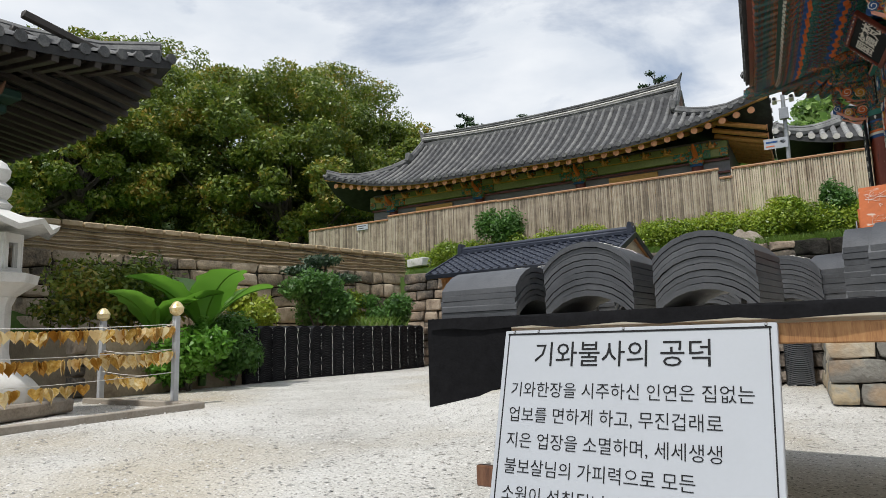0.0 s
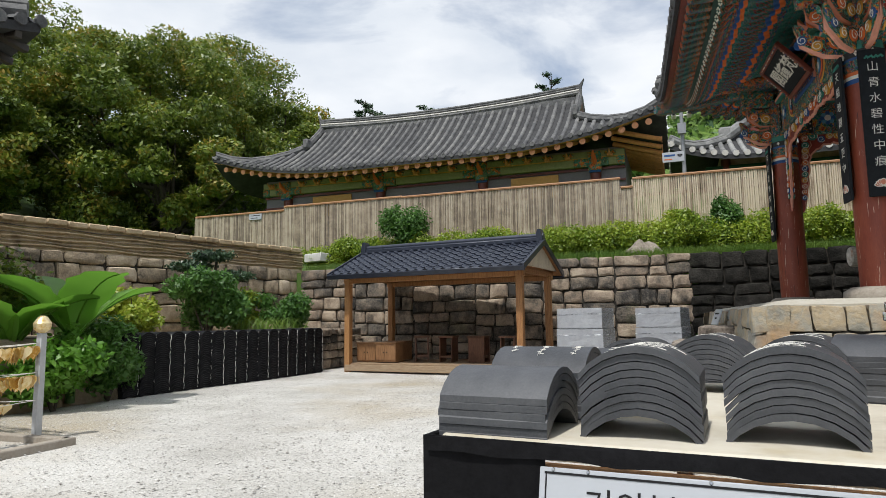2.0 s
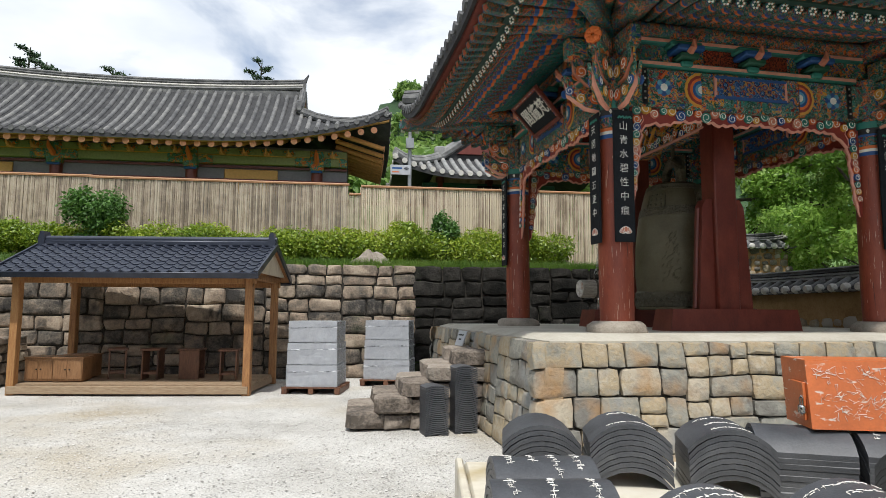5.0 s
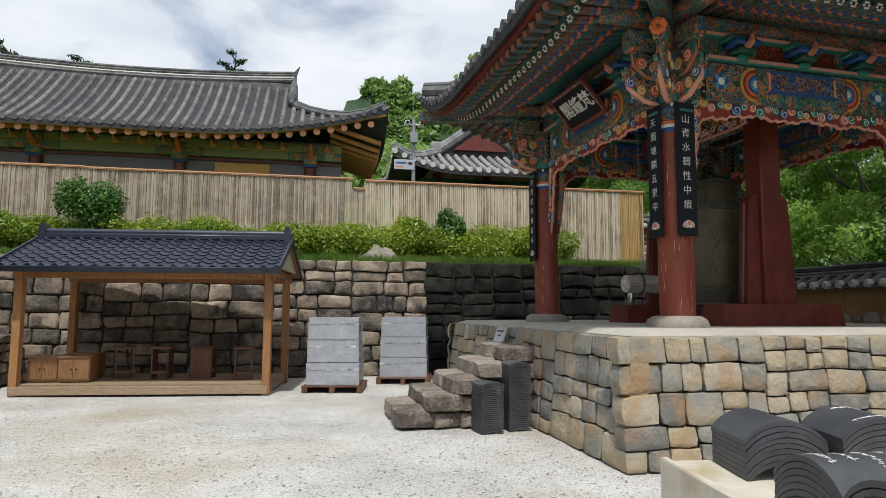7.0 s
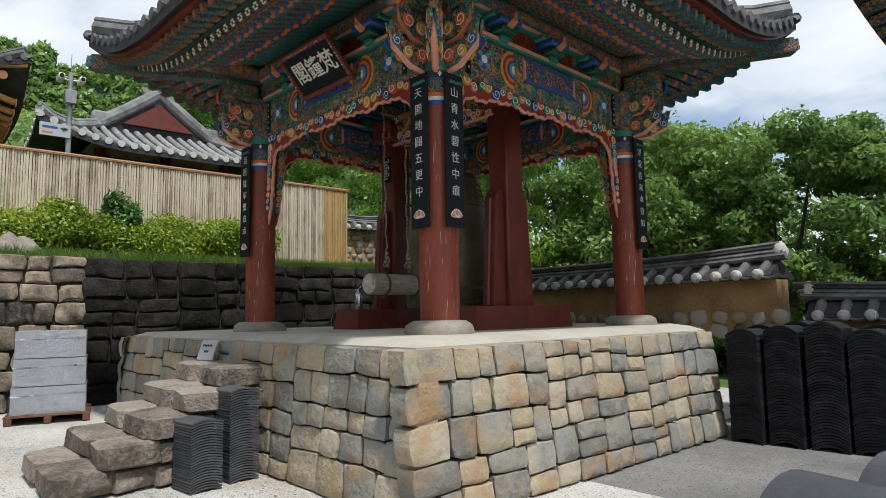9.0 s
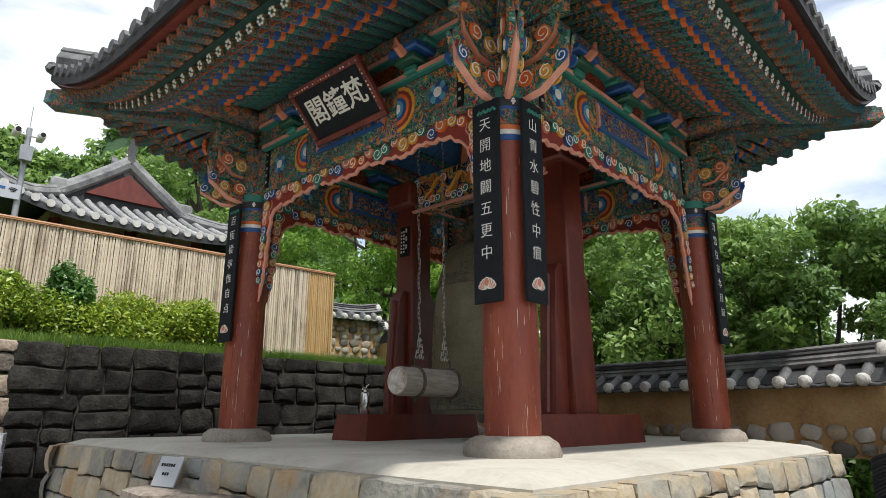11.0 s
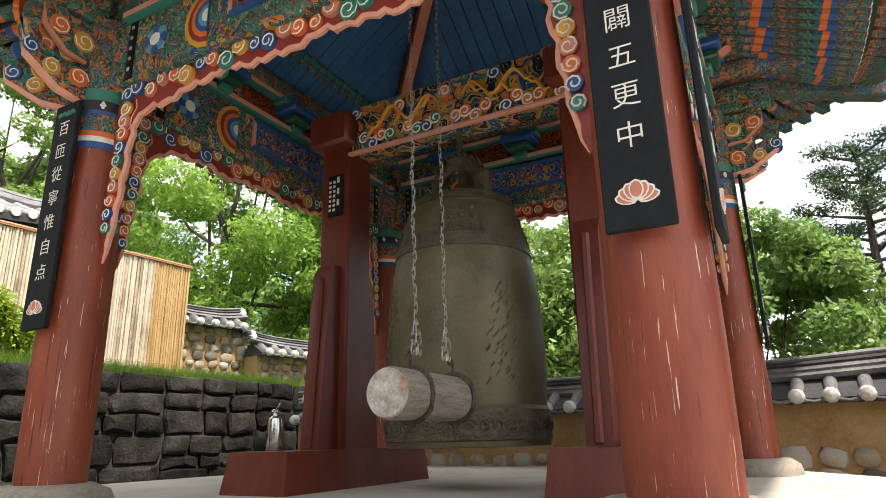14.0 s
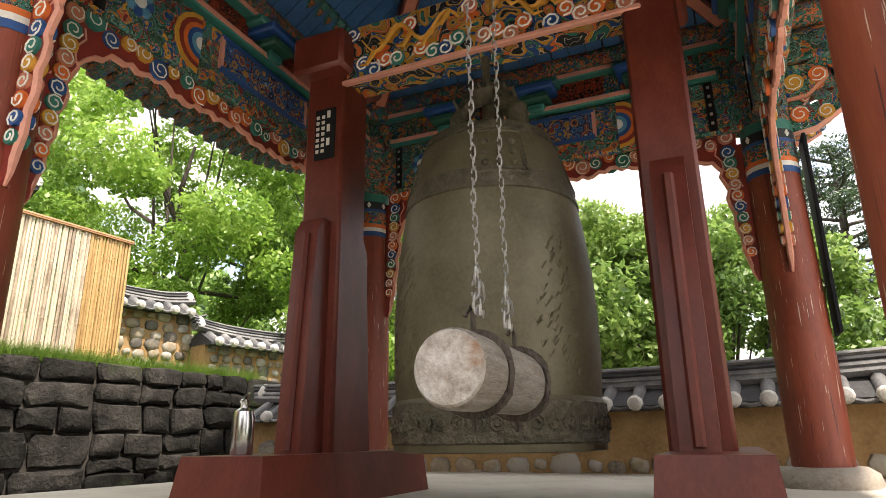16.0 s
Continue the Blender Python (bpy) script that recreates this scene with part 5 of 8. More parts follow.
for sgn in (-1, 1):
    body = [(sgn * (0.12 + 0.037 * k), -0.01, 4.46 + 0.085 * math.sin(k * 0.62)) for k in range(22)]
    d.tube(body, [0.012 + 0.018 * math.sin(math.pi * (0.15 + 0.85 * q / 21)) for q in range(22)], 6, 0, F, squash=0.5)
    for k in range(2, 20, 4):
        x, y, z = body[k]
        d.tube([(x, -0.02, z), (x + sgn * 0.06, -0.025, z - 0.1), (x + sgn * 0.12, -0.02, z - 0.09)], [0.02, 0.014, 0.005], 5, 0, F)
rr = random.Random(2)
for i in range(22):
    x = -0.98 + 1.96 * i / 21
    curl(d, (x, 4.27 + 0.04 * math.sin(i * 2.3) + (0.3 if i % 5 == 0 else 0)), 0.06, (rr.choice((1, 2, 3, 4)), 5), i, F, 1 if i % 2 else -1, 0.012, 0.008)
part("dragon_carving", d, [M_p["yellow"], M_p["blue"], M_p["teal"], M_p["orange"], M_p["coral"], M_p["white"]], dragon, "golden dragons among coloured clouds")
s = Shape()
s.box((-0.155, 1.1, 3.6), (-0.14, 1.27, 4.0), 0, None, 0.004)
ntc = part("notice_plate", s, [M_plaque], bell_frame, "small black notice plate with pale writing")
s = Shape()
for i in range(3):
    for q in range(7 if i else 3):
        s.box((-0.16, 1.14 + i * 0.045, 3.92 - q * (0.045 if i else 0.11)), (-0.154, 1.165 + i * 0.045, 3.945 - q * (0.045 if i else 0.11) + (0.03 if not i else 0)), 0)
part("notice_writing", s, [M_white], ntc)

# ---- bell ----
BELL = frame_m @ Matrix.Translation((0.02, 0.0, 0))
def bell_radius(z):
    for (r0, z0), (r1, z1) in zip(prof, prof[1:]):
        if z0 <= z <= z1:
            return r0 + (r1 - r0) * (z - z0) / max(1e-6, z1 - z0)
    return 0.5


bell = thing("temple_bell", BELL, "large old bronze temple bell with raised figures", "bell")
prof = [(0.575, 1.6), (0.61, 1.605), (0.615, 1.66), (0.61, 1.84), (0.612, 1.86), (0.6, 1.88), (0.612, 2.1), (0.612, 2.35), (0.598, 2.62), (0.565, 2.9), (0.535, 3.06), (0.53, 3.08), (0.52, 3.1), (0.49, 3.25), (0.45, 3.4), (0.415, 3.47), (0.405, 3.5), (0.34, 3.545), (0.18, 3.57), (0.02, 3.58)]
s = Shape()
s.lathe(prof, 56, 0)
part("bell_body", s, [M_bronze], bell, smooth=30)
s = Shape()
for band in ([(0.612, 1.64), (0.625, 1.65), (0.622, 1.85), (0.605, 1.865)], [(0.535, 3.02), (0.552, 3.03), (0.52, 3.16), (0.505, 3.16)], [(0.42, 3.43), (0.44, 3.44), (0.415, 3.51), (0.39, 3.51)]):
    s = Shape()
    s.lathe(band, 56, 0)
    part("relief_band", s, [M_relief], bell, "cast scrollwork band", smooth=30)
s = Shape()
for k in range(40):
    a = k * 2 * math.pi / 40
    A = Matrix.Rotation(a, 4, "Z") @ Matrix.Translation((0.622, 0, 1.745)) @ Matrix.Rotation(math.pi / 2, 4, "Z")
    curl(s, (0, 0), 0.042, (0, 0), k * 1.1, A, 1 if k % 2 else -1, 0.004, 0.007)
part("rim_ornament", s, [M_relief], bell, "cast scroll ornament round the rim", kind="stuff")
for k in range(4):
    a = 0.45 + k * math.pi / 2 + math.pi
    s = Shape()
    for q in range(9):
        s.lathe([(0.022, 0), (0.02, 0.012), (0.006, 0.022)], 8, 0, Matrix.Rotation(a + (q % 3 - 1) * 0.17, 4, "Z") @ Matrix.Translation((0.505 - 0.022 * (q // 3), 0, 3.19 + 0.075 * (q // 3))) @ Matrix.Rotation(1.35, 4, "Y"))
    pts = [(-0.3, 3.13), (0.3, 3.13), (0.3, 3.42), (-0.3, 3.42), (-0.3, 3.13)]
    ring = [Matrix.Rotation(a + t, 4, "Z") @ Vector((0.535 - (z - 3.1) * 0.32, 0, z)) for (t0, z0), (t1, z1) in zip(pts, pts[1:]) for t, z in [(t0 + (t1 - t0) * w / 5, z0 + (z1 - z0) * w / 5) for w in range(5)]]
    s.tube(ring + [ring[0]], 0.014, 5, 0)
    part("nipple_panel", s, [M_relief], bell, "framed panel with nine bosses")
    a2 = 0.9 + k * math.pi / 2
    s = Shape()
    rr = random.Random(k)
    for q in range(60):
        t, z = rr.uniform(-0.24, 0.24) * (1 - 0.45 * q / 60), 2.0 + 0.75 * q / 60
        s.tube([Matrix.Rotation(a2 + t + dt, 4, "Z") @ Vector((bell_radius(z + dz) - 0.0075, 0, z + dz)) for dt, dz in ((-0.045, 0.02 * (q % 3)), (-0.015, -0.02), (0.02, 0.012), (0.045, 0.03 * (q % 2)))], [0.004, 0.012, 0.013, 0.004], 5, 0)
    part("flying_figure", s, [M_bronze], bell, "worn raised figure with scarves")
s = Shape()
s.tube([(0, -0.22, 3.56), (0, -0.2, 3.75), (0, -0.08, 3.92), (0, 0.08, 3.92), (0, 0.2, 3.75), (0, 0.22, 3.56)], [0.07, 0.08, 0.085, 0.085, 0.075, 0.05], 10)
s.tube([(0.12, 0, 3.56), (0.12, 0, 4.02)], 0.075, 12)
for q in range(8):
    s.tube([(0.03, -0.2 + q * 0.055, 3.8 + 0.1 * math.sin(q * 0.45)), (-0.12, -0.22 + q * 0.06, 3.86 + 0.1 * math.sin(q * 0.45))], [0.03, 0.006], 5)
s.tube([(0, 0, 3.9), (0, 0, 4.22)], 0.03, 8)
part("dragon_loop", s, [M_relief], bell, "dragon-shaped hanging loop")

# ---- striking log on chains ----
log = thing("striking_log", PV @ Matrix.Translation((-1.77, -0.54, 1.885)), "weathered striking log hung on two chains", "log")
s = Shape()
s.tube([(0, 0, 0), (0.012, 0, 0), (0.03, 0, 0), (0.4, 0, 0), (0.74, 0, 0.0)], [0.118, 0.128, 0.131, 0.128, 0.125], 28)
part("log_body", s, [M_log], log)
s = Shape()
s.lathe([(0.122, 0), (0.115, 0.012), (0.065, 0.018), (0.005, 0.016)], 26, 0, Matrix.Rotation(-math.pi / 2, 4, "Y"))
part("log_face", s, [M_logend], log, "pale battered end grain")
for x in (0.22, 0.7):
    s = Shape()
    ring = [(x, 0.132 * math.cos(t * 0.2618), 0.132 * math.sin(t * 0.2618)) for t in range(25)]
    s.tube(ring, 0.014, 5, 0, squash=1.6)
    s.tube([(x, 0, -0.14), (x, 0, -0.19)], 0.012, 6)
    s.tube([(x, 0, 0.14), (x, 0, 0.2), (x + 0.015, 0.015, 0.235), (x, 0.03, 0.2)], 0.01, 6)
    part("iron_band", s, [M_bark], log, "rusty iron band with hook")
link = Shape()
link.tube([(0.0095 * math.cos(t * 0.5236), 0, 0.02 * math.sin(t * 0.5236) + (0.009 if t < 6 else -0.009)) for t in range(13)], 0.0034, 5)
linkmesh = link.mesh("chain_link", M_chain)
for x, lean in ((0.28, -0.03), (0.62, -0.02)):
    ch = part("chain", Shape().tube([(x, 0, 0.21), (x, 0, 0.25)], 0.008, 6), [M_chain], log, "galvanised steel chain")
    for side in (-1, 1):
        for q in range(3):
            part("chain_link", linkmesh, None, ch, "", Matrix.Translation((x + side * (0.034 - 0.011 * q), 0, 0.25 + 0.055 * q)) @ Matrix.Rotation(side * -0.2, 4, "Y") @ Matrix.Rotation(1.57 * (q % 2), 4, "Z") @ Matrix.Diagonal((1.5, 1.5, 1.4, 1)))
    for q in range(66):
        z = 0.42 + 0.048 * q
        part("chain_link", linkmesh, None, ch, "", Matrix.Translation((x + lean * z * 0.6 + 0.01 * math.sin(q), 0, z)) @ Matrix.Rotation(1.5708 * (q % 2), 4, "Z"))

# ---- boards with writing on the pavilion ----
def long_plaque(m, body, label, h=1.6, w=0.26):
    t = thing("writing_plaque", m, label, "plaque", "plaques on the columns")
    s = Shape()
    s.box((-w / 2, -0.03, -h), (w / 2, 0, 0), 0, None, 0.006)
    b = part("plaque_board", s, [M_plaque], t)
    for i, c in enumerate(body):
        write("character", c, 0.118 * h / 1.6, M_white, t, Matrix.Translation((0, -0.031, -0.2 - i * 0.172 * h / 1.6)), weight=-0.006)
    s = Shape()
    for q, (a, L, wd) in enumerate([(1.35, 0.085, 0.022), (-1.35, 0.085, 0.022), (0.95, 0.08, 0.024), (-0.95, 0.08, 0.024), (0.5, 0.078, 0.026), (-0.5, 0.078, 0.026), (0.0, 0.08, 0.028)]):
        P = Matrix.Translation((0, -0.03, -h + 0.11)) @ Matrix.Rotation(a, 4, "Y")
        for grow, mm in ((1.0, 1), (0.8, 0)):
            tip = [(wd * grow * math.sin(k * math.pi / 5), L * (0.5 - 0.5 * grow * math.cos(k * math.pi / 5))) for k in range(6)]
            s.prism(tip + [(-x, z) for x, z in tip[-2:0:-1]], -0.004 - 0.0012 * q - 0.0006 * (mm == 0), 0, mm, P)
        if q == 0:
            lotus = part("lotus", s, [M_p["coral"], M_p["white"]], t, "painted pink lotus flower with pale-edged petals")
        else:
            part("petal", s, [M_p["coral"], M_p["white"]], lotus)
        s = Shape()
    s = Shape()
    for q in range(4):
        s.tube([(-0.07 + 0.045 * q, -0.032, -0.1 + 0.012 * (q % 2)), (-0.05 + 0.045 * q, -0.034, -0.075), (-0.03 + 0.045 * q, -0.032, -0.1)], 0.012, 5)
    part("cloud_mark", s, [M_p["teal"]], t)
    return t


def col_place(sx, sy, face, z=3.98, off=0.235):
    ang = {"w": -90, "s": 0, "e": 90}[face]
    return PV @ Matrix.Translation((sx * HC, sy * HC, z)) @ Matrix.Rotation(radians(ang), 4, "Z") @ Matrix.Translation((0, -off, 0))


long_plaque(col_place(-1, -1, "w"), "天開地闢五更中", "black column plaque with white characters and pink lotus")
long_plaque(col_place(-1, -1, "s"), "山青水碧性中痕", "black column plaque with white characters and pink lotus")
long_plaque(col_place(-1, 1, "w"), "百匝從寧惟自点", "black column plaque with white characters and pink lotus")
long_plaque(col_place(1, -1, "s"), "浮雲往來本自如", "black column plaque with faint characters")
nb = thing("name_board", PV @ Matrix.Translation((-HC - 0.2, -0.12, 4.38)) @ Matrix.Rotation(radians(-90), 4, "Z") @ Matrix.Rotation(radians(42), 4, "X") @ Matrix.Scale(0.78, 4), "black name board with white characters in a dotted red frame", "name board")
s = Shape()
s.box((-0.62, -0.02, 0.0), (0.62, 0.02, 0.62), 0, None, 0.004)
part("board", s, [M_plaque], nb)
for lo, hi in [((-0.7, -0.05, -0.08), (0.7, 0.03, 0.0)), ((-0.7, -0.05, 0.62), (0.7, 0.03, 0.7)), ((-0.7, -0.05, 0.0), (-0.62, 0.03, 0.62)), ((0.62, -0.05, 0.0), (0.7, 0.03, 0.62))]:
    s = Shape()
    s.box(lo, hi, 0, None, 0.012)
    nx_, nz_ = int((hi[0] - lo[0]) / 0.055), int((hi[2] - lo[2]) / 0.055)
    rr = random.Random(1)
    if hi[2] < 0.02 + 0.0:
        nx_ = 0
    for i in range(nx_):
        for j in range(max(1, nz_)):
            s.tube([(lo[0] + 0.03 + i * 0.055, -0.052, lo[2] + 0.03 + j * 0.05), (lo[0] + 0.04 + i * 0.055, -0.056, lo[2] + 0.04 + j * 0.05)], 0.011, 5, rr.choice((1, 2, 3)))
    part("frame_rail", s, [M_maroon, M_p["coral"], M_p["white"], M_p["blue"]], nb, "dark red frame with painted petals")
for i, c in enumerate("閣鐘梵"):
    write("character", c, 0.37, M_white, nb, Matrix.Translation((-0.37 + 0.37 * i, -0.021, 0.31)), weight=0.012)

# ---- platform floor, base stones ----
s = Shape()
fl = [(1.2, 6.26), (5.9, 6.4), (7.75, 7.85), (7.75, 13.36), (1.0, 13.36)]
nf = len(fl)
s.add([(x, y, 0.0) for x, y in fl] + [(x, y, 1.255) for x, y in fl] + [(x + 0.05 * (4.3 - x), y + 0.05 * (9.6 - y), 1.31) for x, y in fl], [(k + nf * lay, (k + 1) % nf + nf * lay, (k + 1) % nf + nf * lay + nf, k + nf * lay + nf) for lay in (0, 1) for k in range(nf)] + [tuple(2 * nf + k for k in range(nf))])
setting("platform_floor", s, [M_paving], "pale worn paving of the raised stone platform", 20)
for k, (sx, sy) in enumerate([(-1, -1), (1, -1), (1, 1), (-1, 1)]):
    s = Shape()
    rr = random.Random(k + 3)
    s.lathe([(0.34, 1.26), (0.36, 1.33), (0.34, 1.4), (0.27, 1.445), (0.05, 1.455)], 18)
    s.v = [(x * (1 + 0.22 * noise.noise((x * 3 + k, y * 3, z * 4))), y * (1 + 0.22 * noise.noise((x * 3 + k + 9, y * 3, z * 4))), z) for x, y, z in s.v]
    tagged(part("base_stone", s, [M_basestone], None, "", PV @ Matrix.Translation((sx * HC, sy * HC, 0)), 60), "rounded natural stone under a pavilion column", "base stone", "base stones")
# fire extinguisher on the plinth
ex = thing("fire_extinguisher", pose(3.46, 10.6, 1.6, 0, 0, 30), "small stainless fire extinguisher standing on the maroon plinth", "extinguisher")
s = Shape()
s.lathe([(0.06, 0), (0.064, 0.01), (0.064, 0.2), (0.055, 0.24), (0.025, 0.26), (0.02, 0.28)], 16)
part("cylinder", s, [M_steel], ex)
s = Shape()
s.box((-0.02, -0.02, 0.27), (0.02, 0.02, 0.31), 0, None, 0.005)
s.tube([(0, 0, 0.3), (0.05, 0, 0.33), (0.1, 0, 0.35)], 0.008, 6)
s.tube([(0, 0, 0.3), (0.06, 0, 0.295), (0.1, 0, 0.29)], 0.008, 6)
s.tube([(-0.02, 0, 0.3), (-0.09, 0, 0.29)], 0.007, 6)
part("valve_handle", s, [M_steel], ex)

# ---- east wall with tiled cap ----
def capped_wall(name, a, b, z0, z1, thick, label, stones, mat_core, cap_r=0.07, cobble=(0.13, 0.24)):
    a, b = Vector((*a, 0)), Vector((*b, 0))
    d = (b - a)
    L = d.length
    m = Matrix.Translation(a) @ Matrix.Rotation(math.atan2(d.y, d.x), 4, "Z")
    s = Shape()
    s.box((0, -thick / 2, z0), (L, thick / 2, z1), 0, m)
    wall = setting(name, s, [mat_core], label)
    rr = random.Random(int(L * 100))
    ms = []
    for k in range(5):
        q = Shape()
        q.lathe([(0.05, -0.5), (0.38, -0.42), (0.5, 0.0), (0.38, 0.42), (0.05, 0.5)], 8)
        q.v = [(x * (1 + rr.uniform(-0.12, 0.12)), y * (1 + rr.uniform(-0.12, 0.12)), z) for x, y, z in q.v]
        ms.append(q.mesh("cobble", M_cobble, 60))
    count = 0
    for side in (-1, 1):
        z = z0 + 0.1
        while z < z1 - 0.04 and count < stones:
            x = rr.uniform(0.05, 0.2)
            while x < L - 0.05 and count < stones:
                w = rr.uniform(*cobble)
                h = w * rr.uniform(0.6, 0.8)
                ob = new("cobble", rr.choice(ms))
                ob.parent = wall
                ob.matrix_basis = m @ Matrix.Translation((x + w / 2, side * thick / 2, z + rr.uniform(-0.02, 0.02))) @ Matrix.Rotation(rr.uniform(-0.3, 0.3), 4, "Y") @ Matrix.Diagonal((w, 0.12, h, 1))
                count += 1
                x += w * rr.uniform(1.05, 1.3)
            z += cobble[0] * 1.1
    cap = thing("wall_cap", m, "dark curved tiles capping the garden wall", "tile cap", "wall caps")
    s = Shape()
    s.prism([(-0.42, z1 - 0.02), (0.42, z1 - 0.02), (0.42, z1 + 0.03), (0, z1 + 0.26), (-0.42, z1 + 0.03)], 0, L, 0, Matrix.Rotation(-math.pi / 2, 4, "Z"))
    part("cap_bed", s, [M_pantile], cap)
    n = int(L / 0.3)
    row = Shape()
    half_row(row, [(0, -0.46, z1 + 0.02), (0, -0.3, z1 + 0.1), (0, -0.14, z1 + 0.18), (0, -0.03, z1 + 0.25)], cap_r)
    rowm = row.mesh("cover_tile", M_oldtile)
    knob = Shape()
    knob.lathe([(cap_r * 1.1, -0.05), (cap_r * 1.15, 0.0), (cap_r * 0.8, 0.05), (0.01, 0.07)], 10, 0, Matrix.Translation((0, -0.46, z1 + 0.05)) @ Matrix.Rotation(1.5708, 4, "X"))
    knobm = knob.mesh("mortar_end", M_lime)
    pan = Shape()
    pan.tube([(-0.15, -0.44, z1 + 0.045), (-0.075, -0.45, z1 + 0.005), (0.0, -0.455, z1 - 0.01), (0.075, -0.45, z1 + 0.005), (0.15, -0.44, z1 + 0.045)], 0.022, 6)
    panm = pan.mesh("pan_tile_lip", M_oldtile)
    for i in range(n):
        for side in (0, 1):
            mm = Matrix.Translation(((i + 0.5) * L / n, 0, 0)) @ Matrix.Rotation(math.pi * side, 4, "Z")
            part("cover_tile", rowm, None, cap, "", mm)
            part("mortar_end", knobm, None, cap, "", mm)
            part("pan_tile_lip", panm, None, cap, "", mm @ Matrix.Translation((L / n / 2, 0, 0)))
    for lay in range(4):
        s = Shape()
        s.tube([(-0.03 * lay + (-0.1 if q == 0 else 0.1 if q == 8 else 0) + L * q / 8, 0, z1 + 0.24 + lay * 0.06 + 0.09 * abs(q / 4 - 1) ** 3) for q in range(9)], 0.13 - 0.022 * lay, 8, squash=0.5)
        part("ridge_tile_course", s, [M_oldtile if lay != 2 else M_pantile], cap)
    for q in (0, L):
        s = Shape()
        s.lathe([(0.1, 0), (0.12, 0.1), (0.07, 0.2), (0.02, 0.24)], 10, 0, Matrix.Translation((q, 0, z1 + 0.3)))
        part("ridge_end", s, [M_lime], cap, "mortared ridge end")
    return wall


capped_wall("wall_east", (7.95, 14.6), (7.95, 6.25), 1.1, 1.95, 0.4, "ochre clay and stone garden wall with tiled cap", 64, M_clay, 0.07, (0.16, 0.34))
capped_wall("wall_east_lower", (8.1, 5.95), (9.6, -2.5), -0.2, 1.35, 0.4, "lower run of the clay garden wall", 40, M_clay)
capped_wall("wall_back_1", (7.6, 18.2), (9.2, 17.9), 2.4, 3.98, 0.45, "short rubble garden wall with old tiled cap", 75, M_clay, 0.075, (0.16, 0.3))
capped_wall("wall_back_2", (9.1, 17.4), (11.6, 17.0), 2.2, 3.42, 0.45, "stepped rubble garden wall with old tiled cap", 90, M_clay, 0.075, (0.16, 0.3))

# ---- main hall behind the fence ----
HX, HY = -8.75, 24.3
hall = thing("temple_hall", pose(HX, HY, 0), "long temple hall with curved grey tiled roof and green painted eaves", "temple building")
hallH = tiled_roof(hall, 9.05, 3.5, 5.85, 9.8, 7.12, 1.0, 0.33, 0.082, True, 0.36, M_oldtile, side=1.45)
s = Shape()
s.box((-7.6, -1.7, 3.6), (7.6, 1.9, 7.3), 0)
part("wall", s, [M_hallwall], hall, "grey plaster wall panels")
for x in (-6.45, -2.05, 2.3, 6.55):
    s = Shape()
    s.tube([(x, -1.75, 3.9), (x, -1.75, 6.9)], 0.2, 12, 0)
    s.box((x - 0.24, -2.02, 6.45), (x + 0.24, -1.72, 7.15), 1, None, 0.03)
    s.tube([(x, -1.95, 6.72), (x, -2.35, 6.9), (x, -2.45, 7.06)], [0.1, 0.08, 0.03], 6, 2)
    s.tube([(x - 0.2, -1.96, 6.42), (x + 0.2, -1.96, 6.42)], 0.05, 6, 3)
    part("column", s, [M_maroon, M_hallpaint, M_p["orange"], M_p["blue"]], hall, "red column with painted bracket")
for i in range(5):
    x0, x1 = [-7.6, -6.25, -1.85, 2.5, 6.75][i], [-6.65, -2.25, 2.1, 6.35, 7.6][i]
    s = Shape()
    s.box((x0, -1.95, 6.62), (x1, -1.72, 6.9), 0, None, 0.02)
    s.box((x0, -1.98, 6.92), (x1, -1.72, 7.16), 1, None, 0.02)
    w = min(0.55, (x1 - x0) / 3)
    for e, q in ((x0, 1), (x1, -1)):
        s.box((min(e, e + q * w), -1.99, 6.6), (max(e, e + q * w), -1.71, 6.9), 2, None, 0.01)
    s.box((x0, -1.97, 6.895), (x1, -1.7, 6.925), 3)
    part("tie_beam", s, [M_hallgreen, M_hallgreen, M_hallpaint, M_p["yellow"]], hall, "green painted tie beam")
    s = Shape()
    s.box((x0, -1.8, 6.05), (x1, -1.74, 6.12), 0)
    s.box((x0, -1.8, 6.5), (x1, -1.74, 6.58), 0)
    part("wall_rail", s, [M_maroon], hall)
for x0, x1 in ((-5.25, -3.4), (3.4, 5.2)):
    s = Shape()
    s.box((x0, -1.78, 5.6), (x1, -1.7, 6.46), 0, None, 0.02)
    part("shutter", s, [M_ochre], hall, "ochre yellow shutter")
bk_ = Shape()
bk_.box((-0.1, -2.16, 6.9), (0.1, -1.95, 7.0), 0, None, 0.02)
bk_.box((-0.2, -2.1, 7.0), (0.2, -1.95, 7.1), 1, None, 0.02)
bk_.tube([(0, -2.1, 6.95), (0, -2.3, 6.98), (0, -2.38, 7.08)], [0.05, 0.04, 0.015], 6, 0)
bkm_ = bk_.mesh("bracket", [M_hallrafter, M_hallpaint])
for i in range(20):
    x = -7.1 + 14.2 * i / 19
    if min(abs(x - q) for q in (-6.45, -2.05, 2.3, 6.55)) > 0.35:
        part("bracket", bkm_, None, hall, "", Matrix.Translation((x, 0, 0)))
rm = Shape()
rm.tube([(0, -1.45, 0), (0, 0.2, 0.5)], 0.085, 8, 0)
rm.lathe([(0.11, 0), (0.11, 0.03)], 10, 1, Matrix.Translation((0, -1.46, -0.005)) @ Matrix.Rotation(1.5708, 4, "X"))
rmm = rm.mesh("rafter", [M_hallrafter, M_hallend])
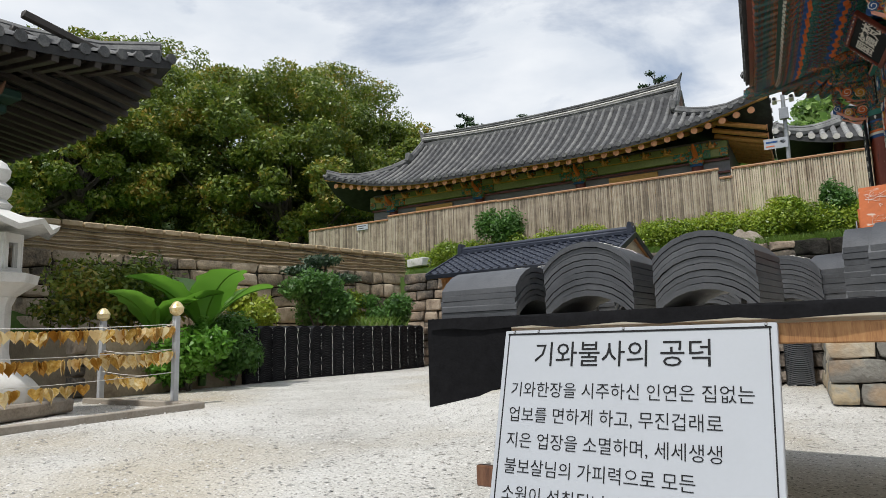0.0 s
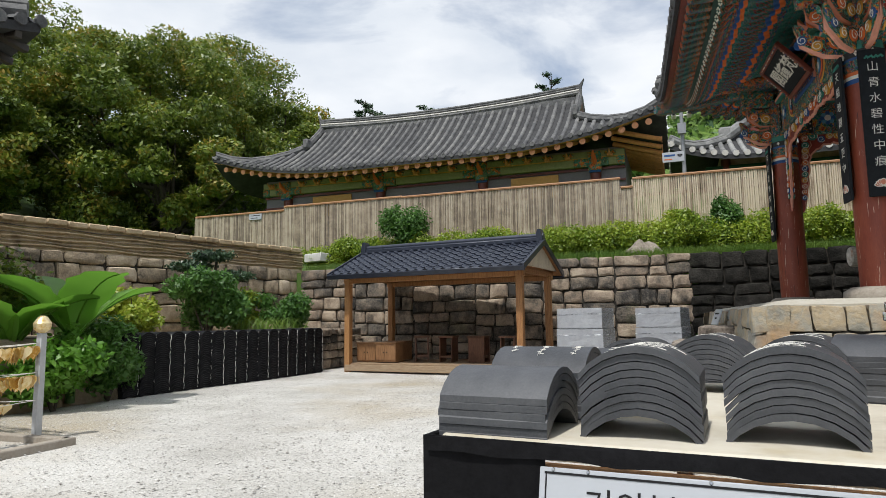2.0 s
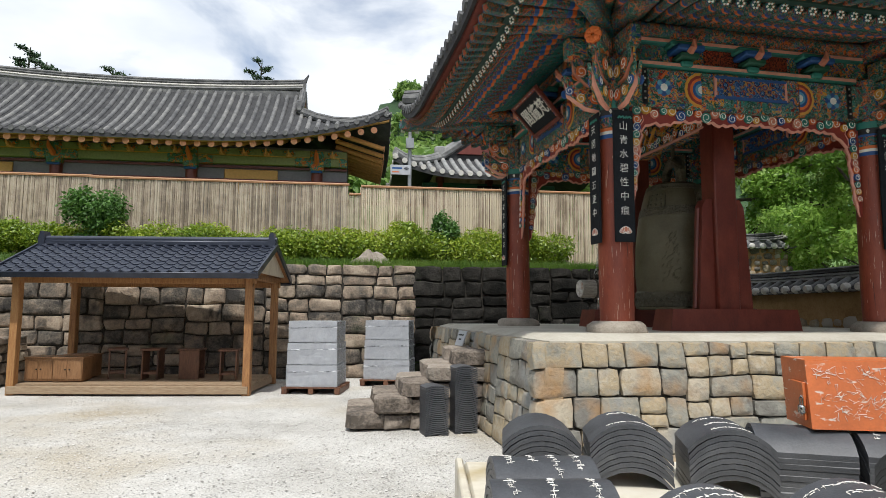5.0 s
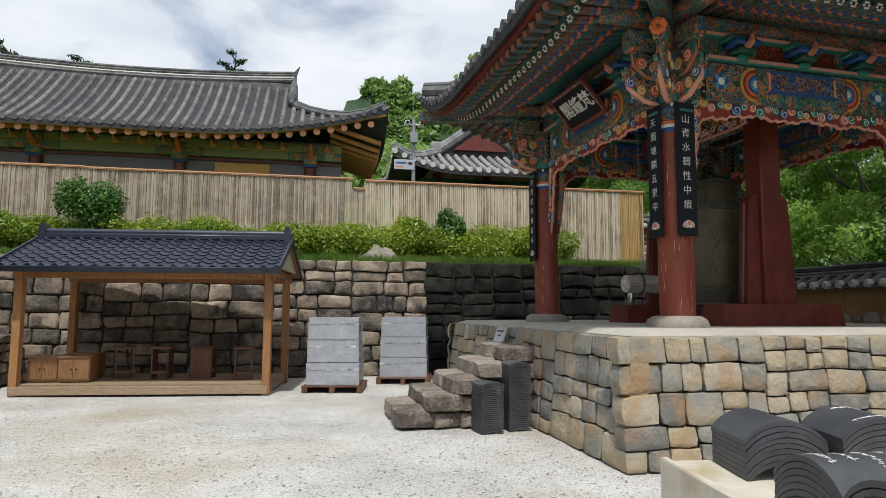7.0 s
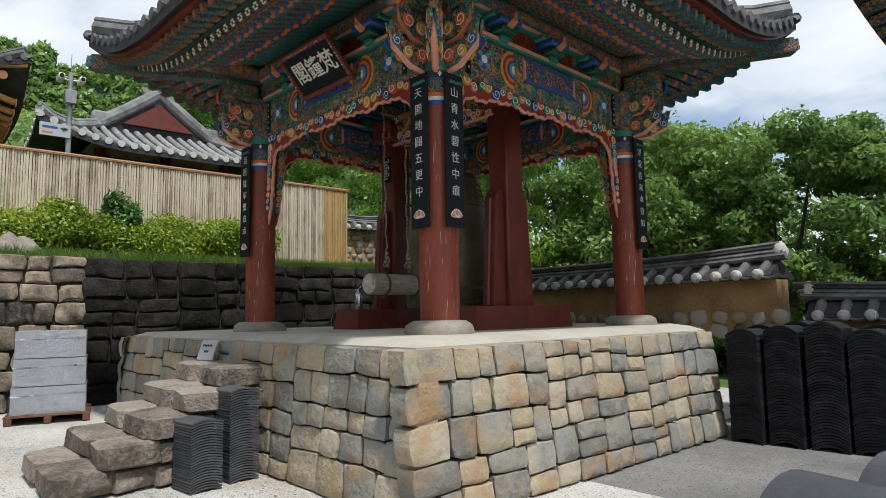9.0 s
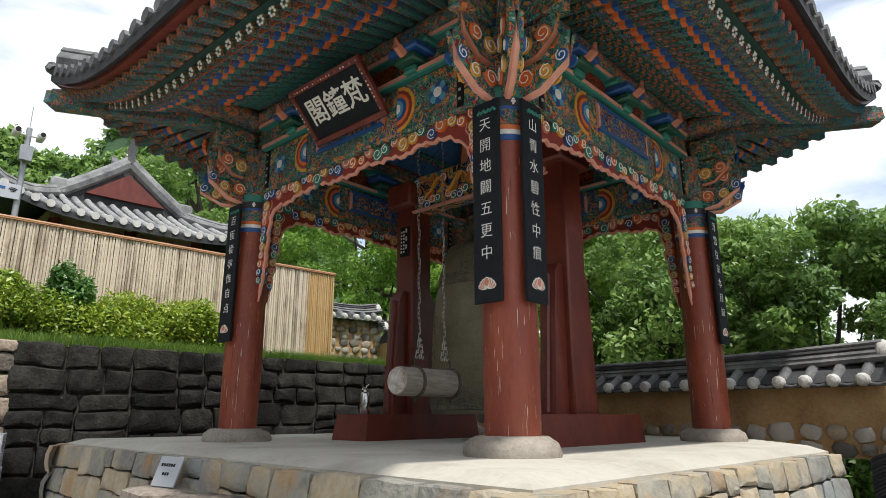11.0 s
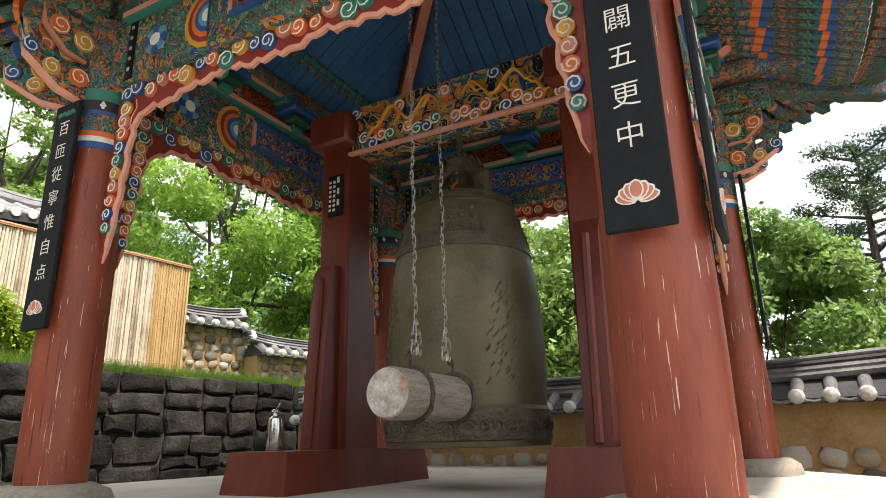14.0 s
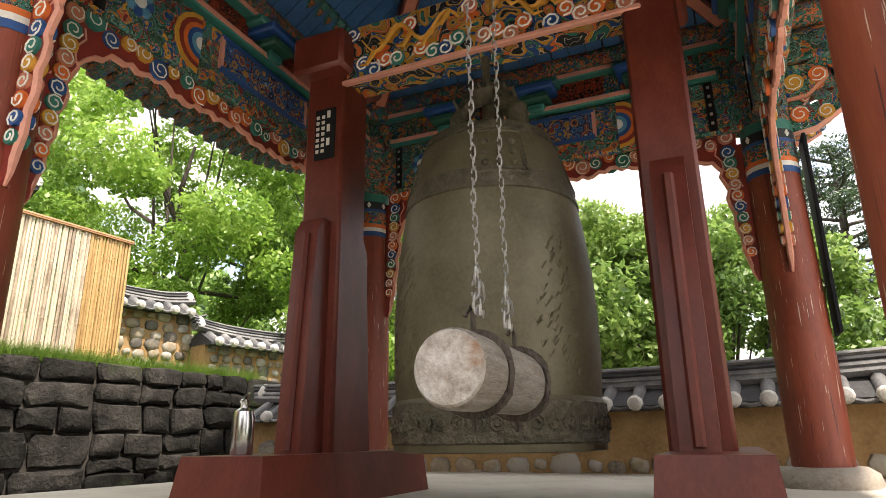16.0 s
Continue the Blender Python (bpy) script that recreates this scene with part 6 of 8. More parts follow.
for i in range(40):
    x = -8.5 + 17.0 * i / 39
    z = hallH(x, -3.2) - 0.36
    ob = part("rafter", rmm, None, hall, "", Matrix.Translation((x, -1.85, z)))
for j in range(14):
    y = -2.6 + 5.2 * j / 13
    z = hallH(8.85, y) - 0.38
    part("rafter", rmm, None, hall, "", Matrix.Translation((7.4, y, z)) @ Matrix.Rotation(radians(90), 4, "Z"))
bo = Shape()
p = [(-9.0 + 18 * i / 40, hallH(-9.0 + 18 * i / 40, -3.42) - 0.15) for i in range(41)]
bo.add([(x, y, z + q) for x, z in p for y, q in ((-3.46, -0.02), (-3.46, 0.05), (-3.3, 0.05), (-3.3, -0.02))], [(4 * i + q, 4 * i + (q + 1) % 4, 4 * i + 4 + (q + 1) % 4, 4 * i + 4 + q) for i in range(40) for q in range(4)])
part("eave_board", bo, [M_ochre], hall, smooth=60)
for y0, y1, z0, z1 in ((-3.38, -2.6, -0.17, 0.02), (-2.6, -1.7, 0.02, 0.24)):
    so = Shape()
    so.add([(-8.75 + 17.5 * i / 40, y, hallH(-8.75 + 17.5 * i / 40, -3.42) + z) for y, z in ((y0, z0), (y1, z1)) for i in range(41)], [(i, i + 1, 42 + i, 41 + i) for i in range(40)])
    part("eave_soffit", so, [M_soffit], hall, "brown boarding above the rafters", smooth=60)
for sx in (-1, 1):
    s = Shape()
    s.prism([(-0.9, 8.95), (0.9, 8.95), (0, 9.75)], -0.05, 0.05, 0, Matrix.Translation((sx * 5.9, 0, 0)) @ Matrix.Rotation(math.pi / 2, 4, "Z"))
    part("gable_board", s, [M_maroon], hall, "red gable boarding")

# ---- small shrine to the right of the hall ----
shrine = thing("small_shrine", pose(3.7, 22.6, 0, 0, 0, 0), "small shrine hall with grey tiled gable roof", "temple building")
tiled_roof(shrine, 2.9, 3.35, 0.7, 8.08, 5.92, 0.5, 0.3, 0.085, True, 0.36, M_lime, side=1.25, m=Matrix.Rotation(math.pi / 2, 4, "Z"), tile_mat=M_palegrey)
s = Shape()
s.box((-1.8, -1.4, 3.0), (1.8, 1.6, 6.4), 0)
part("wall", s, [M_paleclay], shrine, "ochre plastered wall")
s = Shape()
s.prism([(-1.0, 7.12), (1.0, 7.12), (0, 7.86)], -0.06, 0.04, 0, Matrix.Translation((0, -0.74, 0)))
part("gable_board", s, [M_maroon], shrine, "red triangular gable boarding")
s = Shape()
s.box((-2.3, -1.62, 5.72), (2.3, -1.42, 5.9), 0, None, 0.02)
s.box((-2.3, -1.66, 5.45), (2.3, -1.42, 5.68), 1, None, 0.02)
part("tie_beam", s, [M_p["green"], M_hallpaint], shrine)
for x in (-1.7, 0.0, 1.7):
    s = Shape()
    s.tube([(x, -1.5, 3.4), (x, -1.5, 6.1)], 0.15, 10)
    part("column", s, [M_maroon], shrine)
s = Shape()
s.box((-0.45, -1.78, 5.45), (0.5, -1.7, 5.8), 0, None, 0.01)
sb = part("sign_board", s, [M_plaque], shrine, "black sign board with pale characters")
s = Shape()
for i in range(3):
    for k in range(3):
        s.box((-0.34 + i * 0.28, -1.795, 5.53 + k * 0.075), (-0.16 + i * 0.28, -1.78, 5.555 + k * 0.075), 0)
    s.box((-0.26 + i * 0.28, -1.795, 5.51), (-0.235 + i * 0.28, -1.78, 5.74), 0)
part("sign_writing", s, [M_white], sb)
rr2 = Shape()
rr2.tube([(0, -0.8, 0), (0, 0.3, 0.35)], 0.06, 7)
rr2m = rr2.mesh("rafter", [M_basestone])
for i in range(15):
    part("rafter", rr2m, None, shrine, "", Matrix.Translation((-2.4 + 4.8 * i / 14, -1.85, 5.86 + 0.25 * abs(i / 7 - 1) ** 3)))

# ---- gate hall at the west, only its eave corner and a post in view ----
gate = thing("gate_hall", pose(-12.6, -1.4, 0), "dark old temple building with bracketed tiled eave", "temple building")
tiled_roof(gate, 4.3, 7.2, 0.4, 9.0, 4.85, 0.75, 0.3, 0.085, True, 0.36, M_oldtile)
s = Shape()
s.box((-2.2, -5.2, 0), (2.0, 5.0, 4.9), 0)
part("wall", s, [M_p["darkwood"]], gate, "dark timber wall")
for y in (-5.0, -1.7, 1.7, 5.05):
    s = Shape()
    s.tube([(2.1, y, 0), (2.1, y, 4.2)], 0.2, 12, 0)
    for k in range(4):
        s.box((2.0, y - 0.12 - 0.1 * k, 4.0 + 0.2 * k), (2.4 + 0.22 * k, y + 0.12 + 0.1 * k, 4.16 + 0.2 * k), 1, None, 0.03)
        s.tube([(2.4 + 0.2 * k, y, 4.0 + 0.2 * k), (2.6 + 0.22 * k, y, 3.98 + 0.2 * k), (2.75 + 0.22 * k, y, 4.1 + 0.2 * k)], [0.07, 0.05, 0.015], 6, 2)
    part("column", s, [M_maroon, M_p["deepgreen"], M_brownwood], gate, "dark red column with stacked brackets")
gr = Shape()
gr.box((0, -0.055, -0.055), (2.3, 0.055, 0.055), 0, None, 0.01)
grm = gr.mesh("rafter", [M_p["darkwood"]])
for i in range(44):
    y = -6.9 + 13.8 * i / 43
    z = roof_height(4.2, y, 4.3, 7.2, 0.4, 9.0, 4.85, 0.75) - 0.22
    part("rafter", grm, None, gate, "", Matrix.Translation((2.0, y, z + 0.3)) @ Matrix.Rotation(0.13, 4, "Y"))
for i in range(26):
    x = -4.0 + 8.0 * i / 25
    z = roof_height(x, 7.1, 4.3, 7.2, 0.4, 9.0, 4.85, 0.75) - 0.22
    part("rafter", grm, None, gate, "", Matrix.Translation((x, 4.95, z + 0.3)) @ Matrix.Rotation(math.pi / 2, 4, "Z") @ Matrix.Rotation(0.13, 4, "Y"))
gp = thing("writing_plaque", pose(-10.28, 3.65, 3.9, 0, 0, 60), "dark plaque with gold characters on a gate column", "plaque")
s = Shape()
s.box((-0.15, -0.03, -1.6), (0.15, 0.0, 0), 0, None, 0.006)
part("plaque_board", s, [M_plaque], gp)
for i, c in enumerate("摩訶"):
    write("character", c, 0.27, M_p["yellow"], gp, Matrix.Translation((0, -0.036, -0.75 - i * 0.29)))

# ---- neighbouring hall whose painted eave tip shows beyond the pavilion ----
nbh = thing("south_hall", pose(10.5, -0.7, 0), "neighbouring hall with green painted eave and tiled roof", "temple building")
tiled_roof(nbh, 4.2, 5.4, 0.4, 8.3, 4.95, 0.45, 0.27, 0.08, True, 0.5, M_p["green"])
s = Shape()
s.box((-2.2, -3.4, 0), (2.2, 3.4, 5.0), 0)
part("wall", s, [M_maroon], nbh)
for i in range(36):
    y = -5.2 + 10.4 * i / 35
    part("rafter", flymesh, None, nbh, "", aim((-2.3, y * 0.9, 5.25), (-4.15, y, roof_height(-4.15, y, 4.2, 5.4, 0.4, 8.3, 4.95, 0.45) - 0.2)))
for i in range(28):
    x = -4.0 + 8.0 * i / 27
    part("rafter", flymesh, None, nbh, "", aim((x * 0.85, 3.5, 5.25), (x, 5.35, roof_height(x, 5.35, 4.2, 5.4, 0.4, 8.3, 4.95, 0.45) - 0.2)))

# ---- small far roof among the trees ----
fr_ = thing("far_house", pose(-24.5, 28.5, 4.2, 0, 0, 20), "small pale-roofed house among the trees", "house")
s = Shape()
s.box((-2, -1.5, 0), (2, 1.5, 3.8), 0)
part("wall", s, [M_hallwall], fr_)
s = Shape()
s.prism([(-2.0, 3.7), (2.0, 3.7), (0, 4.9)], -2.6, 2.6, 0, Matrix.Rotation(math.pi / 2, 4, "Z"))
part("roof", s, [M_lime], fr_, "pale tiled roof")

# ---- bamboo fence ----
FY = 17.4
rnd = random.Random(11)
canes_m = []
for k in range(5):
    pole, z, prof = Shape(), 0.0, []
    while z < 0.999:
        z1 = min(1.0, z + rnd.uniform(0.13, 0.22))
        prof += [(0.5, z + 0.001), (0.455, z + 0.012), (0.46, z1 - 0.004)]
        z = z1
    pole.lathe(prof, 6)
    canes_m.append((pole.mesh("bamboo_cane", M_bamboo, 50), pole.mesh("bamboo_cane", M_freshbamboo, 50)))
fence = thing("fence", pose(0, FY, 0), "weathered bamboo cane fence with orange cap rail along the terrace", "fence")
rnd = random.Random(12)


def canes(x0, x1, top, bot, single):
    joined = Shape()
    x = x0
    while x < x1:
        w = rnd.uniform(0.045, 0.062)
        z1 = top - rnd.uniform(0.0, 0.02)
        z0 = bot(x)
        if single:
            fresh = x > 6.75
            part("bamboo_cane", rnd.choice(canes_m)[1 if fresh else 0], None, fence, "", Matrix.Translation((x, rnd.uniform(-0.012, 0.012), z0)) @ Matrix.Rotation(rnd.uniform(0, 6), 4, "Z") @ Matrix.Diagonal((w, w, z1 - z0, 1)))
        else:
            y = rnd.uniform(-0.012, 0.012)
            joined.tube([(x, y, z0), (x, y, z1)], w / 2, 6)
        x += w * 0.98
    if not single:
        tagged(part("cane_panel", joined, [material("dry_bamboo_far", [(0.2, 0.16, 0.12), (0.38, 0.31, 0.23), (0.5, 0.43, 0.33)], 4.0, 0.6, 0.2, 60.0, spread=0.5, island=True)], fence, kind="stuff"))
    s = Shape()
    s.tube([(x0, -0.02, top + 0.01), (x1, -0.02, top + 0.01)], 0.035, 8, 0)
    s.box((x0, -0.05, top - 0.02), (x1, 0.05, top + 0.015), 0)
    part("cap_rail", s, [M_cap], fence, "split bamboo cap rail")
    s = Shape()
    s.box((x0, 0.05, top - 0.5), (x1, 0.1, top - 0.42), 0)
    s.box((x0, 0.05, bot(x0) + 0.4), (x1, 0.1, bot(x0) + 0.48), 0)
    part("back_rail", s, [M_brownwood], fence)


canes(-11.9, -7.6, 5.02, lambda x: 2.85, False)
canes(-15.6, -11.9, 4.9, lambda x: 2.9 + 0.12 * (-11.9 - x), False)
canes(-7.6, -0.98, 5.0, lambda x: 2.8, False)
canes(-0.98, -0.66, 4.74, lambda x: 2.78, False)
canes(-0.66, 7.48, 4.97, lambda x: 2.75, True)
# sign on the fence, camera pole with a notice
s = Shape()
s.box((0, -0.02, 0), (0.5, 0, 0.2), 0, None, 0.004)
for i, (z, w) in enumerate(((0.14, 0.36), (0.06, 0.28))):
    s.box((0.06, -0.024, z - 0.012), (0.06 + w, -0.02, z + 0.012), 1)
tagged(part("fence_sign", s, [M_board, M_ink], None, "", pose(-13.28, FY - 0.04, 4.66)), "small white notice fixed to the bamboo fence", "sign")
pl = thing("camera_pole", pose(0.7, FY + 0.35, 2.7), "grey steel pole with security cameras and white notice", "pole")
s = Shape()
s.tube([(0, 0, 0), (0, 0, 4.15)], [0.06, 0.05], 12)
part("pole", s, [M_steelpole], pl)
for sx in (-1, 1):
    s = Shape()
    s.tube([(0, 0, 4.0), (sx * 0.18, 0, 4.02)], 0.02, 6)
    s.box((sx * 0.2 - 0.06, -0.2, 3.95), (sx * 0.2 + 0.06, 0.12, 4.08), 0, None, 0.02)
    s.lathe([(0.045, 0), (0.045, 0.02)], 10, 1, Matrix.Translation((sx * 0.2, -0.2, 4.015)) @ Matrix.Rotation(1.57, 4, "X"))
    part("security_camera", s, [M_white, M_ink], pl, "white box camera")
s = Shape()
s.box((-0.12, -0.18, 3.45), (0.1, -0.06, 3.75), 0, None, 0.01)
part("control_box", s, [M_steelpole], pl)
s = Shape()
s.tube([(0, 0, 4.15), (0, 0, 4.6)], 0.008, 5)
part("antenna", s, [M_steelpole], pl)
s = Shape()
s.box((-0.55, -0.09, 2.7), (0.02, -0.07, 2.98), 0, None, 0.004)
s.box((-0.5, -0.094, 2.86), (-0.22, -0.09, 2.91), 2)
s.box((-0.5, -0.094, 2.76), (-0.3, -0.09, 2.79), 3)
for q in range(3):
    s.tube([(-0.1 + (0.035 + 0.03 * q) * math.cos(t * 0.26 + 0.8), -0.095, 2.81 + (0.035 + 0.03 * q) * math.sin(t * 0.26 + 0.8)) for t in range(7)], 0.008, 5, 1)
part("notice", s, [M_board, M_ink, M_p["blue"], M_p["orange"]], pl, "white notice with wireless symbol")

# ---- hedges and shrubs on the terrace ----
rnd = random.Random(31)
for i in range(12):
    x = -10.2 + i * 1.3
    n = 7
    cs = [(rnd.uniform(-0.7, 0.7), rnd.uniform(-0.3, 0.35), rnd.uniform(0.3, 0.75)) for _ in range(n)]
    h = thing("hedge_clump", pose(x, 16.75, 2.66), "clipped yellow-green azalea hedge on the terrace", "hedge", "hedge along the fence")
    st = Shape()
    for c in cs:
        st.tube([(c[0] * 0.6, c[1] * 0.6, 0), (c[0], c[1], c[2])], [0.02, 0.008], 5)
    part("stems", st, [M_bark], h)
    part("foliage", leaf_mesh("foliage", cs, [(0.52, 0.4, 0.4)] * n, 10000, 0.04, M_leaf["hedge"], 200 + i, shell=0.55), None, h)
shrub("round_bush", (-7.15, 16.6, 2.68), 0.72, 1.9, 6500, 0.055, M_leaf["shrub"], 3, "rounded dark green bush on the terrace", "bush")
shrub("round_bush", (1.6, 16.9, 2.68), 0.5, 1.75, 5200, 0.055, M_leaf["shrub"], 4, "small tree-shaped green bush on the terrace", "bush")
shrub("round_bush", (0.5, 17.0, 2.68), 0.55, 1.35, 4200, 0.05, M_leaf["hedge"], 5, "light green bush on the terrace", "bush")
shrub("round_bush", (4.0, 16.9, 2.68), 0.7, 1.1, 5000, 0.05, M_leaf["hedge"], 16, "light green bush on the terrace", "bush")
rg = np.random.RandomState(9)
N = 60000
gx_, gy_ = rg.uniform(-9.8, 8.8, N), rg.uniform(15.35, 17.3, N)
gh = rg.uniform(0.08, 0.26, N)
gv = np.empty((N, 3, 3))
la, lw = rg.uniform(0, 6.28, N), 0.009
gv[:, 0] = np.c_[gx_ - lw, gy_, np.full(N, 2.6)]
gv[:, 1] = np.c_[gx_ + lw, gy_ + lw, np.full(N, 2.6)]
gv[:, 2] = np.c_[gx_ + np.cos(la) * gh * 0.5, gy_ + np.sin(la) * gh * 0.5, 2.62 + gh]
gs = Shape()
gs.v, gs.f = [tuple(p) for p in gv.reshape(-1, 3)], [(3 * i, 3 * i + 1, 3 * i + 2) for i in range(N)]
gs.m = [0] * N
tagged(part("terrace_grass", gs.mesh("terrace_grass", M_leaf["grass"], 0, False), None), "rough green grass along the terrace edge", "grass", kind="stuff")
rk = Shape()
rk.lathe([(0.05, -0.1), (0.5, -0.05), (0.46, 0.14), (0.3, 0.27), (0.16, 0.36), (0.02, 0.4)], 13)
rk.v = [(x * (1 + 0.45 * noise.noise((x * 4, y * 4, z * 5))), y * 0.5 * (1 + 0.4 * noise.noise((x * 4 + 5, y * 4, z * 5))), z * (1 + 0.7 * noise.noise((x * 5, y * 5, 2.0)))) for x, y, z in rk.v]
rkm = rk.mesh("garden_rock", M_basestone, 20)
tagged(part("garden_rock", rkm, None, None, "", pose(-0.4, 15.75, 2.62)), "rough pale garden rock on the terrace edge", "rock", "garden rocks")
tagged(part("garden_rock", rkm, None, None, "", pose(-3.2, 16.0, 2.85, 0, 0, 160)), "dark jagged garden rock among the hedge", "rock", "garden rocks")

# ---- wooden shelter ----
SH = pose(-4.72, 13.5, 0, 0, 0, -6.2)
shelter = thing("wooden_shelter", SH, "open pine shelter with navy metal tile roof", "shelter")
for x in (-2.13, 2.13):
    for y in (-0.98, 0.98):
        s = Shape()
        s.box((x - 0.07, y - 0.07, 0), (x + 0.07, y + 0.07, 2.16), 0, None, 0.008)
        part("post", s, [M_pine], shelter)
    s = Shape()
    s.box((x - 0.05, -1.25, 2.14), (x + 0.05, 1.25, 2.26), 0, None, 0.008)
    part("cross_beam", s, [M_pine], shelter)
    s = Shape()
    s.prism([(-1.12, 2.27), (1.12, 2.27), (0, 2.77)], -0.025, 0.025, 0, Matrix.Translation((x * 1.07, 0, 0)) @ Matrix.Rotation(math.pi / 2, 4, "Z"))
    part("gable_panel", s, [M_bamboo], shelter, "pale gable panel")
for y in (-0.98, 0.98):
    s = Shape()
    s.box((-2.24, y - 0.05, 2.05), (2.24, y + 0.05, 2.16), 0, None, 0.008)
    part("long_beam", s, [M_pine], shelter)
for i in range(9):
    s = Shape()
    s.box((-2.13, -0.98 + i * 0.218, 0.14), (2.13, -0.98 + (i + 1) * 0.218 - 0.012, 0.2), 0, None, 0.004)
    part("deck_board", s, [M_deck], shelter)
s = Shape()
s.box((-2.17, -1.08, 0.03), (2.17, -0.99, 0.17), 0, None, 0.006)
s.box((2.07, -0.98, 0.03), (2.15, 0.98, 0.14), 0, None, 0.006)
s.box((-2.15, -0.98, 0.03), (-2.07, 0.98, 0.14), 0, None, 0.006)
part("deck_edge", s, [M_deck], shelter)
RZ, EZ2, EY = 2.86, 2.22, 1.45
slope = math.atan2(RZ - EZ2, EY)
sl = math.hypot(RZ - EZ2, EY)
for sy in (-1, 1):
    Q = Matrix.Rotation(0 if sy < 0 else math.pi, 4, "Z") @ Matrix.Translation((0, -EY, EZ2)) @ Matrix.Rotation(slope, 4, "X")
    s = Shape()
    s.box((-2.38, 0, -0.05), (2.38, sl, -0.01), 0, Q)
    part("roof_boarding", s, [M_pine], shelter)
    t = Shape()
    nt = 22
    wt, lt = 4.76 / nt, sl / 8
    prof = [(-0.5, 0.006), (-0.3, 0.0), (-0.05, 0.002), (0.12, 0.018), (0.25, 0.042), (0.38, 0.03), (0.5, 0.006)]
    vs = [(x * wt, 0, z + 0.022) for x, z in prof] + [(x * wt, lt * 1.06, z + 0.002) for x, z in prof] + [(x * wt, 0.0, z - 0.002) for x, z in prof]
    n = len(prof)
    t.add(vs, [(i, i + 1, n + i + 1, n + i) for i in range(n - 1)] + [(i, 2 * n + i, 2 * n + i + 1, i + 1) for i in range(n - 1)])
    tm = t.mesh("metal_tile", M_navytile, 50)
    for r_ in range(8):
        for c_ in range(nt):
            part("metal_tile", tm, None, shelter, "", Q @ Matrix.Translation((-2.38 + (c_ + 0.5) * wt, r_ * lt, 0.0)))
    s = Shape()
    s.box((-2.4, -0.03, -0.09), (2.4, 0.02, 0.02), 0, Q, 0.006)
    part("eave_trim", s, [M_navytile], shelter)
    for x in (-2.38, 2.38):
        s = Shape()
        s.box((x - 0.02, 0, -0.07), (x + 0.02, sl, 0.05), 0, Q, 0.006)
        part("barge_board", s, [M_navytile], shelter)
s = Shape()
s.box((-2.38, -0.09, RZ - 0.02), (2.38, 0.09, RZ + 0.1), 0, None, 0.03)
s.tube([(-2.38, 0, RZ + 0.12), (2.38, 0, RZ + 0.12)], 0.065, 10)
part("ridge_cap", s, [M_navytile], shelter)
for sx in (-1, 1):
    s = Shape()
    s.prism([(-0.06, -0.1), (0.07, -0.1), (0.07, 0.16), (0.04, 0.25), (-0.02, 0.25), (-0.06, 0.1)], -0.11, 0.11, 0, Matrix.Translation((sx * 2.3, 0, RZ + 0.02)) @ Matrix.Diagonal((-sx, 1, 1, 1)))
    part("ridge_end", s, [M_navytile], shelter, "upturned ridge end cap")


def wooden_stool(m, label):
    t = thing("wooden_stool", m, label, "stool", "stools in the shelter")
    for x in (-0.16, 0.13):
        s = Shape()
        s.box((x, -0.2, 0), (x + 0.03, 0.2, 0.56), 0, None, 0.005)
        part("side_panel", s, [M_brownwood], t)
    s = Shape()
    s.box((-0.19, -0.22, 0.56), (0.19, 0.22, 0.6), 0, None, 0.008)
    part("seat", s, [M_brownwood], t)
    for y in (-0.17, 0.13):
        s = Shape()
        s.box((-0.13, y, 0.1), (0.13, y + 0.04, 0.15), 0, None, 0.005)
        part("stretcher", s, [M_brownwood], t)
    return t


wooden_stool(SH @ pose(-0.75, 0.1, 0.2, 0, 0, 25), "brown wooden stool standing open side out")
wooden_stool(SH @ pose(0.0, 0.0, 0.2, 0, 0, 5), "brown wooden stool seen end on")
wooden_stool(SH @ pose(1.55, -0.15, 0.2, 0, 0, 10), "brown wooden stool near the post")
wooden_stool(SH @ pose(0.75, 0.05, 0.2, 0, 0, 88), "brown wooden stool turned sideways")
for k, (x, y, a) in enumerate([(-1.85, -0.45, 4), (-1.3, -0.5, 6), (-1.5, 0.25, 0)]):
    t = thing("wooden_cabinet", SH @ pose(x, y, 0.2, 0, 0, a), "low honey-brown wooden cabinet on the shelter deck", "cabinet", "cabinets in the shelter")
    s = Shape()
    s.box((-0.26, -0.22, 0.02), (0.26, 0.22, 0.44), 0, None, 0.008)
    s.box((-0.28, -0.24, 0.44), (0.28, 0.24, 0.47), 0, None, 0.008)
    part("body", s, [M_boxwood], t)
    for q in (-0.13, 0.13):
        s = Shape()
        s.box((q - 0.115, -0.235, 0.06), (q + 0.115, -0.22, 0.4), 0, None, 0.006)
        dd = part("door", s, [M_boxwood], t)
        s = Shape()
        s.lathe([(0.012, 0), (0.014, 0.012), (0.005, 0.02)], 8, 0, Matrix.Translation((q * 0.3, -0.235, 0.24)) @ Matrix.Rotation(1.57, 4, "X"))
        part("knob", s, [M_ink], dd)

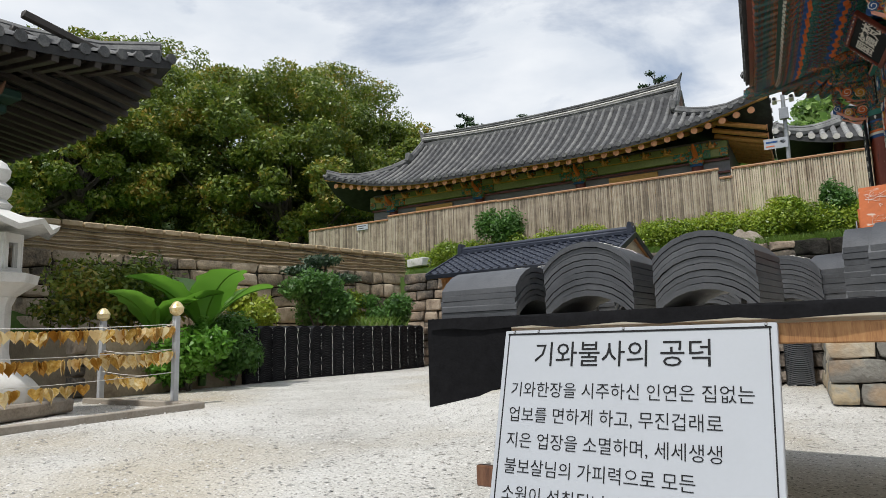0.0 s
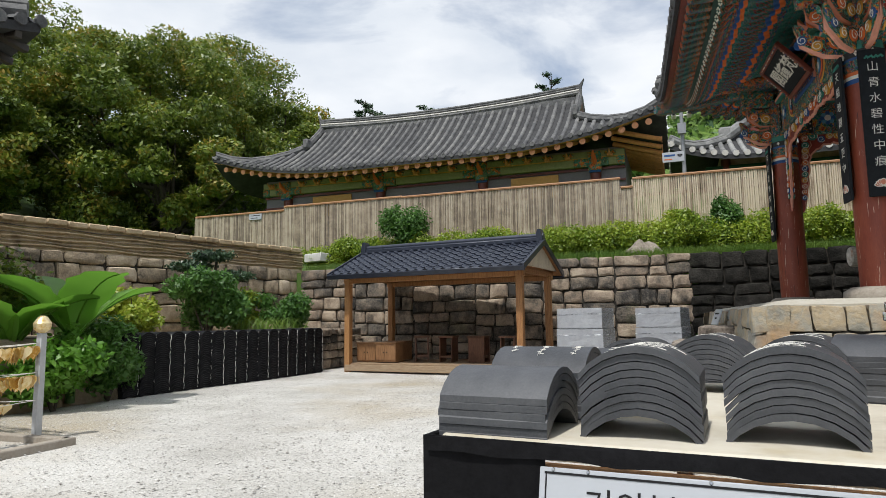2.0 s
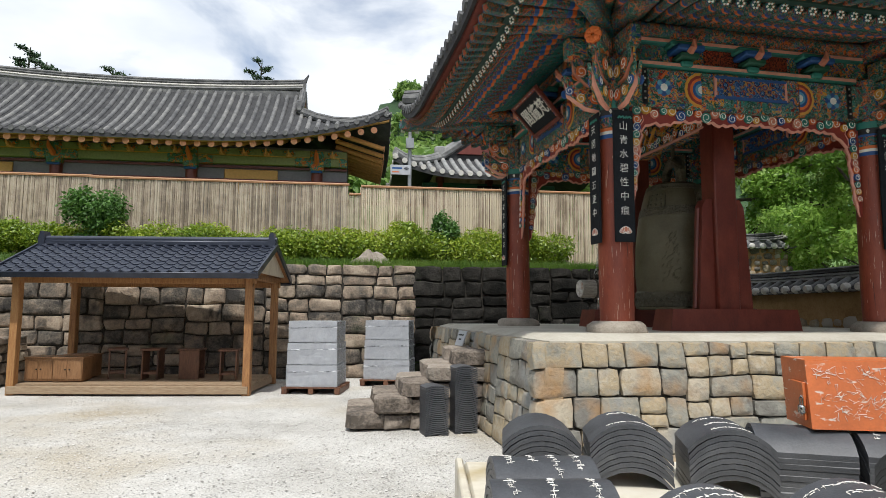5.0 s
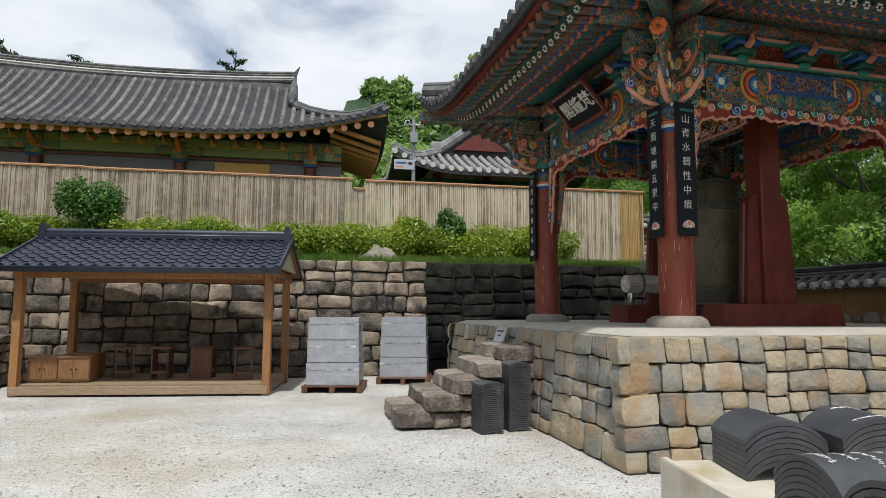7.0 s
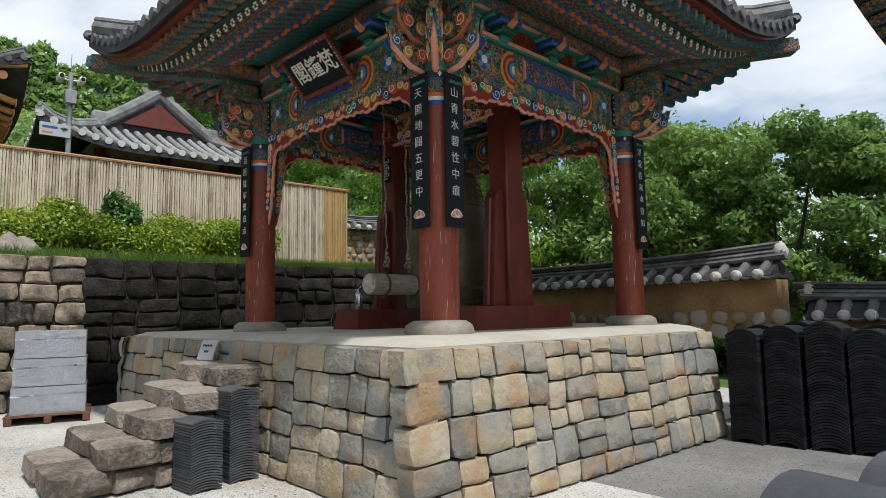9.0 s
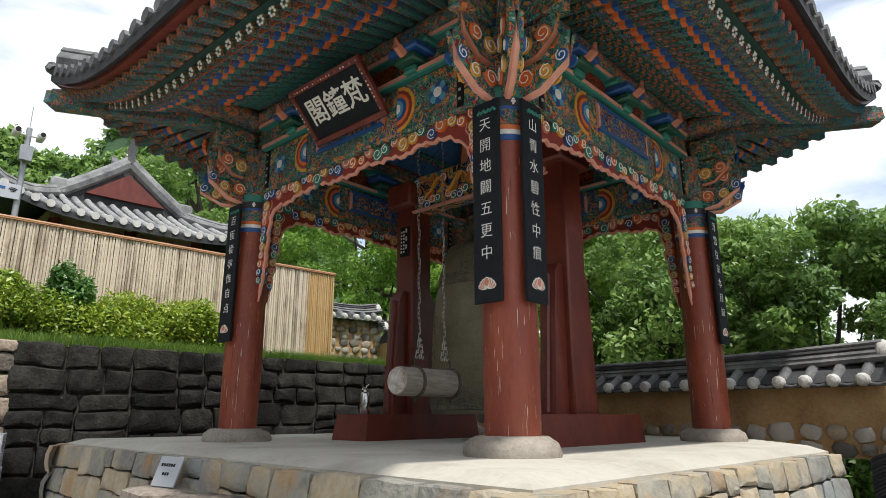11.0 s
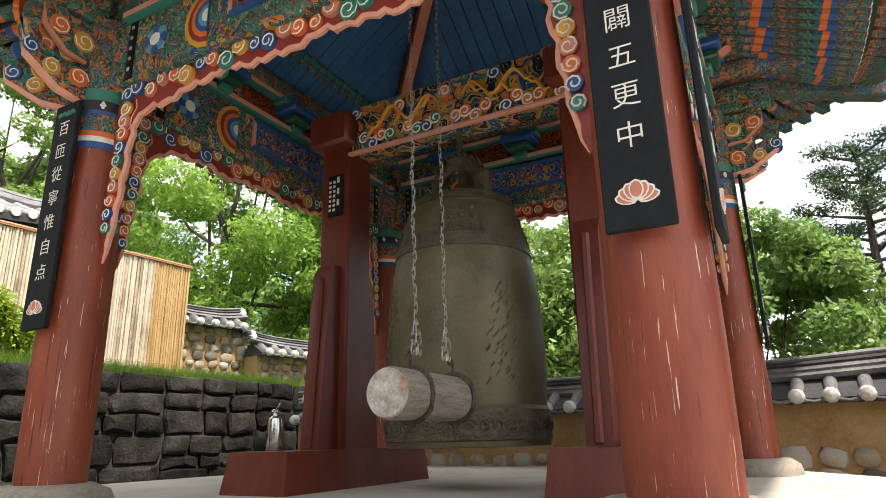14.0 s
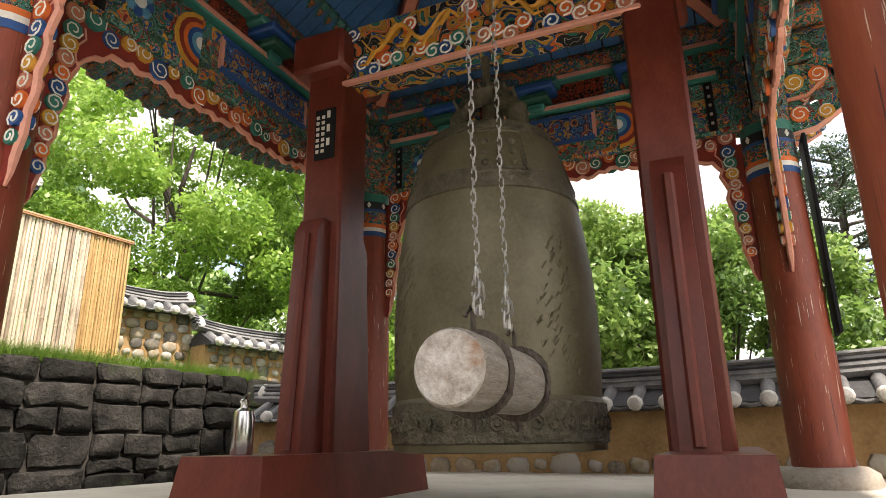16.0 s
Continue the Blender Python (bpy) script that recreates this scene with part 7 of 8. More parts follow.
# ---- wrapped pallets ----
def wrapped_pallet(m, label):
    t = thing("wrapped_pallet", m, label, "pallet", "wrapped pallets")
    for y in (-0.5, -0.25, 0.0, 0.25, 0.5):
        s = Shape()
        s.box((-0.56, y - 0.05, 0.1), (0.56, y + 0.05, 0.125), 0, None, 0.004)
        part("pallet_slat", s, [M_brownwood], t)
    for x in (-0.5, 0.0, 0.5):
        s = Shape()
        s.box((x - 0.05, -0.55, 0.0), (x + 0.05, 0.55, 0.1), 0, None, 0.004)
        part("pallet_bearer", s, [M_brownwood], t)
    for k in range(3):
        d = 0.47 - 0.012 * k
        bk = Shape()
        bk.box((-d / 5 + 0.003, -d / 5 + 0.003, 0), (d / 5 - 0.003, d / 5 - 0.003, 0.4), 0, None, 0.004)
        bkm = bk.mesh("block", M_wrap)
        for i in range(5):
            for j in range(5):
                if k == 2 or i in (0, 4) or j in (0, 4):
                    part("block", bkm, None, t, "", Matrix.Translation((-d + d / 5 + 2 * d * i / 5, -d + d / 5 + 2 * d * j / 5, 0.125 + 0.415 * k)))
        s = Shape()
        for w in range(2):
            z = 0.16 + 0.415 * k + 0.24 * w
            q = d + 0.012 + 0.006 * (w % 2)
            s.tube([(-q, -q, z), (q, -q, z + 0.02), (q, q, z), (-q, q, z + 0.03), (-q, -q, z)], 0.005, 4, squash=3.0)
        part("film_fold", s, [M_wrap], t, "folds of clear stretch film")
        s = Shape()
        q = d + 0.016
        ring = [(-q, -q), (0, -q - 0.006), (q, -q), (q + 0.006, 0), (q, q), (0, q + 0.006), (-q, q), (-q - 0.006, 0)]
        z0_, z1_ = 0.13 + 0.415 * k, 0.13 + 0.415 * k + 0.402
        s.add([(x, y, z0_) for x, y in ring] + [(x, y, z1_) for x, y in ring], [(i, (i + 1) % 8, 8 + (i + 1) % 8, 8 + i) for i in range(8)] + [tuple(8 + i for i in range(8))])
        part("stretch_film", s, [M_film], t, "clear stretch film wrapped round the blocks")
    return t


wrapped_pallet(pose(-1.47, 12.9, 0, 0, 0, -9), "pallet of blocks wrapped in clear film beside the shelter")
wrapped_pallet(pose(0.02, 14.1, 0, 0, 0, -12), "pallet of blocks wrapped in clear film near the wall")

# ---- roof tiles: stacks ----
def tile_mesh(w, l, sag, th, mat):
    s = Shape()
    n = 9
    R = (w * w / 4 + sag * sag) / (2 * sag)
    half = math.asin(w / 2 / R)
    vs = []
    for y, k in ((-l / 2, 1.0), (l / 2, 0.97)):
        for rr_, dz in ((R, 0), (R - th, 0)):
            for i in range(n):
                a = -half + 2 * half * i / (n - 1)
                vs.append((R * math.sin(a) * k, y, R * math.cos(a) - (R - sag) - (R - rr_)))
    f = []
    for i in range(n - 1):
        f += [(i, i + 1, 2 * n + i + 1, 2 * n + i), (n + i, 3 * n + i, 3 * n + i + 1, n + i + 1), (i, n + i, n + i + 1, i + 1), (2 * n + i, 2 * n + i + 1, 3 * n + i + 1, 3 * n + i)]
    f += [(0, 2 * n, 3 * n, n), (n - 1, 2 * n - 1, 4 * n - 1, 3 * n - 1)]
    s.add(vs, f)
    return s.mesh("roof_tile", mat, 40)


TW, TL, TS = 0.345, 0.36, 0.085
tile_a = tile_mesh(TW, TL, TS, 0.02, M_newtile)
tile_c = tile_mesh(0.3, 0.34, 0.03, 0.016, M_newtile)
tile_b = tile_mesh(0.37, 0.4, 0.07, 0.027, M_black)
rnd = random.Random(5)
TB = pose(-0.4, 1.33, 0, 0, 0, -6.5)
TOP = 0.8


def tile_stack(x, y, turn, n, label, base=TOP, marks=0, mesh=tile_a, pitch=0.0228, group="tile stacks on the table"):
    t = thing("tile_stack", pose(x, y, base, 0, 0, turn), label, "tile stack", group)
    for k in range(n):
        part("roof_tile", mesh, None, t, "", pose(rnd.uniform(-0.0025, 0.0025), rnd.uniform(-0.004, 0.004), k * pitch, 0, 0, rnd.uniform(-0.5, 0.5)))
    if marks:
        s = Shape()
        R = (TW * TW / 4 + TS * TS) / (2 * TS)
        z0 = (n - 1) * pitch
        for c in range(marks):
            yy = -0.12 + 0.24 * c / max(1, marks - 1)
            first, last = rnd.uniform(-0.12, -0.03), rnd.uniform(0.03, 0.12)
            xx = first
            while xx < last:
                size = rnd.uniform(0.009, 0.013)
                for q in range(4):
                    u, v, w = rnd.uniform(-0.9, 0.9) * size, rnd.uniform(-0.9, 0.9) * size, rnd.uniform(0.4, 1.0) * size
                    ends = [(xx + u - w * (q % 2), yy + v - w * (1 - q % 2)), (xx + u + 0.2 * w, yy + v + 0.15 * w), (xx + u + w * (q % 2), yy + v + w * (1 - q % 2))]
                    s.tube([(px, py, math.sqrt(R * R - px * px) - (R - TS) + z0 + 0.001) for px, py in ends], 0.0011, 4)
                xx += size * 2.1
        part("written_marks", s, [M_white], t, "white hand-painted writing")
    return t


PL, WR = "stack of charcoal clay roof tiles on the table", "stack of charcoal roof tiles with white hand writing on top"
for x, y, turn, n, marks in [(-0.21, 1.5, 83, 6, 0), (-0.15, 1.89, 84, 8, 3), (-0.06, 2.3, 86, 7, 4), (0.22, 1.56, -5, 9, 5), (0.64, 1.57, -10, 9, 4), (0.13, 2.98, -12, 8, 0), (0.49, 2.84, -14, 9, 2), (0.86, 2.66, -18, 9, 3), (1.24, 1.9, 80, 10, 0), (1.3, 1.42, 76, 8, 3), (1.14, 2.56, 66, 9, 0), (1.5, 2.42, 70, 9, 2), (1.75, 1.9, 78, 8, 4), (1.85, 1.4, 80, 8, 0)]:
    tile_stack(x, y, turn, n, WR if marks else PL, TOP, marks)
# table
table = thing("display_table", TB, "low wide table with cream vinyl cover and black cloth front", "table")
s = Shape()
s.box((0.0, 0.0, 0.74), (2.75, 1.93, 0.797), 0, None, 0.02)
part("tabletop", s, [M_cloth], table, "cream vinyl covered top")
s = Shape()
s.box((0.03, -0.035, 0.68), (2.72, -0.005, 0.74), 0, None, 0.004)
part("front_batten", s, [M_pine], table, "bare pine batten")
s = Shape()
n = 24
vs = []
for i in range(n + 1):
    x = -0.01 + 2.77 * i / n
    vs += [(x, -0.05 - 0.006 * math.sin(i * 1.7), 0.795 + 0.006 * math.sin(i * 0.9)), (x, -0.058 - 0.006 * math.sin(i * 1.7), 0.755 + 0.006 * math.sin(i * 2.1)), (x, -0.04, 0.8)]
s.add(vs, [f for i in range(n) for f in ((3 * i, 3 * i + 3, 3 * i + 4, 3 * i + 1), (3 * i + 2, 3 * i + 5, 3 * i + 3, 3 * i))])
part("cloth_edge", s, [M_blackcloth], table, "black cloth hem along the front edge")
s = Shape()
s.box((-0.03, -0.05, 0.48), (-0.012, 0.9, 0.8), 0, None, 0.004)
s.add([(-0.03, -0.05, 0.8), (0.36, -0.045, 0.8), (0.36, -0.04, 0.56), (0.2, -0.04, 0.5), (-0.03, -0.05, 0.45)], [(0, 1, 2, 3, 4)])
part("cloth_drop", s, [M_blackcloth], table, "black cloth hanging at the corner")
s = Shape()
s.box((-0.045, 0.95, 0.5), (-0.005, 1.95, 0.81), 0, None, 0.018)
part("vinyl_drop", s, [M_cloth], table, "cream vinyl hanging over the side")
for x, y in ((0.52, 0.14), (2.6, 0.1), (0.52, 1.82), (2.6, 1.82)):
    s = Shape()
    s.box((x - 0.04, y - 0.04, 0), (x + 0.04, y + 0.04, 0.74), 0, None, 0.006)
    part("leg", s, [M_brownwood], table)
s = Shape()
s.box((0.1, 0.07, 0.14), (2.6, 0.11, 0.22), 0, None, 0.005)
part("stretcher", s, [M_brownwood], table)
# notice leaning on the table front
SG = pose(-0.055, 1.225, 0.74, -16, 0, -5) @ Matrix.Diagonal((0.96, 1, 1, 1))
sign = thing("notice_board", SG, "white notice board with black Korean writing leaning on the table", "sign")
s = Shape()
s.box((0, -0.012, -0.72), (0.93, 0.012, 0.0), 0, None, 0.003)
part("panel", s, [M_board], sign)
s = Shape()
for lo, hi in [((0.015, -0.014, -0.018), (0.915, -0.012, -0.012)), ((0.018, -0.014, -0.72), (0.022, -0.012, -0.012)), ((0.908, -0.014, -0.72), (0.912, -0.012, -0.012))]:
    s.box(lo, hi, 0)
part("border_line", s, [M_ink], sign)
s = Shape()
for x in (0.04, 0.14, 0.46, 0.9):
    s.lathe([(0.006, 0), (0.004, 0.004)], 8, 0, Matrix.Translation((x, -0.012, -0.006)) @ Matrix.Rotation(1.57, 4, "X"))
part("tack", s, [M_steel], sign)
write("title", "기와불사의 공덕", 0.093, M_ink, sign, Matrix.Translation((0.44, -0.013, -0.095)), weight=0.0)
for i, line in enumerate(["기와한장을 시주하신 인연은 집없는", "업보를 면하게 하고, 무진겁래로", "지은 업장을 소멸하며, 세세생생", "불보살님의 가피력으로 모든", "소원이 성취됩니다"]):
    write("line", line, 0.056, M_ink, sign, Matrix.Translation((0.045, -0.013, -0.215 - 0.085 * i)), "", False, -0.006)
for x in (0.02, 0.88):
    s = Shape()
    s.box((x, 0.015, -0.76), (x + 0.04, 0.045, -0.02), 0, None, 0.004)
    part("prop_leg", s, [M_brownwood], sign)
# offering box on the tiles
ob_ = thing("offering_box", pose(1.14, 2.46, 1.068, 0, 0, -16) @ Matrix.Diagonal((0.9, 0.9, 0.93, 1)), "orange painted offering box with white scribbles and padlock", "box")
s = Shape()
s.prism([(0, 0), (0.5, 0), (0.5, 0.3), (0.0, 0.3)], 0.0, 0.3)
s.v = [(x - 0.0, y + (0.05 if z > 0.2 else 0), z) for x, y, z in s.v]
part("box_body", s, [M_orangebox], ob_)
s = Shape()
s.box((-0.014, 0.05, 0.03), (0.0, 0.2, 0.2), 0, None, 0.004)
dr = part("box_door", s, [M_orangebox], ob_)
s = Shape()
s.box((-0.035, 0.03, 0.06), (-0.01, 0.07, 0.1), 0, None, 0.006)
s.tube([(-0.022, 0.035, 0.1), (-0.022, 0.035, 0.13), (-0.022, 0.05, 0.14), (-0.022, 0.065, 0.13), (-0.022, 0.065, 0.1)], 0.004, 6)
part("padlock", s, [M_steel], dr, "steel padlock")
s = Shape()
for i in range(90):
    x, z = rnd.uniform(0.04, 0.44), rnd.uniform(0.05, 0.27)
    pts = [(x + rnd.uniform(-0.025, 0.025), -0.003 + 0.05 * (1 if z > 0.2 else 0) * 0 + z * 0.0, z + rnd.uniform(-0.02, 0.02)) for _ in range(4)]
    s.tube([(px, 0.05 * min(1, pz / 0.3) - 0.003 if False else -0.003 + 0.1667 * pz, pz) for px, _, pz in pts], 0.0009, 4)
part("scribbles", s, [M_white], ob_, "white scribbled writing")
pens = thing("paint_pens", pose(1.36, 1.78, 1.045, 0, 0, 0), "three white paint pens lying on the tiles", "pens")
for k in range(3):
    s = Shape()
    s.tube([(0.03 * k, 0, 0.012), (0.02 + 0.03 * k, 0.09, 0.05)], 0.009, 8)
    part("pen", s, [M_white], pens)

# stacks beside the steps
tile_stack(0.28, 8.3, 8, 26, "tall stack of charcoal tiles beside the stone steps", 0.0, 0, tile_c, 0.0235, "tile stacks by the steps")
tile_stack(0.68, 8.42, 6, 36, "tallest stack of charcoal tiles beside the stone steps", 0.0, 0, tile_c, 0.0235, "tile stacks by the steps")
# black stacks under the east end of the platform
for i in range(8):
    for j in range(2):
        tile_stack(5.78 + j * 0.46 + 0.06 * i, 5.8 - i * 0.4, 90 + rnd.uniform(-6, 6), 40, "tall stack of black roof tiles against the platform", 0.0, 0, tile_b, 0.031 + 0.001 * ((i + j) % 3), "black tile stacks")
# black tiles stood on end along the planting bed
for i in range(17):
    t = i / 16
    p = Vector((-7.75, 12.45)).lerp(Vector((-8.15, 7.4)), t)
    st = thing("tile_bundle", pose(p.x, p.y, 0, 0, 0, 88 + rnd.uniform(-4, 4)), "bundle of black roof tiles stacked high along the planting bed", "tile stack", "tile bundles along the bed")
    for k in range(30):
        part("roof_tile", tile_b, None, st, "", pose(rnd.uniform(-0.008, 0.008), rnd.uniform(-0.01, 0.01), k * 0.034 - 0.03, 0, 0, rnd.uniform(-2, 2)) @ Matrix.Diagonal((0.86, 1, 1, 1)))
    s = Shape()
    s.tube([(0.15 + 0.012 * math.sin(k * 2.0), -0.2, 0.03 + k * 0.068) for k in range(15)], 0.007, 4)
    part("binding_cord", s, [M_white], st, "white binding cord")

# ---- stone steps ----
st_m = [stone_mesh(900 + k, M_stepstone, 0.09) for k in range(5)]
steps = thing("stone_steps", pose(0, 0, 0), "rough hewn stone steps up to the bell platform", "steps")
for k in range(5):
    x0, z1 = -0.82 + 0.36 * k, 0.23 + 0.2 * k
    for y0, y1 in ((8.52, 9.3), (9.32, 10.1)) if k % 2 == 0 else ((8.5, 9.0), (9.02, 10.1)):
        y0 += 0.1 * (k == 4)
        part("step_stone", st_m[(k + int(y0 * 3)) % 5], None, steps, "", Matrix.Translation((x0 + 0.24, (y0 + y1) / 2, z1 - 0.11)) @ Matrix.Rotation(radians(rnd.uniform(-3, 3)), 4, "Z") @ Matrix.Diagonal((0.5, (y1 - y0) * 1.02, 0.22, 1)))
    if k:
        for q in range(k):
            part("step_stone", st_m[q % 5], None, steps, "", Matrix.Translation((x0 + 0.3, 9.3, 0.1 + 0.2 * q)) @ Matrix.Diagonal((0.46, 1.5, 0.22, 1)))
ps = thing("small_notice", pose(0.83, 9.72, 1.035, -20, 0, -75), "small white notice leaning on the top step", "sign")
s = Shape()
s.box((-0.14, -0.008, 0), (0.14, 0.008, 0.24), 0, None, 0.003)
part("panel", s, [M_board], ps)
s = Shape()
for z, w in ((0.17, 0.2), (0.1, 0.1)):
    for q in range(int(w / 0.03)):
        s.box((-w / 2 + q * 0.03, -0.01, z - 0.012), (-w / 2 + q * 0.03 + 0.022, -0.008, z + 0.012), 0)
part("notice_writing", s, [M_ink], ps)

# ---- west side: lantern, gold leaves, planting bed ----
LX, LY = -6.9, 2.6
lan = thing("stone_lantern", pose(LX, LY, 0, 0, 0, 20), "white granite stone lantern with jar finial", "stone lantern")
s = Shape()
s.box((-0.62, -0.62, 0), (0.62, 0.62, 0.16), 0, None, 0.03)
part("plinth", s, [M_basestone], lan, "low brown stone plinth")
s = Shape()
s.lathe([(0.52, 0.16), (0.52, 0.3), (0.44, 0.4), (0.3, 0.5), (0.26, 0.52)], 8)
part("lotus_base", s, [M_granite], lan)
s = Shape()
s.lathe([(0.25, 0.5), (0.21, 0.7), (0.21, 1.2), (0.25, 1.3)], 8)
part("shaft", s, [M_granite], lan)
s = Shape()
s.lathe([(0.24, 1.3), (0.44, 1.45), (0.46, 1.55), (0.3, 1.58)], 8)
part("table_stone", s, [M_granite], lan)
s = Shape()
for k in range(8):
    a = k * math.pi / 4
    A = Matrix.Rotation(a, 4, "Z")
    if k % 2 == 0:
        s.box((0.2, -0.13, 1.56), (0.27, 0.13, 1.62), 0, A)
        s.box((0.2, -0.13, 1.9), (0.27, 0.13, 2.0), 0, A)
        s.box((0.2, -0.13, 1.6), (0.27, -0.06, 1.92), 0, A)
        s.box((0.2, 0.06, 1.6), (0.27, 0.13, 1.92), 0, A)
    else:
        s.box((0.2, -0.12, 1.56), (0.27, 0.12, 2.0), 0, A)
part("light_chamber", s, [M_granite], lan, "pierced light chamber")
s = Shape()
rf = []
for r_, z in ((0.62, 2.0), (0.64, 2.06), (0.4, 2.18), (0.14, 2.28)):
    for k in range(16):
        a = k * math.pi / 8
        up = 0.09 if k % 2 == 0 and r_ > 0.5 else 0
        rf.append((r_ * (1 if k % 2 == 0 else 0.93) * math.cos(a), r_ * (1 if k % 2 == 0 else 0.93) * math.sin(a), z + up))
s.add(rf, [(i * 16 + k, i * 16 + (k + 1) % 16, (i + 1) * 16 + (k + 1) % 16, (i + 1) * 16 + k) for i in range(3) for k in range(16)] + [tuple(range(16))[::-1], tuple(48 + k for k in range(16))])
part("roof_stone", s, [M_granite], lan, "eight-sided roof stone with upturned corners")
s = Shape()
s.lathe([(0.13, 2.26), (0.16, 2.34), (0.1, 2.4), (0.14, 2.46), (0.15, 2.54), (0.08, 2.6), (0.12, 2.66), (0.13, 2.74), (0.08, 2.82), (0.02, 2.86)], 16)
part("jewel_finial", s, [M_granite], lan)
s = Shape()
s.box((-7.6, 4.1, -0.02), (-5.35, 4.2, 0.06), 0, None, 0.01)
setting("kerb_1", s, [M_basestone], "low stone kerb round the lantern bed")
s = Shape()
s.box((-5.42, 0.5, -0.02), (-5.3, 4.2, 0.06), 0, None, 0.01)
setting("kerb_2", s, [M_basestone], "low stone kerb round the lantern bed")
heart = Shape()
hp = []
for k in range(14):
    t = 2 * math.pi * k / 14
    hp.append((0.0037 * 16 * math.sin(t) ** 3, 0.0037 * (13 * math.cos(t) - 5 * math.cos(2 * t) - 2 * math.cos(3 * t) - math.cos(4 * t)) - 0.06))
heart.prism(hp, -0.0015, 0.0015)
heart.v = [(x, y - abs(x) * 0.25, z) for x, y, z in heart.v]
heartm = heart.mesh("gold_leaf", M_gold, 30)
gl = thing("leaf_garland", pose(0, 0, 0), "strings of gold heart-shaped wish leaves between pale posts", "garland")
PA, PB, PC = Vector((-5.88, 4.22, 0)), Vector((-6.05, 1.0, 0)), Vector((-7.6, 4.35, 0))
for p in (PA, PB, PC):
    s = Shape()
    s.box((p.x - 0.035, p.y - 0.035, 0), (p.x + 0.035, p.y + 0.035, 1.08), 0, None, 0.006)
    po = part("post", s, [M_post], gl, "pale grey square post")
    s = Shape()
    s.lathe([(0.03, 0), (0.08, 0.04), (0.09, 0.1), (0.05, 0.16), (0.02, 0.18)], 10, 0, Matrix.Translation((p.x, p.y, 1.08)))
    part("lotus_finial", s, [M_gold], po, "golden lotus finial")
for a, b, n in ((PA, PB, 56), (PA, PC, 32)):
    for z in (0.98, 0.68, 0.4):
        s = Shape()
        pts = [tuple(a.lerp(b, k / 10) + Vector((0, 0, z - 0.05 * math.sin(math.pi * k / 10)))) for k in range(11)]
        s.tube(pts, 0.004, 4)
        cord = part("cord", s, [M_white], gl)
        for k in range(n):
            t = (k + rnd.uniform(0.2, 0.8)) / n
            if z < 0.5 and (t < 0.3 or rnd.random() < 0.35):
                continue
            q = a.lerp(b, t) + Vector((0, rnd.uniform(-0.02, 0.02), z - 0.05 * math.sin(math.pi * t)))
            part("gold_leaf", heartm, None, cord, "", Matrix.Translation(q) @ Matrix.Rotation(rnd.uniform(0, 6.28), 4, "Z") @ Matrix.Rotation(rnd.uniform(-0.3, 0.3), 4, "X") @ Matrix.Scale(rnd.uniform(1.2, 1.7), 4))
# bed of earth behind the black tiles
s = Shape()
s.box((-11.6, 4.6, -0.1), (-8.05, 15.0, 0.98), 0, None, 0.1)
setting("planting_bed", s, [M_soil], "raised bed of earth planted with shrubs")
shrub("round_bush", (-8.9, 10.2, 0.95), 0.85, 1.5, 7500, 0.055, M_leaf["shrub"], 41, "rounded green shrub in the raised bed", "bush")
shrub("round_bush", (-8.6, 12.6, 0.95), 0.75, 1.05, 5500, 0.05, M_leaf["shrub"], 42, "low green shrub in the raised bed", "bush")
shrub("round_bush", (-9.6, 5.8, 0.95), 1.3, 1.35, 8500, 0.05, M_leaf["zelkova"], 43, "broad dark clipped bush in the raised bed", "bush")
shrub("round_bush", (-9.0, 8.4, 0.95), 0.6, 0.9, 3600, 0.05, M_leaf["hedge"], 44, "yellow-green azalea in the raised bed", "bush")
shrub("round_bush", (-8.35, 7.2, 0.3), 0.6, 1.0, 3600, 0.05, M_leaf["shrub"], 45, "leafy shrub below the banana plant", "bush")
shrub("round_bush", (-9.4, 12.0, 0.95), 0.6, 1.0, 3000, 0.05, M_leaf["hedge"], 46, "yellow-green azalea in the raised bed", "bush")
pt = thing("garden_pine", pose(-9.7, 11.2, 0.95), "small trained pine in the raised bed", "pine tree")
s = Shape()
s.tube([(0, 0, 0), (0.2, 0.1, 0.6), (0.0, 0.2, 1.2), (0.15, 0.1, 1.9)], [0.08, 0.06, 0.045, 0.02], 7)
part("trunk", s, [M_bark], pt)
part("crown", leaf_mesh("crown", [(0.4, 0, 0.75), (-0.3, 0.2, 1.05), (0.35, 0.4, 1.3), (0.1, 0, 1.75), (-0.25, -0.3, 1.5)], [(0.5, 0.5, 0.14)] * 5, 4500, 0.05, M_leaf["pine"], 51, shell=0.2), None, pt)


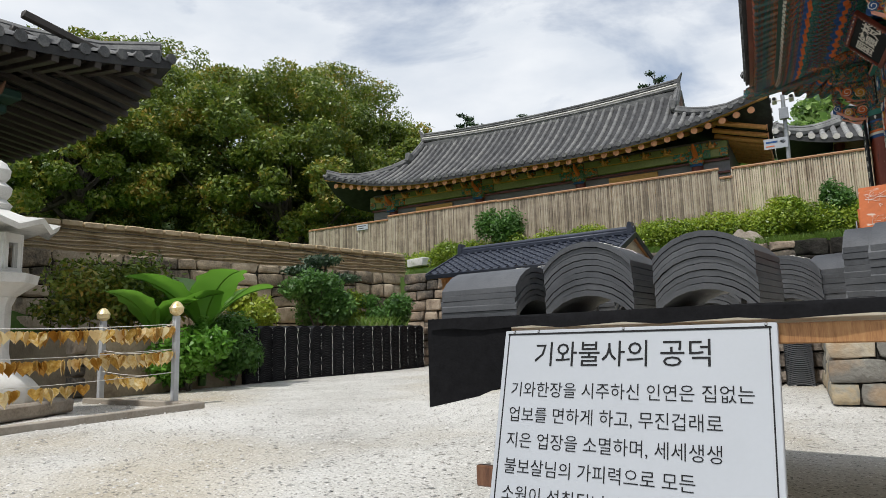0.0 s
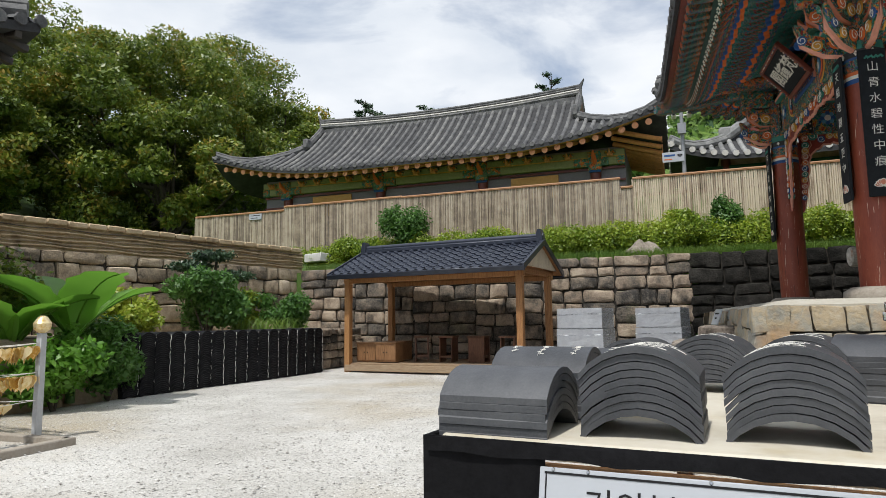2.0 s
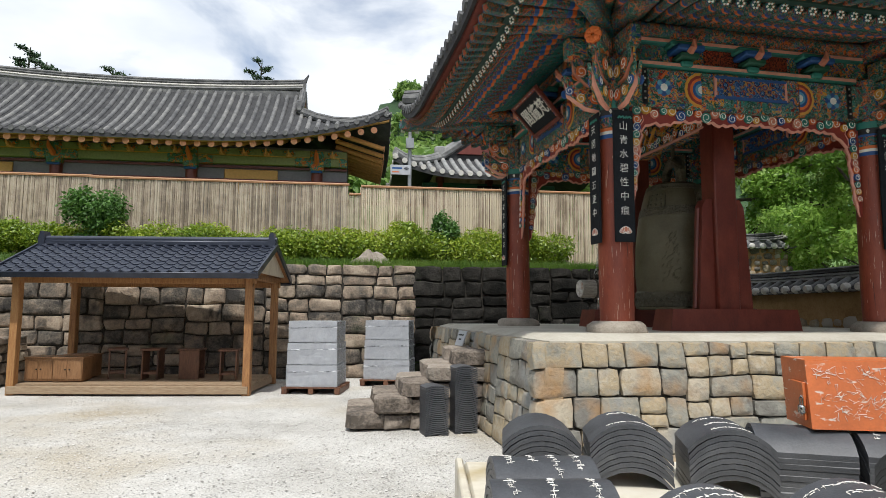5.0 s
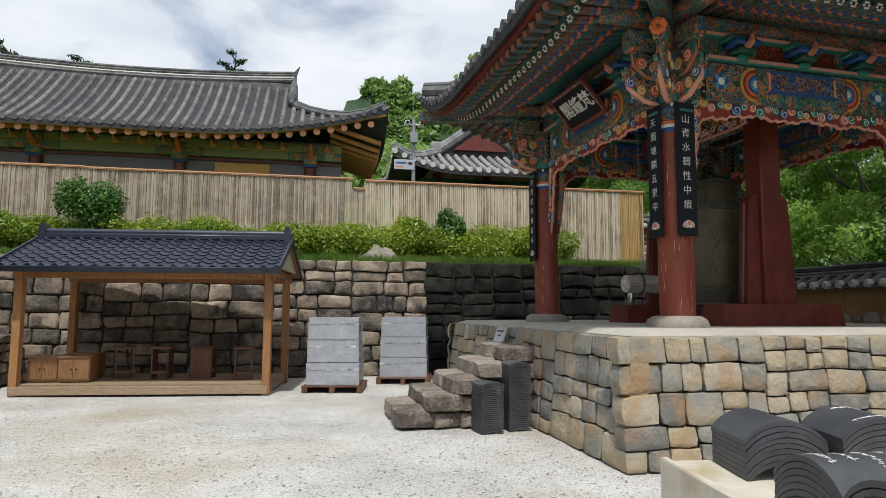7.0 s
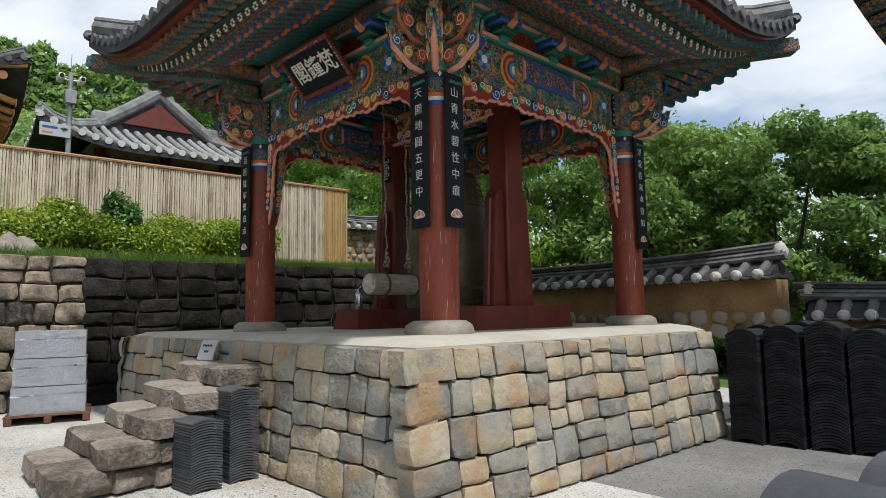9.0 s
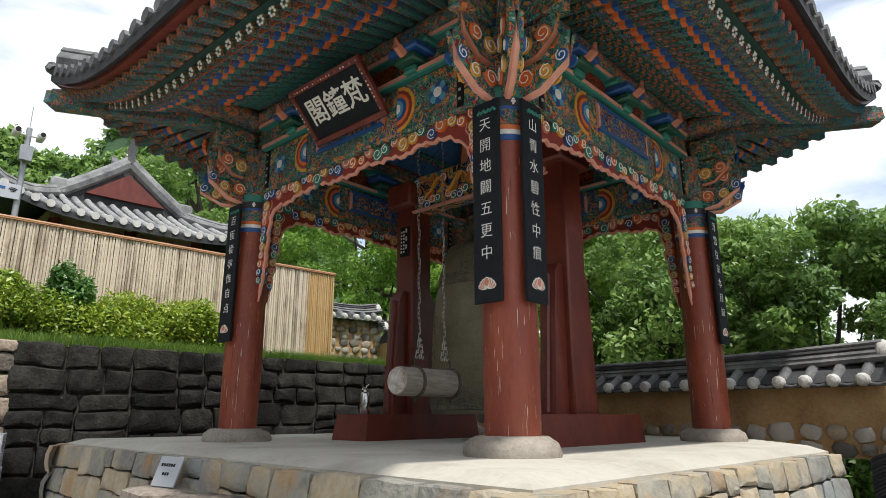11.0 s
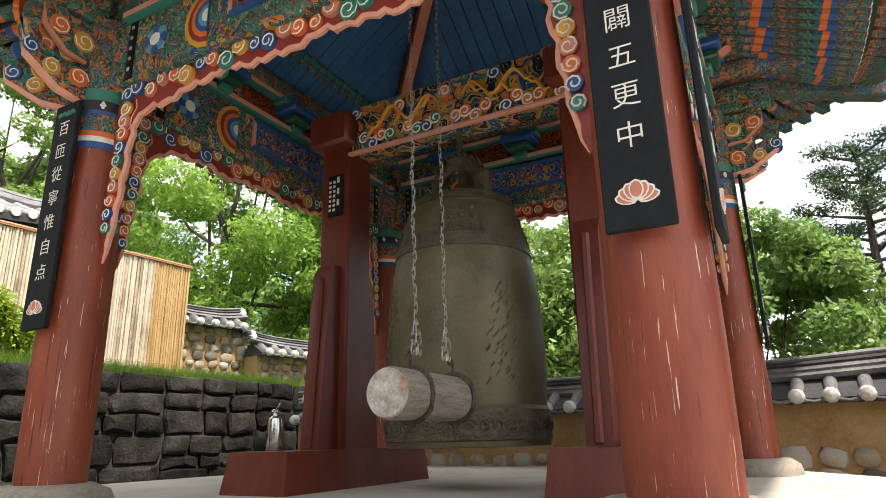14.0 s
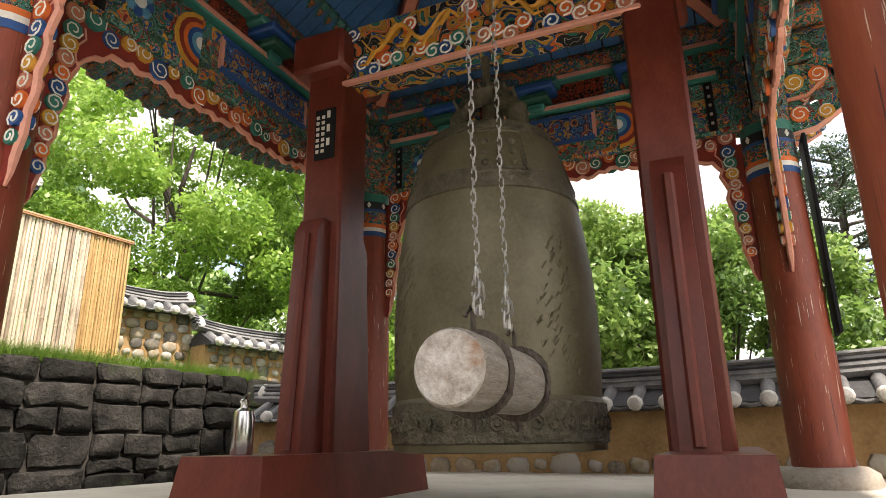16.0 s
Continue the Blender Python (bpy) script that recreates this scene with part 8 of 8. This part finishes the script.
def banana(m, n, seed, label):
    r = random.Random(seed)
    t = thing("banana_plant", m, label, "banana plant", "banana plants")
    s = Shape()
    s.tube([(0, 0, -0.05), (0.03, 0, 0.4), (0.0, 0.02, 0.8)], [0.06, 0.05, 0.03], 9)
    part("stem", s, [M_leaf["shrub"]], t)
    for k in range(n):
        a = k * 2.4 + r.uniform(-0.3, 0.3)
        up = r.uniform(1.12, 1.5)
        L, W = r.uniform(1.05, 1.45), r.uniform(0.33, 0.44)
        s = Shape()
        pts, vs = [], []
        for i in range(13):
            q = i / 12
            d = L * q
            pts.append(Vector((math.cos(a) * d * math.cos(up * (1 - 0.5 * q)), math.sin(a) * d * math.cos(up * (1 - 0.5 * q)), 0.7 + d * math.sin(up) * (1 - 0.32 * q * q) * 0.95)))
        side = Vector((-math.sin(a), math.cos(a), 0))
        for i, p in enumerate(pts):
            q = i / 12
            w = W * math.sin(math.pi * min(1, max(0.0, (q - 0.12) / 0.9))) ** 0.6 if q > 0.12 else 0.012
            j = 1 + 0.12 * math.sin(i * 2.6 + k)
            vs += [p - side * w * j + Vector((0, 0, 0.25 * w)), p, p + side * w * j + Vector((0, 0, 0.25 * w))]
        s.add([tuple(v) for v in vs], [f for i in range(12) for f in ((3 * i, 3 * i + 1, 3 * i + 4, 3 * i + 3), (3 * i + 1, 3 * i + 2, 3 * i + 5, 3 * i + 4))])
        s.tube([tuple(p - Vector((0, 0, 0.008))) for p in pts], [0.022 - 0.0014 * i for i in range(13)], 5)
        part("leaf", s, [M_leaf["banana"]], t, smooth=60)
    return t


banana(pose(-8.0, 6.35, 0.1) @ Matrix.Scale(1.12, 4), 5, 1, "broad-leaved banana plant below the garden wall")
banana(pose(-8.2, 5.6, 0.1) @ Matrix.Scale(0.95, 4), 4, 2, "smaller banana plant below the garden wall")
shrub("round_bush", (-7.75, 5.9, 0.0), 0.7, 1.1, 5200, 0.055, M_leaf["banana"], 61, "bright leafy bush round the banana stems", "bush")
shrub("round_bush", (-8.0, 7.0, 0.0), 0.6, 1.2, 4600, 0.05, M_leaf["shrub"], 62, "leafy bush round the banana stems", "bush")
fern = Shape()
rr = random.Random(8)
for k in range(70):
    a, L = rr.uniform(0, 6.28), rr.uniform(0.35, 0.6)
    bx, by = rr.uniform(-0.4, 0.4), rr.uniform(-0.3, 0.3)
    vs = []
    for i in range(5):
        q = i / 4
        w = 0.016 * (1 - q)
        x, y, z = bx + math.cos(a) * L * q * 0.6, by + math.sin(a) * L * q * 0.6, L * (q - 0.45 * q * q)
        vs += [(x - math.sin(a) * w, y + math.cos(a) * w, z), (x + math.sin(a) * w, y - math.cos(a) * w, z)]
    fern.add(vs, [(2 * i, 2 * i + 1, 2 * i + 3, 2 * i + 2) for i in range(4)])
fm_ = fern.mesh("day_lily", M_leaf["grass"], 0, False)
for x, y in ((-8.3, 11.5), (-8.2, 12.0), (-8.35, 10.9)):
    tagged(part("day_lily", fm_, None, None, "", pose(x, y, 0.97, 0, 0, x * 300)), "clump of long-leaved lily in the raised bed", "plant", "lily clumps")
# white granite block on the corner of the upper wall, iron fence by the trees
s = Shape()
s.box((-0.4, -0.2, 0), (0.4, 0.2, 0.26), 0, None, 0.02)
tagged(part("granite_block", s, [M_granite], None, "", pose(-9.95, 16.3, 2.98, 0, 0, -20)), "pale cut granite block on the wall end", "stone block")
gt = thing("metal_gate", pose(-16.4, 18.6, 3.6, 0, 0, 12), "grey metal railing gate beside the fence", "gate")
for i in range(14):
    s = Shape()
    s.tube([(i * 0.14, 0, 0), (i * 0.14, 0, 1.1)], 0.018, 6)
    part("bar", s, [M_steelpole], gt)
s = Shape()
s.tube([(0, 0, 1.0), (1.82, 0, 1.0)], 0.02, 6)
s.tube([(0, 0, 0.15), (1.82, 0, 0.15)], 0.02, 6)
part("rail", s, [M_steelpole], gt)
s = Shape()
s.box((0.6, -0.03, 0.5), (1.0, -0.02, 0.78), 0, None, 0.004)
part("gate_sign", s, [M_board], gt)

# ---- stone walls ----
stone_wall("wall_north_1", (-9.9, 15.2), (0.7, 15.2), 0.0, 2.66, (0.26, 0.42), (0.45, 0.9), M_darkstone, 7, "brown weathered dry-stone retaining wall", 0.12)
# this stretch has lichen and tree shade both in its stone colour
stone_wall("wall_north_2", (0.6, 15.2), (9.2, 15.2), 0.0, 2.66, (0.26, 0.44), (0.45, 0.95), M_shadedblackstone, 17, "black lichened dry-stone retaining wall, tree shade put into its colour", 0.12)
stone_wall("wall_west", (-12.6, 4.2), (-10.0, 15.6), 0.0, 2.72, (0.26, 0.46), (0.45, 0.95), M_tanstone, 8, "weathered stone retaining wall under the clay wall", 0.1)
stone_wall("wall_bed", (-7.9, 12.6), (-7.8, 15.1), 0.0, 1.0, (0.18, 0.32), (0.3, 0.6), M_darkstone, 9, "low dark stone edge of the raised bed")
stone_wall("wall_bed_south", (-8.4, 4.4), (-8.2, 7.4), 0.0, 0.95, (0.2, 0.36), (0.3, 0.6), M_darkstone, 10, "low rough stone edge of the raised bed")
stone_wall("platform_south", (0.98, 5.98), (5.85, 6.12), 0.0, 1.25, (0.17, 0.32), (0.22, 0.5), M_warmstone, 11, "mixed grey and ochre dry-stone platform wall", 0.15, proud=0.025, fitted=True)
stone_wall("platform_west", (0.78, 13.5), (0.99, 6.08), 0.0, 1.25, (0.18, 0.34), (0.22, 0.52), M_warmstone, 12, "mixed grey and ochre dry-stone platform wall", 0.12, proud=0.025, fitted=True)
stone_wall("platform_east", (5.86, 6.16), (7.8, 7.6), 0.0, 1.25, (0.2, 0.36), (0.26, 0.6), M_warmstone, 13, "oblique east end of the stone platform", 0.2, proud=0.025, fitted=True)
stone_wall("platform_north", (7.7, 13.5), (0.8, 13.5), 0.0, 1.25, (0.26, 0.4), (0.5, 0.9), M_warmstone, 14, "north side of the stone platform", 0.1, proud=0.025, fitted=True)
# clay wall of layered tiles on the west retaining wall
s = Shape()
A_, B_ = Vector((-12.75, 4.2, 0)), Vector((-10.12, 15.8, 0))
dv = (B_ - A_)
Wm = Matrix.Translation(A_) @ Matrix.Rotation(math.atan2(dv.y, dv.x), 4, "Z")
s.box((0, 0.05, 2.6), (dv.length, 0.4, 3.25), 0, Wm)
cw = setting("wall_clay", s, [M_paleclay], "ochre clay wall with lines of embedded tiles")
for lay, z in enumerate((2.78, 2.85, 2.93, 3.0, 3.08, 3.16)):
    s = Shape()
    s.tube([(dv.length * k / 40, 0.015, z + 0.016 * math.sin(k * 1.3 + lay)) for k in range(41)], 0.018 if lay % 2 else 0.03, 5, squash=0.7)
    part("tile_line", s, [M_cobble if lay % 2 else M_paleclay], cw, "", Wm)
n = int(dv.length / 0.42)
s = Shape()
s.box((0.01, -0.06, 3.22), (0.41, 0.5, 3.34), 0, None, 0.02)
cm = s.mesh("coping_tile", M_paleclay)
for k in range(n):
    part("coping_tile", cm, None, cw, "", Wm @ Matrix.Translation((k * 0.42, 0, 0.006 * (k % 3))))
